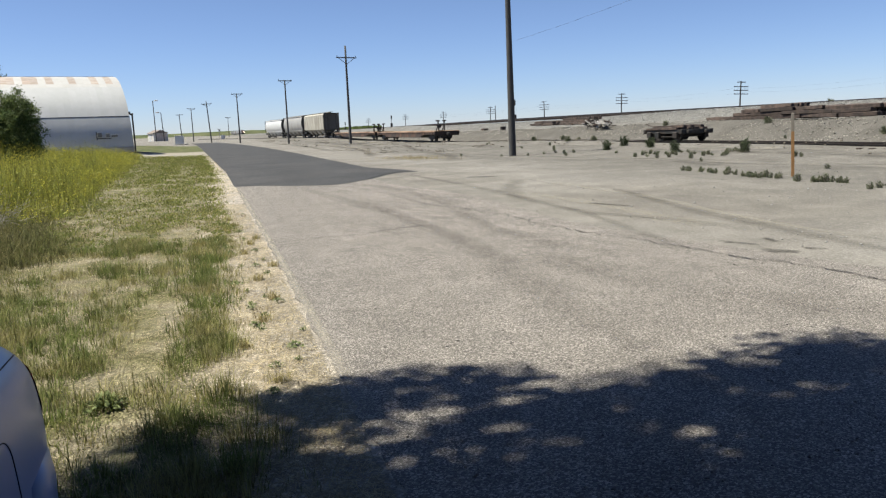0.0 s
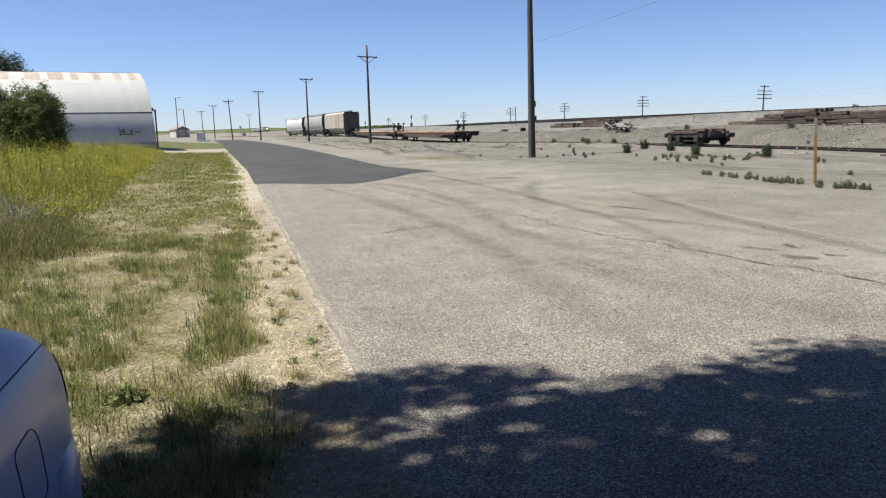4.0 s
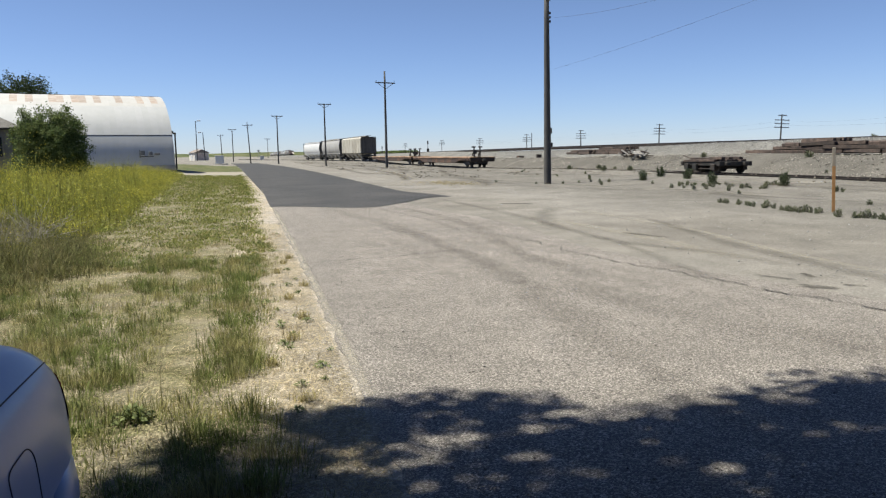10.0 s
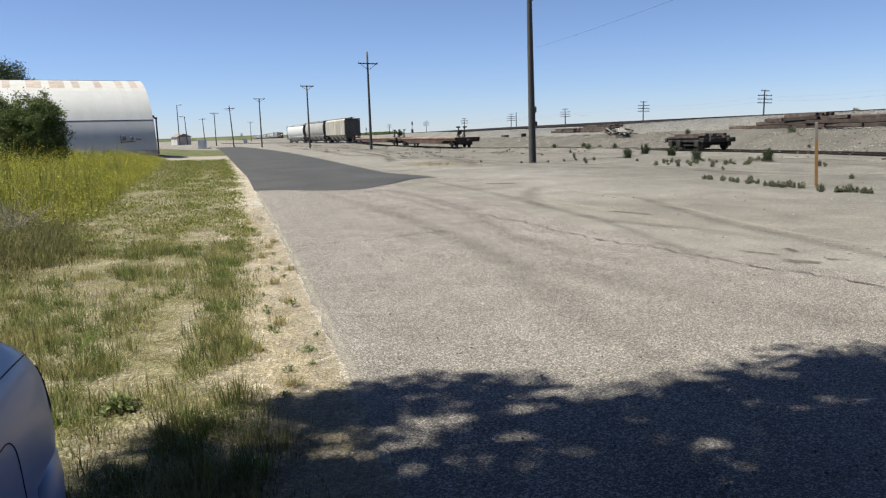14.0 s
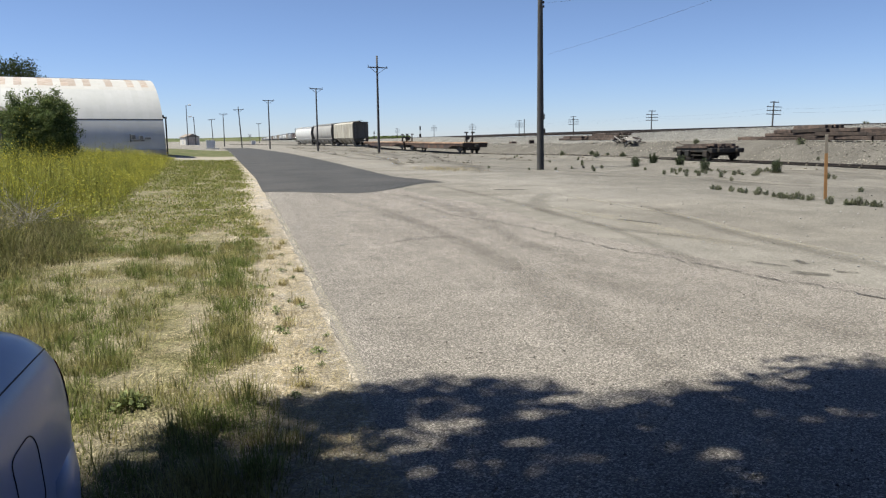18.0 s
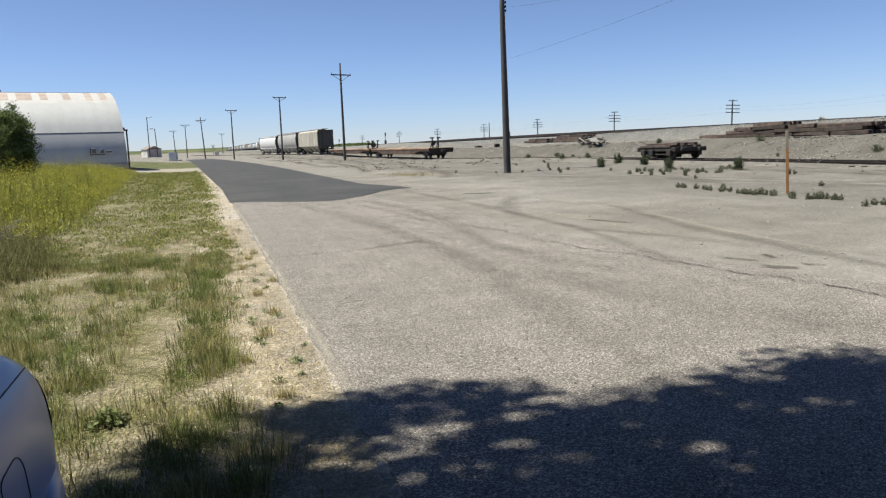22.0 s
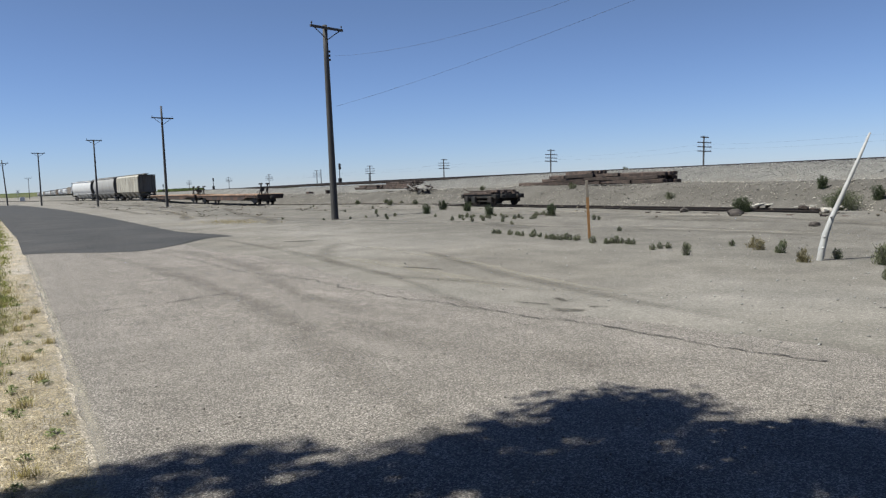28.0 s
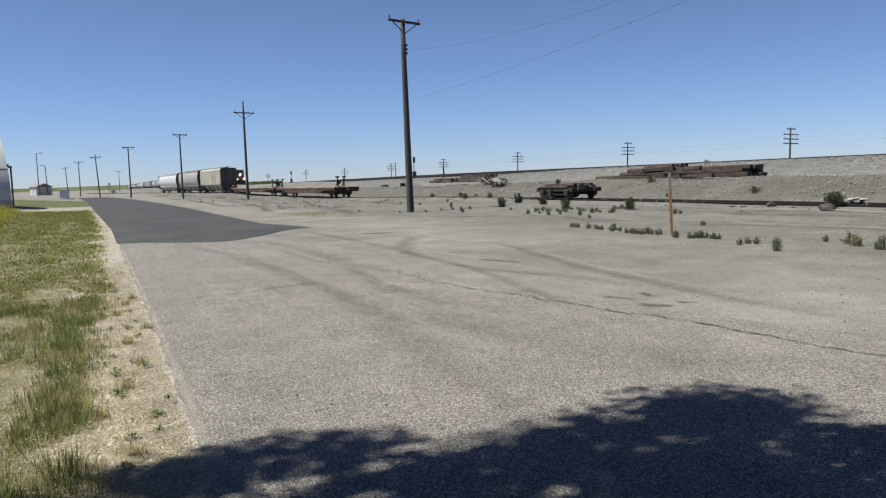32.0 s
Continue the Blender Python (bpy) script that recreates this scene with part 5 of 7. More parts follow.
# turf and gravel drive beyond the verge
tagged(strip("turf", lambda y: -26, lambda y: road_left(y) - 0.1, 80, 128, 2.0, 0.02, M_LAWN, 0.3, 14), "thin green turf beyond the gravel drive", "grass", kind="structure")
M_DRIVE = mat("pale_gravel_drive", (0.243, 0.223, 0.186), 0.95, vary=0.15, scale=1, second=(0.201, 0.180, 0.148), grain=12, bump=0.4, local=False, spec=0.1)
tagged(strip("gravel_drive", lambda y: -6.6, lambda y: road_left(y) - 0.05, 63, 79.5, 0.5, 0.03, M_DRIVE, 0.25, 12), "pale gravel drive leading to the metal building", "driveway", kind="structure")

# low hills at the horizon
vs, fs = [], []
n = 120
for i in range(n + 1):
    x = -1800 + 4200 * i / n
    hgt = 10.0 + 4.5 * noise.noise((x * 0.0016, 0, 0)) + 1.8 * noise.noise((x * 0.008, 3, 0))
    hgt *= 1 - 0.55 * smooth_step(60, 260, x)
    for k, (dy, u) in enumerate(((0, -0.1), (60, 0.5), (180, 0.92), (330, 1.0), (700, -0.1))):
        vs.append((x, 1500 + dy, 0.0 + hgt * u))
for i in range(n):
    for k in range(4):
        a = i * 5 + k
        fs.append((a, a + 5, a + 6, a + 1))
tagged(mesh_from("low_hills", vs, fs, M_FIELD, smooth=True), "low hazy green hills along the horizon", "hills", kind="structure")


def far_woods():
    rs = np.random.RandomState(21)
    n = 5000
    y = rs.uniform(760, 930, n)
    x = 160 + rs.uniform(-9, 9, n)
    top = 3.6 + 2.0 * np.abs(clump(x * 0, y, 0.06, 2)) + 1.2 * clump(x * 0, y, 0.3, 6)
    z = top * rs.uniform(0, 1, n) ** 0.5 + 1.0
    v, t = leaves(rs, np.stack([x, y, z], 1), np.full(n, 0.9))
    tagged(mesh_np("far_woods", v, t, [M_BUSH]), "distant dark row of trees", "trees", kind="stuff")


far_woods()


# ---- rail push cart on the spur ----


def rail_cart():
    """A short four-wheeled cart: dark timber frame, heavy deck boards laid lengthwise, brake gear below the far half."""
    c = empty("rail_cart", pose(SIDING_X, 36.75, RAIL_Z))
    L = 3.5
    for s in (-1, 1):
        part("side_beam", box(B(), (0.15, L, 0.22), (s * 0.84, 0, 0.52), bevel=0.015), M_DARK, c)
    for d in (-1, 1):
        part("end_beam", box(B(), (2.0, 0.22, 0.24), (0, d * (L / 2), 0.52), bevel=0.02), M_DARK, c)
        for s in (-0.55, 0.55):
            part("buffer_block", box(B(), (0.26, 0.2, 0.18), (s, d * (L / 2 + 0.18), 0.52), bevel=0.03), M_DARK, c)
    rg = random.Random(2)
    for i in range(7):
        o = part("deck_board", box(B(), (0.26, L - 0.1 - rg.uniform(0, 0.5), 0.11), (0, 0, 0), bevel=0.01), M_TIE, c)
        o.matrix_local = pose(-0.84 + i * 0.28, rg.uniform(-0.15, 0.15), 0.69 + rg.uniform(-0.02, 0.02), rg.uniform(-0.6, 0.6), rg.uniform(-2, 2), rg.uniform(-0.8, 0.8))
    for i in range(3):
        o = part("loose_timber", box(B(), (0.24, 0.95, 0.13), (0, 0, 0), bevel=0.01), M_TIE, c)
        o.matrix_local = pose(-0.7 + 0.62 * i, -1.2 + 0.08 * i, 0.81, rg.uniform(-2, 2), 0, rg.uniform(-8, 8))
    o = part("loose_timber", box(B(), (0.2, 2.2, 0.1), (0, 0, 0), bevel=0.01), M_TIE, c)
    o.matrix_local = pose(-0.3, 0.55, 0.79, 0, 0, 4)
    for y in (-1.25, 0.45, 1.25):
        if y != 0.45:
            wheelset(c, y, r=0.31)
        for s in (-1, 1):
            part("axle_box", box(B(), (0.18, 0.38, 0.34), (s * 0.95, y, 0.34), bevel=0.03), M_DARK, c)
    part("brake_gear", box(B(), (1.6, 1.35, 0.36), (0, 0.8, 0.26), bevel=0.04), M_DARK, c)
    part("tank", rod(B(), (-0.8, 0.25, 0.22), (0.8, 0.25, 0.22), 0.19, sides=14), M_DARK, c)
    part("truss_rod", rod(B(), (-0.85, -1.2, 0.24), (-0.85, 0.3, 0.24), 0.03, sides=6), M_DARK, c)
    part("lever", rod(B(), (-0.9, 1.75, 0.98), (-0.9, 0.7, 0.72), 0.025, sides=6), M_STEEL, c)
    return tagged(c, "small dark rail cart with a timber deck on the spur", "rail cart")


rail_cart()

# ---- stacked railway timbers ----


def timber_stack(name, y0, y1, layers, seed, label, x=33.0):
    """Old ties and bridge timbers lying along the bank, in layers of (start, end, count across)."""
    s = tagged(empty(name, pose(x, 0, 1.3)), label, "timber pile", "timber piles on the bank")
    rg = random.Random(seed)
    meshes = {}
    for k, a, b, across in layers:
        for i in range(across):
            y = a + rg.uniform(0, 0.4)
            while y < b - 1.0:
                L = min(rg.choice((2.6, 2.6, 2.6, 3.6)), b - y + 0.3)
                L = round(L * 2) / 2 + 0.1
                if L not in meshes:
                    o = part("timber", box(B(), (0.24, L, 0.2), bevel=0.015), M_TIE, s)
                    meshes[L] = o.data
                else:
                    o = new("timber", meshes[L])
                    o.parent = s
                o.matrix_local = pose(-across * 0.13 + i * 0.26 + rg.uniform(-0.03, 0.03), y + L / 2, 0.12 + k * 0.215 + rg.uniform(-0.02, 0.02), rg.uniform(-1.2, 1.2), rg.uniform(-7, 7), rg.uniform(-3.5, 3.5))
                y += L + rg.uniform(0.02, 0.2)
    return s


timber_stack("timber_pile", 61, 74, ((0, 68.2, 73.8, 5), (0, 60.8, 67.4, 6), (1, 60.8, 67.0, 5), (2, 60.4, 66.4, 4), (1, 68.6, 72.4, 3)), 31, "weathered pile of dark railway timbers on the bank")
timber_stack("timber_pile", 30, 44, ((0, 30, 43.6, 6), (1, 30.2, 40.6, 6), (2, 30.0, 36.6, 4), (2, 35.8, 39.9, 6), (3, 36.0, 39.6, 4)), 32, "long stack of dark railway ties on the bank")


def beam_on_bank(x, y, size, turn):
    o = part("timber_block", box(B(), size, bevel=0.02), M_TIE)
    o.matrix_world = pose(x, y, ground_z(x, y) + size[2] / 2 - 0.02, 0, 0, turn)
    return tagged(o, "single dark block lying on the bank", "timber", "loose timber blocks")


beam_on_bank(33.5, 91.0, (0.7, 0.7, 0.32), 10)
# stand-in block for a greenish object that is not timber
beam_on_bank(33.5, 84.6, (0.55, 0.5, 0.5), -5)

# ---- scrap heap ----


def scrap_heap():
    s = tagged(empty("scrap_heap", pose(30.4, 55.4, ground_z(30.4, 55.4))), "heap of pale scrap boards and bent metal", "scrap heap")
    rg = random.Random(6)
    M_BOARD = mat("bleached_board", (0.25, 0.238, 0.222), 0.9, vary=0.2, second=(0.128, 0.117, 0.106), random=0.4)
    for i in range(46):
        L = rg.uniform(0.3, 0.95)
        m = rg.choice((M_BOARD, M_BOARD, M_STEEL, M_TIE))
        o = part("scrap_piece", box(B(), (0.12, L, rg.choice((0.04, 0.1))), bevel=0.006), m, s)
        r = rg.uniform(0, 1)
        o.matrix_local = pose(rg.uniform(-0.7, 0.8), rg.gauss(0, 0.75), 0.08 + 0.40 * r, rg.uniform(-38, 38), rg.uniform(-25, 25), rg.uniform(0, 180))
    for i in range(4):
        o = part("board", box(B(), (0.16, 1.2, 0.06), bevel=0.006), M_BOARD, s)
        o.matrix_local = pose(-0.7 + 0.15 * i, -1.6 + 0.3 * i, 0.3 + 0.06 * i, 3, 0, 20 - 9 * i)
    o = part("drum", rod(B(), (-0.3, -1.35, 0.30), (0.25, -0.45, 0.34), 0.17, 0.17, 14), M_GREY, s, "pale dented metal drum")
    o = part("pipe", rod(B(), (-0.5, -1.5, 0.25), (0.0, 0.4, 0.5), 0.05, 0.06, 8), M_WHITE, s, "pale bent pipe")
    return s


scrap_heap()

# ---- marker stake and leaning pole ----
stake = empty("marker_stake", pose(14.1, 15.7, 0.0, 0.6, -3.2, 0) @ pose(0, 0, 0, 0, 0, -40))
M_ORANGE = mat("orange_paint", (0.286, 0.147, 0.053), 0.75, vary=0.12, scale=6, second=(0.264, 0.158, 0.074), amount=0.5, patch=4, bump=0.1)
M_PALEWOOD = mat("pale_stake_wood", (0.238, 0.212, 0.175), 0.85, vary=0.15, scale=6, second=(0.180, 0.158, 0.132), bump=0.1)
part("lower_stake", box(B(), (0.076, 0.032, 1.3), (0, 0, 0.5), bevel=0.004), M_ORANGE, stake, "orange-painted lower part")
part("stake_top", box(B(), (0.073, 0.03, 0.46), (0, 0, 1.38), bevel=0.004), M_PALEWOOD, stake, "bare pale wood top")
tagged(stake, "flat marker stake painted orange below a bare top", "stake")


def leaning_pole():
    p = tagged(empty("leaning_pole", pose(13.13, 8.28, -0.05)), "old white-painted log pole leaning over the dirt", "pole")
    M_LOG = mat("peeling_white_paint", (0.325, 0.332, 0.335), 0.7, vary=0.12, scale=5, second=(0.223, 0.212, 0.195), amount=0.6, patch=3.0, stretch=(1, 1, 0.5), grain=30, bump=0.3)
    pts = [(0, 0, 0, 0.062), (0.08, 0.0, 0.30, 0.060), (0.16, -0.01, 0.55, 0.056), (0.32, -0.03, 0.86, 0.046), (0.60, -0.05, 1.28, 0.040), (0.97, -0.07, 1.82, 0.033), (1.35, -0.09, 2.40, 0.020)]
    k = 1.02
    bm, prev, n = B(), None, 12
    for x, y, z, r in pts:
        ring = [bm.verts.new((x * k + r * math.cos(2 * math.pi * i / n), y + r * math.sin(2 * math.pi * i / n), z - 0.2 * r * math.cos(2 * math.pi * i / n) * 2)) for i in range(n)]
        if prev:
            for i in range(n):
                bm.faces.new((prev[i], prev[(i + 1) % n], ring[(i + 1) % n], ring[i]))
        prev = ring
    bm.faces.new(prev)
    part("log", bm, M_LOG, p, smooth=True)
    for x, z, a in ((0.10, 0.5, 0), (0.30, 0.86, 90), (0.06, 0.30, 200)):
        bm = B()
        bmesh.ops.create_icosphere(bm, subdivisions=1, radius=0.03, matrix=pose(x - 0.06, -0.07, z))
        part("knot", bm, M_LOG, p, smooth=True)
    return p


leaning_pole()

# ---- low scrub ----


def scrub(seed, r, h, n, size, material):
    """One low bush: woody stems and a crown of small leaves."""
    rs = np.random.RandomState(seed)
    b = empty("scrub_bush")
    bm = B()
    for i in range(6):
        a = rs.uniform(0, 6.28)
        rod(bm, (0, 0, -0.03), (math.cos(a) * r * 0.7, math.sin(a) * r * 0.7, h * rs.uniform(0.5, 0.9)), 0.012, 0.005, 4)
    part("stem", bm, M_TWIG, b)
    k = 9 + int(r * 20)
    ang, out, tall = rs.uniform(0, 6.28, k), r * rs.uniform(0.15, 1.0, k), h * rs.uniform(0.55, 1.05, k)
    tall *= 1.1 - 0.45 * out / r
    i = rs.randint(0, k, n)
    u = rs.uniform(0.05, 1, n)
    p = np.stack([np.cos(ang[i]) * out[i] * u ** 0.6, np.sin(ang[i]) * out[i] * u ** 0.6, tall[i] * u], 1)
    p += rs.normal(0, 1, (n, 3)) * (r * (0.30 - 0.2 * u))[:, None] * [1, 1, 0.6]
    p[:, 2] = np.abs(p[:, 2])
    # narrow leaves, fanning up and out from the stems
    d = p * [1, 1, 0] / (np.linalg.norm(p[:, :2], axis=1)[:, None] + 0.02) * 0.5 + rs.normal(0, 0.45, (n, 3)) + [0, 0, 0.9]
    d /= np.linalg.norm(d, axis=1)[:, None]
    w_ = np.cross(d, rs.normal(size=(n, 3)))
    w_ /= np.linalg.norm(w_, axis=1)[:, None]
    L = (size * rs.uniform(0.7, 1.6, n))[:, None]
    v = np.stack([p - d * L, p + w_ * L * 0.22, p + d * L, p - w_ * L * 0.22], 1).reshape(-1, 3)
    t = (np.arange(n)[:, None, None] * 4 + np.array([[0, 1, 2], [0, 2, 3]])[None]).reshape(-1, 3)
    mesh_np("leaves", v, t, [material], parent=b)
    return b


def place_scrub():
    kinds = [scrub(1, 0.10, 0.17, 260, 0.020, M_SAGE), scrub(2, 0.13, 0.24, 460, 0.020, M_SAGE), scrub(3, 0.27, 0.48, 1500, 0.026, M_SAGE), scrub(4, 0.30, 0.66, 2400, 0.028, M_SCRUB), scrub(5, 0.18, 0.26, 700, 0.022, M_DRYSCRUB), scrub(6, 0.78, 1.0, 8500, 0.030, M_SAGE)]
    spots = [(22.06, 37.5, 3), (20.0, 35.7, 3), (24.6, 45.6, 2), (21.9, 34.5, 3), (20.9, 30.9, 3), (21.3, 26.5, 3), (23.7, 47.8, 2), (26.2, 53.5, 2), (19.1, 40.3, 1), (17.5, 35.5, 1), (43.0, 62.7, 2), (42.8, 44.2, 2), (18.8, 30.3, 1), (18.6, 27.4, 1), (17.7, 25.1, 1), (19.6, 25.5, 1), (17.0, 23.5, 0), (24.1, 54.3, 2), (20.2, 42.6, 1), (18.3, 37.3, 1), (18.8, 37.2, 1), (27.7, 53.8, 2), (25.9, 47.9, 1), (17.5, 28.8, 1), (17.7, 28.2, 0), (17.3, 26.8, 1), (17.8, 26.7, 1), (20.2, 26.2, 1), (19.6, 26.6, 1), 
             (13.56, 19.4, 0), (13.75, 18.98, 0), (13.65, 18.5, 0), (13.54, 18.04, 0), (13.85, 17.91, 1), (13.7, 17.4, 0), (13.48, 16.82, 0), (13.55, 16.65, 0), (13.6, 16.48, 0), (13.66, 16.16, 1), (13.6, 15.9, 0), (13.56, 15.66, 0), (13.21, 14.54, 1), (13.41, 14.1, 0), (13.45, 13.95, 1), (13.52, 13.83, 0), (13.49, 13.4, 0), (12.75, 12.03, 0), (13.21, 12.02, 0), (13.05, 12.1, 0), (12.35, 10.71, 1), (14.78, 11.52, 0), (16.33, 16.88, 0), (19.41, 31.28, 0), (19.54, 30.8, 1), (19.4, 28.82, 1), (19.35, 29.2, 0), (21.16, 27.4, 1), (21.49, 27.28, 1), (19.31, 27.37, 0), (19.19, 26.37, 1), (19.97, 22.15, 1), (19.3, 30.1, 0), (14.14, 10.31, 4), (13.81, 9.54, 1), (12.9, 11.2, 1), (14.9, 10.3, 1), (12.75, 8.35, 4), (14.6, 10.8, 4), (13.75, 9.6, 0), (13.55, 8.2, 1), (15.2, 7.6, 2), (15.6, 6.7, 1),
             (24.1, 18.5, 3), (23.9, 18.6, 3), (28.8, 26.5, 2), (28.2, 32.0, 1), (27.5, 16.7, 5), (29.0, 16.3, 3), (30.5, 16.2, 3), (30.0, 19.2, 3), (13.31, 7.21, 2), (11.6, 6.17, 1), (27.6, 14.8, 2), (29.2, 15.2, 3), (30.5, 36, 2), (31.0, 47, 2), (29.0, 40.0, 1), (27.3, 60, 1), (22.0, 47, 1), (19.5, 46, 0), (15.5, 39.5, 0), (16.6, 38.3, 0), (17.4, 38.0, 0), (18.2, 38.2, 0), (13.6, 41, 0), (21.5, 58, 1), (23.2, 62, 1), (19.0, 33.0, 0), (21, 30, 0)]
    rg = random.Random(77)
    names = ("low grey-green sage clump on bare dirt", "low grey-green sage clump on bare dirt", "grey-green sagebrush growing on the railway bank", "dark green bush growing beside the spur track", "clump of dry yellow grass on bare dirt", "large grey-green sagebrush below the railway bank")
    used = set()
    spots += [(x + rg.uniform(-0.22, 0.22), y + rg.uniform(-0.3, 0.3), 0) for x, y, k in spots if (12.6 < x < 14.2 and 13 < y < 20) or (19 < x < 21.6 and 21 < y < 32)]
    for x, y, k in spots:
        m = pose(x, y, ground_z(x, y) - 0.02, 0, 0, rg.uniform(0, 360))
        if k in used:
            ob = copy_thing(kinds[k], m)
        else:
            ob = kinds[k]
            ob.matrix_world = m
            used.add(k)
        tagged(ob, names[k], "bush", "scrub along the railway")


place_scrub()

# ---- stones and ballast ----


def stones(name, x, y, size, material, label, sink=0.3, seed=0, flat=0.7):
    rs = np.random.RandomState(seed)
    n = len(x)
    o = np.array([[1, 0, 0], [0, 1, 0], [-1, 0, 0], [0, -1, 0], [0, 0, 1], [0, 0, -1]], float)
    v = o[None] * (size[:, None, None] * rs.uniform(0.6, 1.25, (n, 6, 1)))
    a = rs.uniform(0, 6.28, n)
    ca, sa = np.cos(a)[:, None], np.sin(a)[:, None]
    v = np.stack([v[..., 0] * ca - v[..., 1] * sa, v[..., 0] * sa + v[..., 1] * ca, v[..., 2] * flat], -1) + rs.normal(0, 0.15, (n, 6, 3)) * size[:, None, None]
    z = z_at(x, y)
    v += np.stack([x, y, z + size * sink], 1)[:, None]
    f = np.array([[0, 1, 4], [1, 2, 4], [2, 3, 4], [3, 0, 4], [1, 0, 5], [2, 1, 5], [3, 2, 5], [0, 3, 5]])
    t = (np.arange(n)[:, None, None] * 6 + f[None]).reshape(-1, 3)
    return tagged(mesh_np(name, v.reshape(-1, 3), t, [material]), label, "stones", kind="stuff")


rs_ = np.random.RandomState(17)
n_ = 27000
yy = 5 + 120 * rs_.uniform(0, 1, n_) ** 1.6
xx = MAIN_X - 1.4 - 4.4 * rs_.uniform(0, 1, n_)
stones("ballast", xx, yy, 0.022 + 0.036 * rs_.uniform(0, 1, n_) ** 1.6, M_BALLAST, "pale crushed stone ballast on the railway bank", seed=1)
n_ = 23000
yy = 5 + 120 * rs_.uniform(0, 1, n_) ** 1.4
xx = 26.5 + 9.0 * rs_.uniform(0, 1, n_)
keep = clump(xx, yy, 0.22, 4) > -0.12
xx, yy = xx[keep], yy[keep]
M_PALESTONE = mat("pale_field_stone", (0.265, 0.248, 0.218), 0.9, vary=0.25, scale=4, second=(0.165, 0.150, 0.126), amount=0.6, patch=1.0, bump=0.3, local=False, random=0.5)
stones("bank_stones", xx, yy, 0.020 + 0.052 * rs_.uniform(0, 1, len(xx)) ** 2.6, M_PALESTONE, "scattered pale stones on the dirt bank", seed=2)
n_ = 2800
yy = 4 + 40 * rs_.uniform(0, 1, n_) ** 1.3
xx = 6.5 + 18 * rs_.uniform(0, 1, n_)
stones("loose_stones", xx, yy, rs_.uniform(0.006, 0.024, n_), M_BALLAST, "small loose stones scattered over the dirt", seed=3)
M_CLOD = mat("dirt_clod", (0.125, 0.111, 0.091), 0.95, vary=0.3, scale=6, second=(0.136, 0.118, 0.090), amount=0.7, patch=2, bump=0.3, local=False, random=0.35)
n_ = 3600
yy = 48 + 130 * rs_.uniform(0, 1, n_) ** 1.3
xx = 9.5 + 14 * rs_.uniform(0, 1, n_)
keep = (clump(xx * 1.0, yy * 0.45, 0.30, 14) > 0.10) & (xx < np.array([siding_x(q) for q in yy]) - 1.0)
xx, yy = xx[keep], yy[keep]
stones("dirt_clods", xx, yy, (0.02 + 0.05 * rs_.uniform(0, 1, len(xx)) ** 2) * (1 + yy / 90), M_CLOD, "dark clods and debris on the rough dirt", seed=8, flat=0.5)
n_ = 700
yy, xx = rs_.normal(55, 26, n_), rs_.normal(25, 0.9, n_)
keep = (np.abs(xx - 25) > 0.2) & (yy > 6)
stones("track_debris", xx[keep], yy[keep], rs_.uniform(0.03, 0.10, keep.sum()), M_CLOD, "dark lumps of debris along the spur", seed=9, flat=0.6)
n_ = 130
yy, xx = rs_.uniform(6.5, 13, n_), rs_.uniform(14, 22, n_)
stones("rubble", xx, yy, rs_.uniform(0.012, 0.035, n_), M_PALESTONE, "pale rubble fragments near the leaning pole", seed=4)
M_PEBBLE = mat("road_pebble", (0.212, 0.195, 0.175), 0.85, vary=0.2, second=(0.084, 0.074, 0.069), amount=0.9, patch=3, bump=0.1, local=False, random=0.5)
n_ = 3600
yy = 2.6 + 14 * rs_.uniform(0, 1, n_) ** 1.5
xx = rs_.uniform(0.8, 5.6, n_)
peb = stones("road_pebbles", xx, yy, rs_.uniform(0.004, 0.012, n_), M_PEBBLE, "loose chippings lying on the asphalt", seed=5)
peb.location.z = 0.022

# broken concrete and bleached boards where the spur ends
M_RUBBLE = mat("bleached_rubble", (0.42, 0.40, 0.36), 0.9, vary=0.25, scale=5, second=(0.25, 0.225, 0.19), amount=0.6, patch=3, bump=0.4, random=0.3)
rg = random.Random(61)
for x, y, n_, w_ in ((24.6, 15.6, 7, 0.75), (25.6, 19.0, 4, 0.4)):
    heap = empty("rubble_heap", pose(x, y, ground_z(x, y)))
    for i in range(n_):
        bm = B()
        bmesh.ops.create_icosphere(bm, subdivisions=1, radius=rg.uniform(0.09, 0.2))
        for v in bm.verts:
            v.co *= 1 + 0.4 * noise.noise(v.co * 6 + Vector((i, x, y)))
            v.co.z *= 0.6
        o = part("chunk", bm, M_RUBBLE if i % 3 else M_TIE, heap)
        o.matrix_local = pose(rg.uniform(-w_, w_) * 0.6, rg.uniform(-w_, w_), 0.08 + 0.12 * rg.random(), rg.uniform(-30, 30), rg.uniform(-30, 30), rg.uniform(0, 360))
    for i in range(2):
        o = part("board", box(B(), (0.14, rg.uniform(0.5, 0.9), 0.05), bevel=0.006), M_RUBBLE, heap)
        o.matrix_local = pose(rg.uniform(-0.3, 0.3), rg.uniform(-w_, w_), 0.22, rg.uniform(-15, 15), 0, rg.uniform(0, 180))
    tagged(heap, "small heap of pale broken rubble and boards", "rubble", "rubble by the spur")

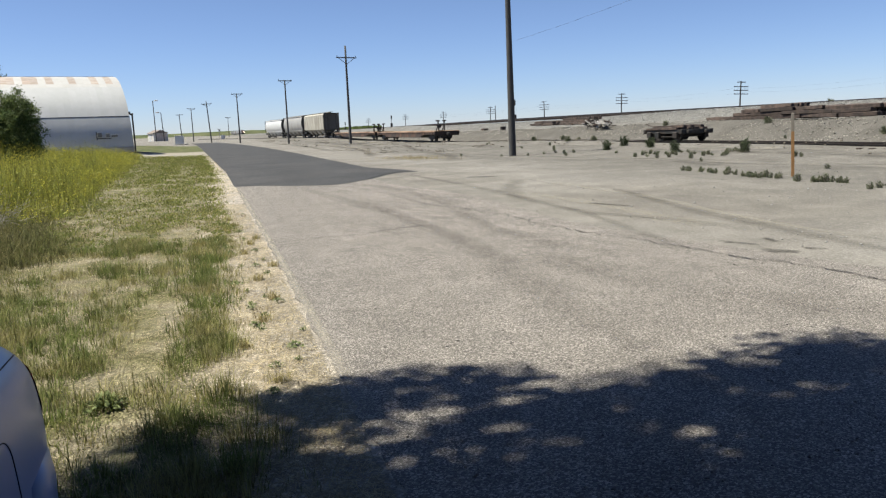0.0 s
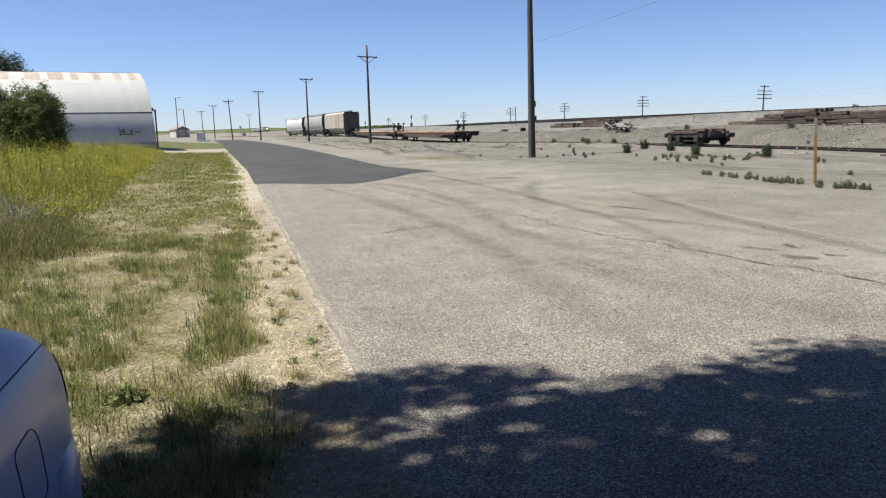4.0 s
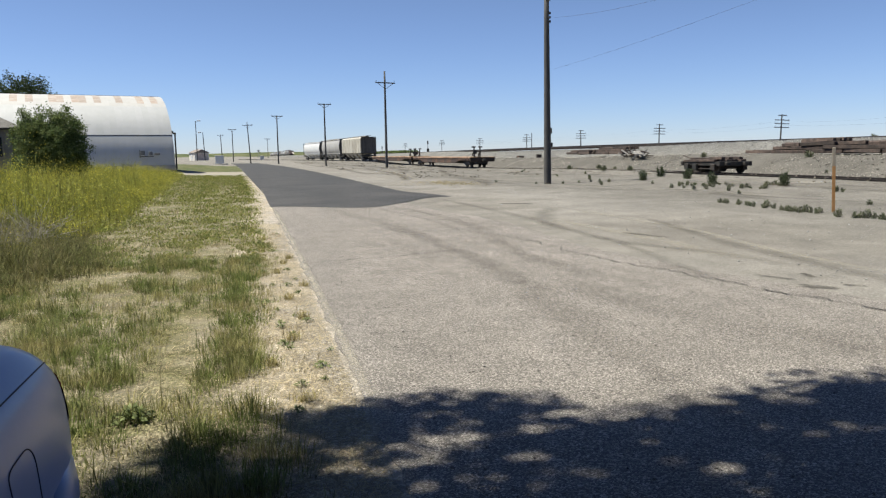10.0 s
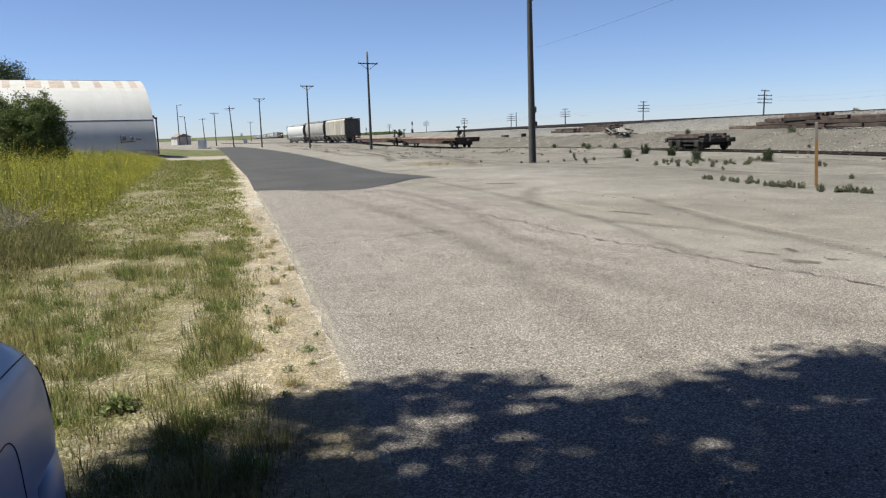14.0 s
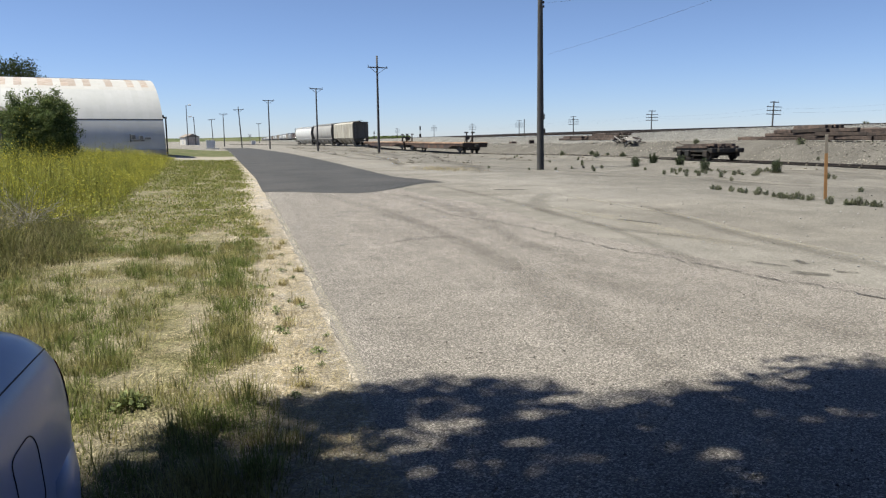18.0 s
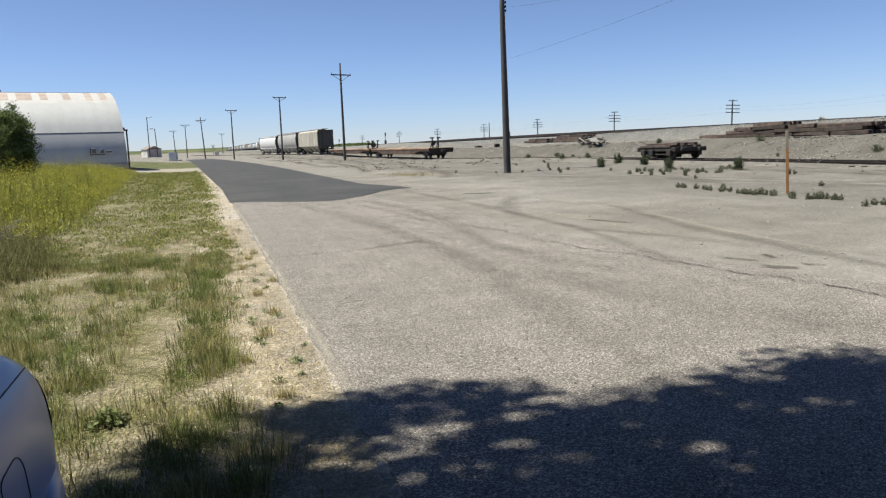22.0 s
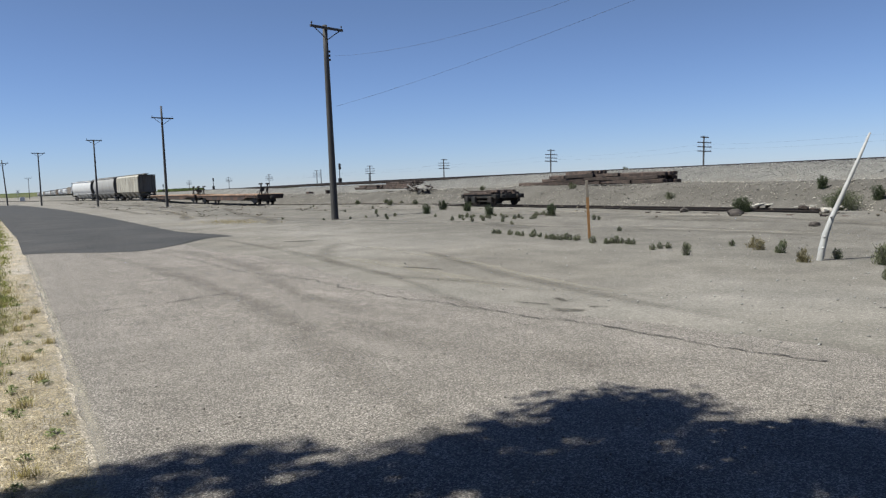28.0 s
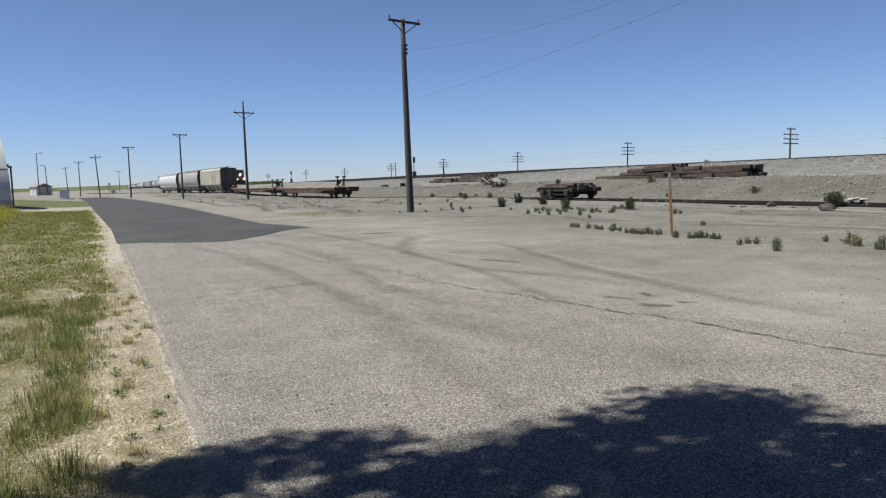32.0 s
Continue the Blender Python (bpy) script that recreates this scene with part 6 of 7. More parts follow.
for x, y, r, k in ((23.0, 18.0, 0.27, 1.0), (23.9, 21.2, 0.17, 0.8), (20.4, 13.2, 0.15, 0.6)):
    bm = B()
    bmesh.ops.create_icosphere(bm, subdivisions=3, radius=r)
    for v in bm.verts:
        v.co *= 1 + 0.35 * noise.noise(v.co * 2.4 / r * 0.5 + Vector((x, y, 0)))
        v.co.z *= 0.65
    o = part("rock", bm, mat("dark_rock", (0.040, 0.034, 0.032), 0.9, vary=0.3, scale=5, second=(0.080, 0.069, 0.058), bump=0.5))
    o.location = (x, y, ground_z(x, y) + r * 0.3)
    tagged(o, "dark lump of rock beside the spur track", "rock", "rocks by the spur")

# ties of the main line, in one piece
vs, fs = [], []
for i in range(420):
    y = -10 + i * 0.6
    z = main_z(y) - 0.185
    k = len(vs)
    for a in (-1.3, 1.3):
        for b in (-0.11, 0.11):
            for c in (-0.18, 0.0):
                vs.append((MAIN_X + a, y + b, z + c))
    fs += [tuple(k + q for q in f) for f in ((0, 1, 3, 2), (4, 6, 7, 5), (0, 4, 5, 1), (2, 3, 7, 6), (1, 5, 7, 3), (0, 2, 6, 4))]
tagged(mesh_from("main_line_ties", vs, fs, M_TIE), "dark wooden ties under the main line rails", "railway ties", kind="stuff")

# ---- line-side signals ----


def signal_mast(x, y, h, label="slender dark railway signal mast", head=True):
    s = empty("signal_mast", pose(x, y, ground_z(x, y) - 0.2))
    part("mast", rod(B(), (0, 0, 0), (0, 0, h), 0.07, 0.06, 8), M_DARK, s)
    if not head:
        part("cap", rod(B(), (0, 0, h), (0, 0, h + 0.12), 0.09, 0.05, 8), M_DARK, s)
        return tagged(s, label, "railway post", "railway signals")
    part("relay_case", box(B(), (0.5, 0.45, 1.1), (0, -0.1, h * 0.5 - 0.4), bevel=0.03), M_DARK, s)
    hd = part("signal_head", box(B(), (0.34, 0.22, 0.95), (0, -0.1, h - 0.3), bevel=0.06), M_DARK, s)
    for i in range(2):
        part("hood", rod(B(), (0, -0.2, h - 0.12 - 0.4 * i), (0, -0.42, h - 0.14 - 0.4 * i), 0.11, 0.12, 10), M_DARK, hd)
    return tagged(s, label, "railway signal", "railway signals")


signal_mast(46, 111.2, 4.6)
signal_mast(46, 119.4, 4.1, "slender dark lineside post", False)
signal_mast(46, 100.0, 2.8, "short dark lineside post", False)
signal_mast(46, 196, 4.0)
signal_mast(46, 268, 3.5)


# ---- overhead wires ----


def wire(a, b, sag, r=0.012):
    """One sagging wire: a thin four-sided tube."""
    a, b = Vector(a), Vector(b)
    vs, fs, n = [], [], 24
    for i in range(n + 1):
        u = i / n
        q = a.lerp(b, u) - Vector((0, 0, sag * 4 * u * (1 - u)))
        vs += [(q.x + dx * r, q.y, q.z + dz * r) for dx, dz in ((1, 0), (0, 1), (-1, 0), (0, -1))]
        if i:
            k = 4 * i
            fs += [(k - 4 + j, k - 4 + (j + 1) % 4, k + (j + 1) % 4, k + j) for j in range(4)]
    o = mesh_from("overhead_wire", vs, fs, M_DARK)
    return tagged(o, "thin dark overhead wire slung between poles", "wire", "overhead wires")


wire((16.15, 38.6, 6.05), (15.9, -2.0, 8.0), 0.5, 0.004)
wire((16.15, 38.6, 8.75), (15.9, -2.0, 8.8), 1.5, 0.004)


# ---- a patch of dry yellow grass beyond the paving ----
rs_ = np.random.RandomState(40)
n_ = 1000
bx, by = rs_.normal(10.3, 0.9, n_), rs_.normal(39.0, 1.7, n_)
v_, t_ = blades(rs_, np.stack([bx, by, z_at(bx, by)], 1), rs_.uniform(0.04, 0.14, n_), np.full(n_, 0.006), np.full(n_, 1.0))
tagged(mesh_np("dry_grass", v_, t_, [leaf_mat("yellow_dry_grass", (0.315, 0.257, 0.121), (0.257, 0.214, 0.114))]), "patch of dry yellow grass on bare dirt", "grass", kind="stuff")

# wires between the telegraph poles
ys_ = (38.4, 75.5, 111, 150.5, 191, 233, 285)
for a, b in zip((-10,) + ys_, ys_):
    for dx, z in ((-1.2, 6.15), (1.2, 5.55)):
        wire((88 + dx, a, z), (88 + dx, b, z), 0.5, 0.004)


# ---- parked car ----


def parked_car():
    car = empty("parked_car", pose(-1.45, 0.60, 0.0) @ Matrix.Diagonal((1, 1, 1.1, 1)))
    paint = mat("silver_blue_paint", (0.158, 0.215, 0.400), 0.40, 0.0, vary=0.03, scale=2, second=(0.150, 0.205, 0.380), amount=0.4, patch=1, grain=40, bump=0.0, spec=0.25)
    paint.node_tree.nodes["Principled BSDF"].inputs["Coat Weight"].default_value = 0.35
    paint.node_tree.nodes["Principled BSDF"].inputs["Coat Roughness"].default_value = 0.12
    black = mat("black_rubber", (0.015, 0.015, 0.016), 0.8, vary=0.2, bump=0.1)
    red = mat("red_lens", (0.30, 0.015, 0.015), 0.15, vary=0.05, bump=0)
    st = [(-2.25, 0.55, 0.36, 0.54, 0.60), (-2.17, 0.70, 0.26, 0.60, 0.67), (-1.95, 0.80, 0.21, 0.66, 0.745), (-1.4, 0.845, 0.20, 0.78, 0.86), (-0.9, 0.86, 0.20, 0.86, 0.95), (0.0, 0.865, 0.20, 0.875, 0.965), (0.9, 0.865, 0.20, 0.885, 0.975), (1.35, 0.86, 0.21, 0.89, 0.98), (1.7, 0.85, 0.22, 0.885, 0.975), (1.95, 0.84, 0.25, 0.875, 0.965), (2.09, 0.825, 0.28, 0.85, 0.945), (2.19, 0.79, 0.30, 0.76, 0.87), (2.23, 0.76, 0.33, 0.66, 0.72)]
    bm, rings = B(), []
    for y, hw, zb, zs, zt in st:
        half = [(0.0, zb), (hw * 0.86, zb), (hw * 0.965, zb + 0.07), (hw * 0.995, zb + 0.22), (hw, (zb + zs) / 2 + 0.03), (hw * 0.985, zs - 0.10), (hw * 0.955, zs - 0.03), (hw * 0.90, zs + 0.018), (hw * 0.80, zs + 0.045 + 0.2 * (zt - zs)), (hw * 0.5, zt - 0.012), (0.0, zt)]
        pts = half + [(-x, z) for x, z in half[-2:0:-1]]
        rings.append([bm.verts.new((x, y, z)) for x, z in pts])
    for a, b in zip(rings, rings[1:]):
        for i in range(len(a)):
            j = (i + 1) % len(a)
            bm.faces.new((a[i], a[j], b[j], b[i]))
    bm.faces.new(rings[0])
    bm.faces.new(rings[-1][::-1])
    bmesh.ops.recalc_face_normals(bm, faces=bm.faces[:])
    body = part("body", bm, paint, car, smooth=True)
    sub = body.modifiers.new("smooth", "SUBSURF")
    sub.levels = sub.render_levels = 2
    # cabin
    bm = B()
    lo = [bm.verts.new(p) for p in ((-0.74, -1.05, 0.92), (0.74, -1.05, 0.92), (0.76, 0.1, 0.94), (0.72, 1.32, 0.965), (-0.72, 1.32, 0.965), (-0.76, 0.1, 0.94))]
    hi = [bm.verts.new(p) for p in ((-0.56, -0.3, 1.37), (0.56, -0.3, 1.37), (0.58, 0.15, 1.41), (0.54, 0.72, 1.385), (-0.54, 0.72, 1.385), (-0.58, 0.15, 1.41))]
    for i in range(6):
        j = (i + 1) % 6
        bm.faces.new((lo[i], lo[j], hi[j], hi[i]))
    bmesh.ops.recalc_face_normals(bm, faces=bm.faces[:])
    part("windows", bm, M_GLASS, car, "dark tinted window glass")
    bm = B()
    v = [bm.verts.new(p) for p in ((-0.58, -0.34, 1.375), (0.58, -0.34, 1.375), (0.60, 0.15, 1.415), (0.56, 0.76, 1.385), (-0.56, 0.76, 1.385), (-0.60, 0.15, 1.415))]
    bm.faces.new(v)
    r = bmesh.ops.extrude_face_region(bm, geom=bm.faces[:])
    bmesh.ops.translate(bm, vec=(0, 0, 0.035), verts=[q for q in r["geom"] if isinstance(q, bmesh.types.BMVert)])
    bmesh.ops.recalc_face_normals(bm, faces=bm.faces[:])
    bmesh.ops.bevel(bm, geom=bm.edges[:], offset=0.012, segments=2, affect="EDGES")
    part("roof", bm, paint, car, smooth=True)
    for s in (-1, 1):
        for a, b in (((0.74, -1.05, 0.92), (0.57, -0.3, 1.38)), ((0.73, 1.32, 0.96), (0.55, 0.74, 1.39)), ((0.765, 0.12, 0.94), (0.585, 0.15, 1.41))):
            part("pillar", rod(B(), (s * a[0], a[1], a[2]), (s * b[0], b[1], b[2]), 0.035, 0.03, 8), paint, car)
        for y in (-1.38, 1.33):
            w_ = part("wheel", rod(B(), (s * 0.66, y, 0.31), (s * 0.868, y, 0.31), 0.31, 0.31, 28), black, car, "black tyre on a silver wheel")
            part("rim", rod(B(), (s * 0.80, y, 0.31), (s * 0.874, y, 0.31), 0.20, 0.19, 20), M_GREY, w_)
        # rear lamp wrapped round the corner
        bm = box(B(), (0.30, 0.11, 0.19), (s * 0.645, 2.15, 0.70), Euler((0, 0, radians(-s * 22))).to_matrix(), bevel=0.03)
        part("tail_lamp", bm, red, car, "red tail lamp lens", smooth=True)
    # bumper, wrapped round both corners to the wheel arches
    way = [(0.0, 2.275), (0.5, 2.265), (0.68, 2.235), (0.78, 2.17), (0.835, 2.06), (0.862, 1.9), (0.868, 1.72)]
    way = [(-x, y) for x, y in way[:0:-1]] + way
    bm, rings = B(), []
    for i, (x, y) in enumerate(way):
        (xa, ya), (xb, yb) = way[max(i - 1, 0)], way[min(i + 1, len(way) - 1)]
        d = Vector((xb - xa, yb - ya, 0)).normalized()
        out = Vector((-d.y, d.x, 0))
        if out.dot(Vector((x, y - 1.0, 0))) < 0:
            out = -out
        pr = [(-0.12, 0.29), (-0.02, 0.27), (0.0, 0.33), (0.004, 0.46), (-0.008, 0.545), (-0.04, 0.57), (-0.12, 0.57)]
        rings.append([bm.verts.new((x + out.x * o, y + out.y * o, z)) for o, z in pr])
    for p, q in zip(rings, rings[1:]):
        for i in range(len(p)):
            j = (i + 1) % len(p)
            bm.faces.new((p[i], p[j], q[j], q[i]))
    bm.faces.new(rings[0])
    bm.faces.new(rings[-1][::-1])
    bmesh.ops.recalc_face_normals(bm, faces=bm.faces[:])
    part("bumper", bm, paint, car, smooth=True)
    # shut lines of the boot lid and the fuel flap, laid on the skin
    dep = bpy.context.evaluated_depsgraph_get()
    ev = body.evaluated_get(dep)
    gap = mat("shut_line", (0.012, 0.013, 0.018), 0.8, vary=0.1, bump=0)

    def on_skin(origin, way):
        hit, place, normal, _ = ev.ray_cast(Vector(origin), Vector(way))
        return place + normal * 0.001 if hit else None

    def seam(name, rays, r=0.0022):
        bm, prev = B(), None
        for o, d in rays:
            q = on_skin(o, d)
            if q and prev:
                rod(bm, prev, q, r, r, 6)
            if q:
                prev = q
        return part(name, bm, gap, car)

    for s in (-1, 1):
        seam("boot_seam", [((s * 1.99, y, 1.99), (-s * 1.2, 0, -1.12)) for y in [1.1 + 0.034 * i for i in range(31)]])
    seam("boot_seam", [((0.70 - 1.4 * i / 30, 1.12, 2.0), (0, 0, -1)) for i in range(31)])
    seam("boot_edge_seam", [((0.56 - 1.12 * i / 24, 2.12, 2.0), (0, 0, -1)) for i in range(25)])
    flap = []
    for i in range(41):
        a = 2 * math.pi * i / 40
        c, q = math.cos(a), math.sin(a)
        flap.append(((2.0, 1.47 + 0.115 * math.copysign(abs(c) ** 0.45, c) - 0.03 * q, 0.66 + 0.10 * math.copysign(abs(q) ** 0.45, q)), (-1, 0, 0)))
    seam("fuel_flap_seam", flap, 0.0018)
    # dark side lens of the rear lamps, wrapped round the corner
    smoke = mat("smoked_lens", (0.03, 0.012, 0.014), 0.12, vary=0.05, bump=0)
    for s in (-1, 1):
        bm, rows = B(), []
        for i in range(9):
            a = radians(30 + 3.0 * i)
            row = []
            for z in (0.63, 0.69, 0.75, 0.80):
                way_ = Vector((s * math.cos(a), math.sin(a), 0))
                q = on_skin(Vector((s * 0.25, 1.75, z)) + way_ * 2, -way_)
                row.append(bm.verts.new(q + way_ * 0.004) if q else None)
            rows.append(row)
        for p, q in zip(rows, rows[1:]):
            for i in range(3):
                if all((p[i], p[i + 1], q[i], q[i + 1])):
                    bm.faces.new((p[i], p[i + 1], q[i + 1], q[i]))
        bmesh.ops.recalc_face_normals(bm, faces=bm.faces[:])
        part("side_lens", bm, smoke, car, "dark smoked lens round the corner", smooth=True)
    plate = part("number_plate", box(B(), (0.31, 0.012, 0.15), (0, 2.235, 0.66), bevel=0.003), M_WHITE, car, "white plate with plain dark bars")
    for i in range(5):
        part("bar", box(B(), (0.03, 0.004, 0.07), (-0.1 + 0.05 * i, 2.243, 0.66)), black, plate)
    return tagged(car, "silver-blue sedan parked on the grass in tree shade", "car")


parked_car()


# ---- marks on the road and dirt ----


def stain(name, color, amount, rough=0.95, f=3.0):
    """A thin film whose cover fades to its rims and breaks up in grains."""
    m = bpy.data.materials.new(name)
    m.use_nodes = True
    n, link = m.node_tree.nodes, m.node_tree.links.new
    b = n["Principled BSDF"]
    b.inputs["Base Color"].default_value = (*color, 1)
    b.inputs["Roughness"].default_value = rough
    b.inputs["Specular IOR Level"].default_value = 0.1
    uv = n.new("ShaderNodeUVMap")
    sep = n.new("ShaderNodeSeparateXYZ")
    link(uv.outputs[0], sep.inputs[0])

    def mathn(op, a, c=None):
        q = n.new("ShaderNodeMath")
        q.operation = op
        q.use_clamp = op in ("MULTIPLY", "SUBTRACT")
        for i, v in enumerate((a, c)):
            if v is None:
                continue
            if hasattr(v, "is_linked"):
                link(v, q.inputs[i])
            else:
                q.inputs[i].default_value = v
        return q.outputs[0]

    rim = mathn("MULTIPLY", mathn("SUBTRACT", 1.0, mathn("ABSOLUTE", sep.outputs["X"])), 1.2)
    end = mathn("MULTIPLY", mathn("SUBTRACT", 1.0, mathn("ABSOLUTE", sep.outputs["Y"])), 3.0)
    pos = n.new("ShaderNodeNewGeometry").outputs["Position"]
    out = None
    for s, lo, hi in ((f, 0.22, 0.5), (45.0, 0.2, 0.65)):
        t = n.new("ShaderNodeTexNoise")
        t.inputs["Scale"].default_value, t.inputs["Detail"].default_value = s, 5
        link(pos, t.inputs["Vector"])
        r = n.new("ShaderNodeMapRange")
        r.inputs[1].default_value, r.inputs[2].default_value = lo, hi
        link(t.outputs["Fac"], r.inputs[0])
        out = r.outputs[0] if out is None else mathn("MULTIPLY", out, r.outputs[0])
    a = mathn("MULTIPLY", mathn("MULTIPLY", mathn("MULTIPLY", rim, end), out), amount)
    link(a, b.inputs["Alpha"])
    return m


def paved_z(x, y):
    """Height of the top surface: the old asphalt feathering out into the dirt."""
    g = ground_z(x, y)
    if y > 26:
        return g + 0.003
    return g + 0.003 + 0.020 * (1 - smooth_step(road_right(y) + 0.15, road_right(y) + 0.95, x))


def ribbon(name, pts, width, material, z, label, category="road mark", ragged=0.1):
    """A thin strip along a curve through the points (x, y)."""
    ctl = [Vector((x, y, 0)) for x, y in pts]
    fine = []
    for i in range(len(ctl) - 1):
        p0, p1, p2, p3 = ctl[max(i - 1, 0)], ctl[i], ctl[i + 1], ctl[min(i + 2, len(ctl) - 1)]
        k = max(3, int((p2 - p1).length / 0.25))
        for j in range(k):
            u = j / k
            fine.append(0.5 * ((2 * p1) + (p2 - p0) * u + (2 * p0 - 5 * p1 + 4 * p2 - p3) * u * u + (3 * p1 - p0 - 3 * p2 + p3) * u ** 3))
    fine.append(ctl[-1])
    vs, fs, uvs = [], [], []
    n = len(fine)
    for i, p in enumerate(fine):
        d = (fine[min(i + 1, n - 1)] - fine[max(i - 1, 0)]).normalized()
        s = Vector((-d.y, d.x, 0))
        w_ = width * (1 + ragged * 3 * noise.noise((i * 0.21, width, 0)))
        row = [p + s * w_ * 0.5 * u for u in (-1, 0, 1)]
        low = max(paved_z(q.x, q.y) for q in row)
        for u, q in zip((-1, 0, 1), row):
            # near marks lie flat on the surface, far ones ride over the rough dirt
            vs.append((q.x, q.y, low + (z - 0.03) * 0.3 + 0.001 if z < 0.0545 else max(ground_z(q.x, q.y), 0.0) + z))
            uvs.append((u, -1 + 2 * i / (n - 1)))
    for i in range(n - 1):
        for k in range(2):
            fs.append((i * 3 + k, i * 3 + k + 1, (i + 1) * 3 + k + 1, (i + 1) * 3 + k))
    ob = mesh_from(name, vs, fs, material)
    lay = ob.data.uv_layers.new(name="UVMap")
    for lp in ob.data.loops:
        lay.data[lp.index].uv = uvs[lp.vertex_index]
    return tagged(ob, label, category, kind="structure")


S_TYRE = stain("tyre_dark_dust", (0.089, 0.081, 0.071), 0.34, f=0.7)
S_WORN = stain("worn_dark_asphalt", (0.080, 0.072, 0.065), 0.26, f=0.6)
S_PALE = stain("pale_dust", (0.294, 0.273, 0.233), 0.6, f=1.0)
S_EDGE = stain("pale_edge_sand", (0.312, 0.288, 0.243), 0.9, f=2.0)
S_OIL = stain("damp_dark_spot", (0.060, 0.055, 0.049), 1.0, f=6)
ribbon("tyre_track", [(6.42, 25.4), (6.53, 19.0), (6.36, 15.1), (6.24, 12.3), (6.45, 11.4), (6.75, 10.7), (7.0, 9.9), (7.15, 8.7), (7.2, 7.6)], 0.42, S_TYRE, 0.045, "dark curved tyre track pressed in pale dirt")
ribbon("tyre_track", [(6.2, 14.2), (6.5, 15.8), (6.92, 17.1), (7.7, 18.9), (8.5, 20.3)], 0.7, S_TYRE, 0.042, "dark turning tyre track in the dirt")
ribbon("tyre_track", [(9.2, 17.0), (8.88, 15.2), (8.3, 12.8), (7.87, 11.2), (7.66, 9.45), (7.5, 8.13), (7.38, 7.0), (7.35, 6.0), (7.4, 4.8)], 0.42, S_TYRE, 0.049, "dark tyre track running along the dirt")
ribbon("tyre_track", [(6.3, 13), (6.1, 11.2), (5.85, 9.9), (5.6, 8.7), (5.4, 7.9)], 0.34, S_TYRE, 0.040, "faint dark tyre track across the dirt edge")
ribbon("worn_track", [(1.9, 24), (2.75, 18), (3.01, 15.3), (3.2, 11.6), (3.18, 9.2), (2.98, 7.35), (2.85, 6.06), (2.79, 5.3), (2.7, 3)], 0.62, S_WORN, 0.030, "darker worn wheel track on the asphalt")
ribbon("worn_track", [(3.6, 23), (4.37, 20.5), (4.56, 15.5), (4.2, 12.2), (4.04, 10.7), (4.2, 9.0), (4.5, 8.0), (5.07, 7.1)], 0.55, S_WORN, 0.032, "darker worn wheel track on the asphalt")
ribbon("worn_track", [(3.5, 8.6), (3.75, 7.4), (3.97, 6.0), (4.5, 5.2), (4.9, 4.4)], 0.9, S_WORN, 0.034, "darker worn wheel track on the asphalt")
ribbon("pale_dust_track", [(8.7, 20.2), (8.64, 18.9), (8.6, 16.0), (8.54, 13.0), (8.16, 11.1), (7.95, 9.6), (7.85, 8.2), (7.9, 6.87)], 0.3, S_PALE, 0.036, "pale ridge of dust beside the tyre track")
ribbon("pale_dust_track", [(6.9, 16.5), (7.1, 12.5), (6.95, 10.6), (6.95, 9.3)], 0.6, S_PALE, 0.034, "pale dusty strip between the tyre tracks")
ribbon("pale_edge_line", [(0.62, 24.5), (0.645, 20), (0.67, 16), (0.695, 10), (0.70, 6), (0.69, 2.5)], 0.13, S_EDGE, 0.0345, "pale sandy line along the asphalt edge")
S_RUT = stain("rut_dark_dust", (0.086, 0.076, 0.062), 0.6, f=0.9)
for pts, w_ in (([(15.8, 30), (17.6, 20), (18.5, 14), (18.8, 8)], 0.35), ([(12, 48), (14.5, 33), (16, 24), (16.4, 16)], 0.5), ([(8.5, 42), (11.2, 58), (12.5, 85)], 0.8),
                ([(14, 66), (15.5, 88), (14, 115)], 1.2), ([(20.5, 34), (21.3, 22), (21.5, 9)], 0.7), ([(10.2, 33), (12.6, 40), (14.5, 55), (18, 72)], 0.9), ([(9.0, 60), (9.8, 90), (8.5, 120)], 1.2), ([(18, 60), (20.5, 48), (22.5, 40)], 0.7)):
    ribbon("rut", pts, w_, S_RUT, 0.06, "shallow dark rut in the rough dirt", ragged=0.25)
for pts, w_ in (([(15.4, 30), (17.2, 20), (18.1, 14), (18.4, 8)], 0.25), ([(9.5, 44), (12, 66), (12.2, 95)], 0.9), ([(22.2, 33), (22.8, 24), (22.8, 12)], 0.5), ([(16.5, 70), (17.5, 95), (15, 120)], 1.4)):
    ribbon("pale_dust_track", pts, w_, S_PALE, 0.055, "pale crest of loose dirt beside a rut", ragged=0.25)
for pts, w_ in (([(6.14, 8.15), (6.27, 7.9), (6.4, 7.66)], 0.09), ([(6.81, 8.06), (6.76, 7.9), (6.71, 7.72)], 0.13), ([(6.12, 7.32), (6.28, 7.16), (6.45, 7.0)], 0.19), ([(6.66, 7.22), (6.75, 7.13), (6.85, 7.02)], 0.15),
                ([(7.02, 13.3), (7.2, 12.75), (7.38, 12.25)], 0.2), ([(7.5, 22.3), (8.0, 22.1), (8.5, 21.9)], 0.5)):
    ribbon("dark_spot", pts, w_, S_OIL, 0.052, "dark damp spot on the dirt")


M_CRACK = mat("crack_dirt", (0.045, 0.040, 0.036), 0.95, vary=0.3, scale=10, bump=0.3, local=False)


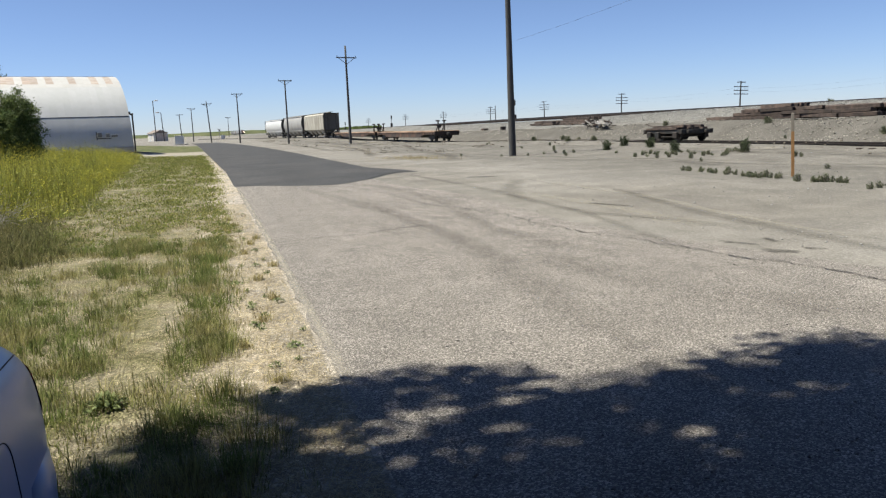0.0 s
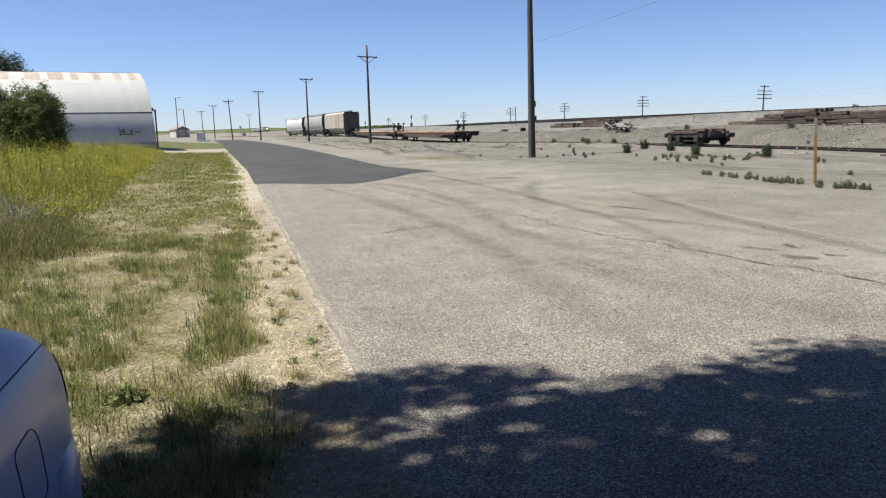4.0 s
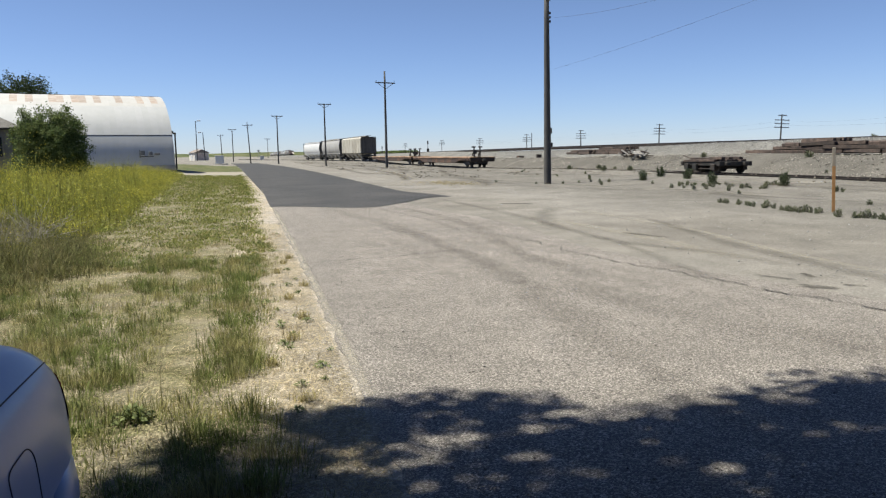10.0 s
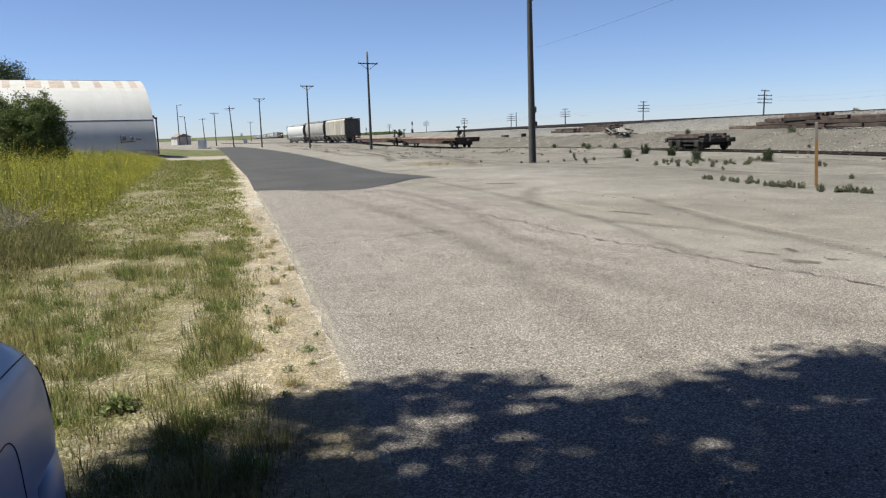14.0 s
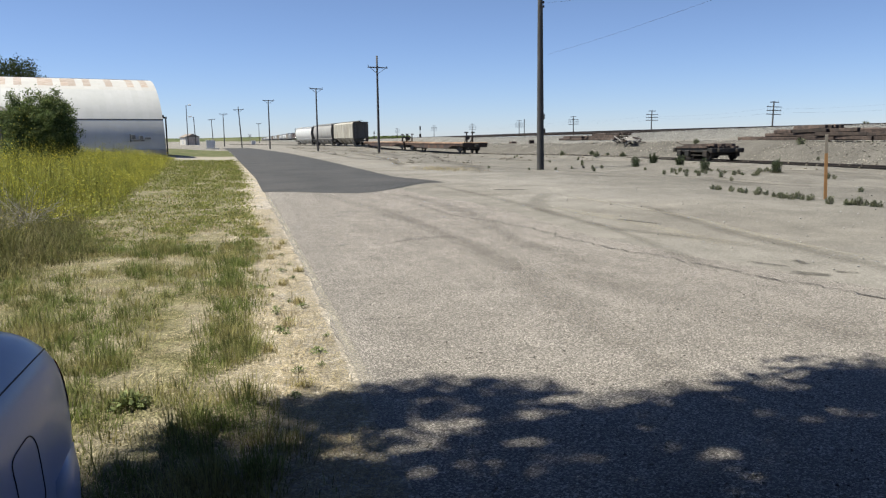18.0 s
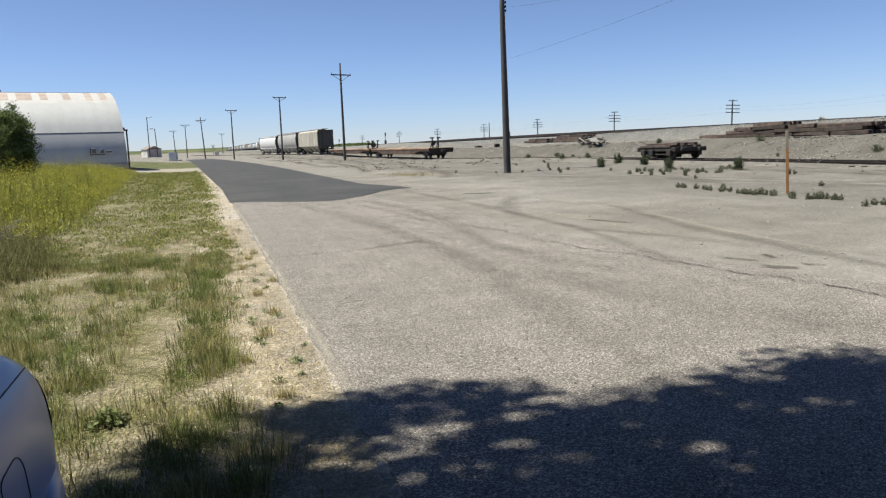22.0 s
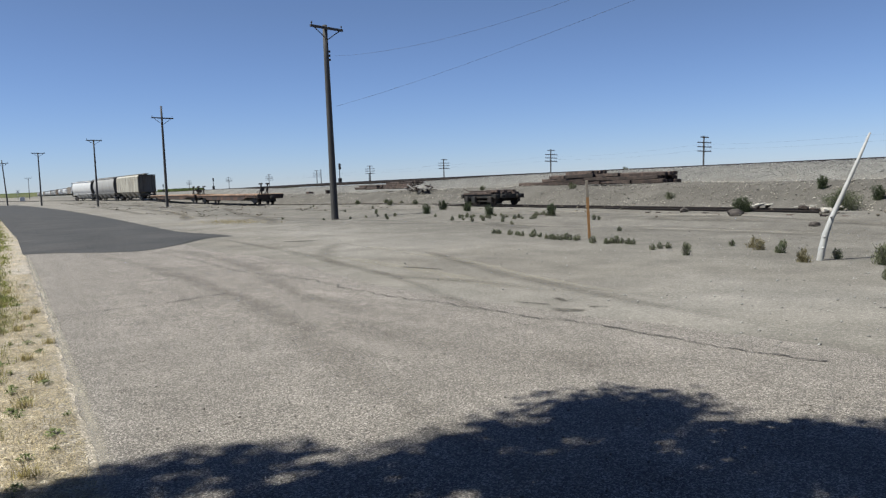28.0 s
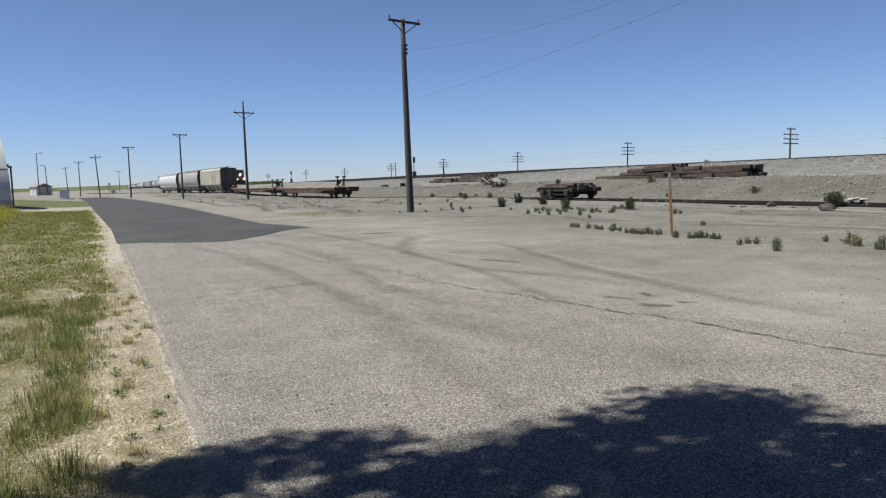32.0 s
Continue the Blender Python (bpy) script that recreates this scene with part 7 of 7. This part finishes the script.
def crack(pts, width, z, seed):
    """A jagged dark joint along the line."""
    rg = random.Random(seed)
    vs, fs, n = [], [], 0
    pos = []
    for (x0, y0), (x1, y1) in zip(pts, pts[1:]):
        k = max(2, int(math.hypot(x1 - x0, y1 - y0) / 0.09))
        for i in range(k):
            u = i / k
            pos.append(Vector((x0 + (x1 - x0) * u, y0 + (y1 - y0) * u, 0)))
    off = 0.0
    for i, p in enumerate(pos):
        d = (pos[min(i + 1, len(pos) - 1)] - pos[max(i - 1, 0)]).normalized()
        s = Vector((-d.y, d.x, 0))
        off = off * 0.75 + rg.uniform(-0.055, 0.055)
        q = p + s * off
        w_ = width * rg.uniform(0.25, 1.3)
        for u in (-0.5, 0.5):
            a = q + s * w_ * u
            vs.append((a.x, a.y, paved_z(a.x, a.y) + z))
        if i:
            fs.append((2 * i - 2, 2 * i - 1, 2 * i + 1, 2 * i))
    return tagged(mesh_from("pavement_crack", vs, fs, M_CRACK), "jagged dark crack in the old asphalt", "crack", kind="structure")


crack([(3.6, 22.0), (3.9, 18.6), (4.12, 16.3), (4.29, 14.4), (4.56, 13.6), (4.76, 12.6), (4.88, 10.46), (5.17, 9.23), (5.36, 8.14), (5.56, 7.29), (5.73, 6.58), (5.77, 6.2), (5.84, 5.5), (6.0, 4.6), (6.25, 3.6)], 0.030, 0.009, 1)
crack([(0.70, 11.0), (1.3, 11.12), (1.86, 11.22), (2.82, 11.51), (3.3, 11.75)], 0.032, 0.009, 2)
crack([(4.0, 16.8), (5.4, 15.6), (6.0, 14.2)], 0.014, 0.009, 3)
crack([(3.66, 21.4), (4.5, 19.4), (4.9, 17.6)], 0.012, 0.009, 4)


# ---- the train on the main line ----


def locomotive():
    e = empty("locomotive")
    M_LOCO = mat("orange_locomotive_paint", (0.071, 0.030, 0.014), 0.5, vary=0.12, scale=1, second=(0.025, 0.019, 0.014), amount=0.5, patch=0.8, bump=0)
    L = 22.0   # the nose is at y = 0 and looks along -y
    part("frame", box(B(), (3.0, L, 0.45), (0, L / 2, 1.35), bevel=0.04), M_DARK, e)
    part("hood", box(B(), (2.3, L - 6.2, 2.9), (0, L / 2 + 2.9, 3.0), bevel=0.12), M_LOCO, e)
    cabn = part("cab", box(B(), (3.0, 3.0, 3.15), (0, 3.6, 3.15), bevel=0.15), M_LOCO, e)
    for s in (-1, 1):
        part("windscreen", box(B(), (0.85, 0.06, 0.75), (s * 0.72, 2.09, 3.95), bevel=0.02), M_GLASS, cabn)
        part("side_window", box(B(), (0.06, 1.5, 0.75), (s * 1.5, 3.6, 3.95), bevel=0.02), M_GLASS, cabn)
        bm = B()
        for i in range(12):
            y = 5.6 + i * 1.4
            rod(bm, (s * 1.48, y, 1.5), (s * 1.48, y, 2.55), 0.025, sides=5)
        rod(bm, (s * 1.48, 5.6, 2.55), (s * 1.48, 21.0, 2.55), 0.025, sides=5)
        part("handrail", bm, M_WHITE, e)
    part("nose", box(B(), (2.1, 2.0, 1.9), (0, 1.35, 2.45), bevel=0.2), M_LOCO, e)
    part("number_board", box(B(), (1.6, 0.1, 0.3), (0, 2.05, 4.58), bevel=0.02), M_DARK, e)
    lamp = glow("headlight_glow", (1.0, 0.88, 0.82), 45.0)
    for s in (-1, 1):
        part("headlight", rod(B(), (s * 0.17, 0.28, 3.1), (s * 0.17, 0.40, 3.1), 0.11, 0.09, 14), lamp, e, "lit headlight")
        part("ditch_light", rod(B(), (s * 1.05, -0.06, 1.75), (s * 1.05, 0.1, 1.75), 0.11, 0.09, 14), lamp, e, "lit ditch light")
    part("pilot", box(B(), (2.9, 0.3, 0.85), (0, 0.05, 0.7), bevel=0.06), M_DARK, e)
    part("fuel_tank", box(B(), (2.5, 5.0, 0.9), (0, L / 2, 0.72), bevel=0.2), M_DARK, e)
    for y in (3.6, L - 3.6):
        t = truck(e, y)
        wheelset(t, 0.0)
    for i in range(3):
        part("roof_fan", rod(B(), (0, 13 + i * 2.4, 4.42), (0, 13 + i * 2.4, 4.62), 0.75, 0.75, 18), M_DARK, e)
    part("stripe", box(B(), (2.34, L - 6.6, 0.4), (0, L / 2 + 2.9, 2.0)), M_DARK, e, "dark stripe along the hood")
    return tagged(e, "dark orange-brown freight locomotive with lit headlights", "locomotive")


def box_car(material, roof, length, height, label):
    c = empty("freight_car")
    part("body", box(B(), (2.9, length - 1.0, height - 1.25), (0, length / 2, 1.15 + (height - 1.25) / 2), bevel=0.05), material, c)
    part("roof", extrude(B(), [(-1.5, height - 0.14), (1.5, height - 0.14), (0, height + 0.12)], 0.45, length - 0.45), roof, c)
    for s in (-1, 1):
        part("door", box(B(), (0.08, 2.6, height - 1.7), (s * 1.48, length / 2, 1.2 + (height - 1.6) / 2), bevel=0.02), material, c)
        for i in range(10):
            y = 0.9 + i * (length - 1.8) / 9
            o = part("side_rib", box(B(), (0.09, 0.12, height - 1.5), (s * 1.47, y, 1.2 + (height - 1.5) / 2)), material, c)
    for y in (2.4, length - 2.4):
        truck(c, y)
    coupler(c, 0.3, -1)
    coupler(c, length - 0.3, 1)
    return tagged(c, label, "freight car", "cars of the passing train")


def rolling_hopper(material, label):
    c = empty("freight_car")
    length, height = 17.0, 5.3
    prof = []
    for i in range(9):
        a = math.radians(-62 + i * 124 / 8)
        prof.append((1.55 * math.cos(a) ** 0.55, 3.25 + 1.75 * math.sin(a) / math.sin(radians(62))))
    prof = prof + [(-x, z) for x, z in prof[::-1]]
    part("body", extrude(B(), prof, 1.0, length - 1.0), material, c)
    part("running_board", box(B(), (0.9, length - 0.8, 0.06), (0, length / 2, height)), M_WHITE, c)
    for i in range(3):
        bm = B()
        bmesh.ops.create_cone(bm, cap_ends=True, segments=4, radius1=0.5, radius2=1.9, depth=1.1, matrix=pose(0, 4.2 + i * 4.3, 1.05, 0, 0, 45))
        part("discharge_bay", bm, material, c)
    part("sill", box(B(), (2.8, length - 0.6, 0.25), (0, length / 2, 1.15)), M_DARK, c)
    for y in (2.2, length - 2.2):
        truck(c, y)
    return tagged(c, label, "hopper car", "cars of the passing train")


M_CAR_A = mat("dusty_grey_car", (0.364, 0.364, 0.364), 0.6, vary=0.12, scale=0.8, second=(0.270, 0.262, 0.254), amount=0.5, patch=0.5, bump=0, random=0.25)
M_CAR_B = mat("dusty_tan_car", (0.329, 0.291, 0.238), 0.7, vary=0.12, scale=0.8, second=(0.229, 0.191, 0.154), amount=0.5, patch=0.5, bump=0, random=0.25)
M_CAR_C = mat("dull_brown_car", (0.145, 0.096, 0.070), 0.7, vary=0.15, scale=0.8, second=(0.190, 0.127, 0.096), amount=0.5, patch=0.5, bump=0, random=0.25)

FRONT_0, SPEED = 987.0, 23.4     # where the nose is at the start, and metres a second
train = [(locomotive(), 0.0), (copy_thing(bpy.data.objects["locomotive"], pose(0, 0, 0)), 22.8)]
for p in train[1][0].children_recursive:
    if p.name.startswith(("headlight", "ditch_light")):
        bpy.data.objects.remove(p)
tagged(train[1][0], "dark orange-brown freight locomotive coupled behind the leader", "locomotive")
kinds_ = [box_car(M_CAR_A, M_WHITE, 17.0, 5.7, "grey boxcar with a pale roof in the passing train"),
          rolling_hopper(M_CAR_A, "grey covered hopper in the passing train"),
          box_car(M_CAR_B, M_WHITE, 17.0, 5.9, "tan boxcar with a pale roof in the passing train"),
          rolling_hopper(M_WHITE, "white covered hopper in the passing train"),
          box_car(M_CAR_C, M_GREY, 17.0, 5.6, "brown boxcar in the passing train")]
order_ = [0, 2, 0, 3, 1, 0, 2, 1, 3, 0, 0, 4, 1, 2, 0, 3, 1, 1, 2, 0]
back = 45.8
seen_ = set()
for i in range(52):
    k = order_[(i * 7 + i // 5) % len(order_)]
    ob = kinds_[k] if k not in seen_ else copy_thing(kinds_[k], pose(0, 0, 0))
    seen_.add(k)
    train.append((ob, back))
    back += 17.7


def motions():
    """The whole train rolls along the straight main line at an even pace."""
    for ob, behind in train:
        rows = []
        for t in (0.0, 8.0, 16.0, 24.0, 32.0):
            y = FRONT_0 + behind - SPEED * t
            rows.append((t, pose(MAIN_X, y, main_z(y))))
        walk(ob, rows)


motions()
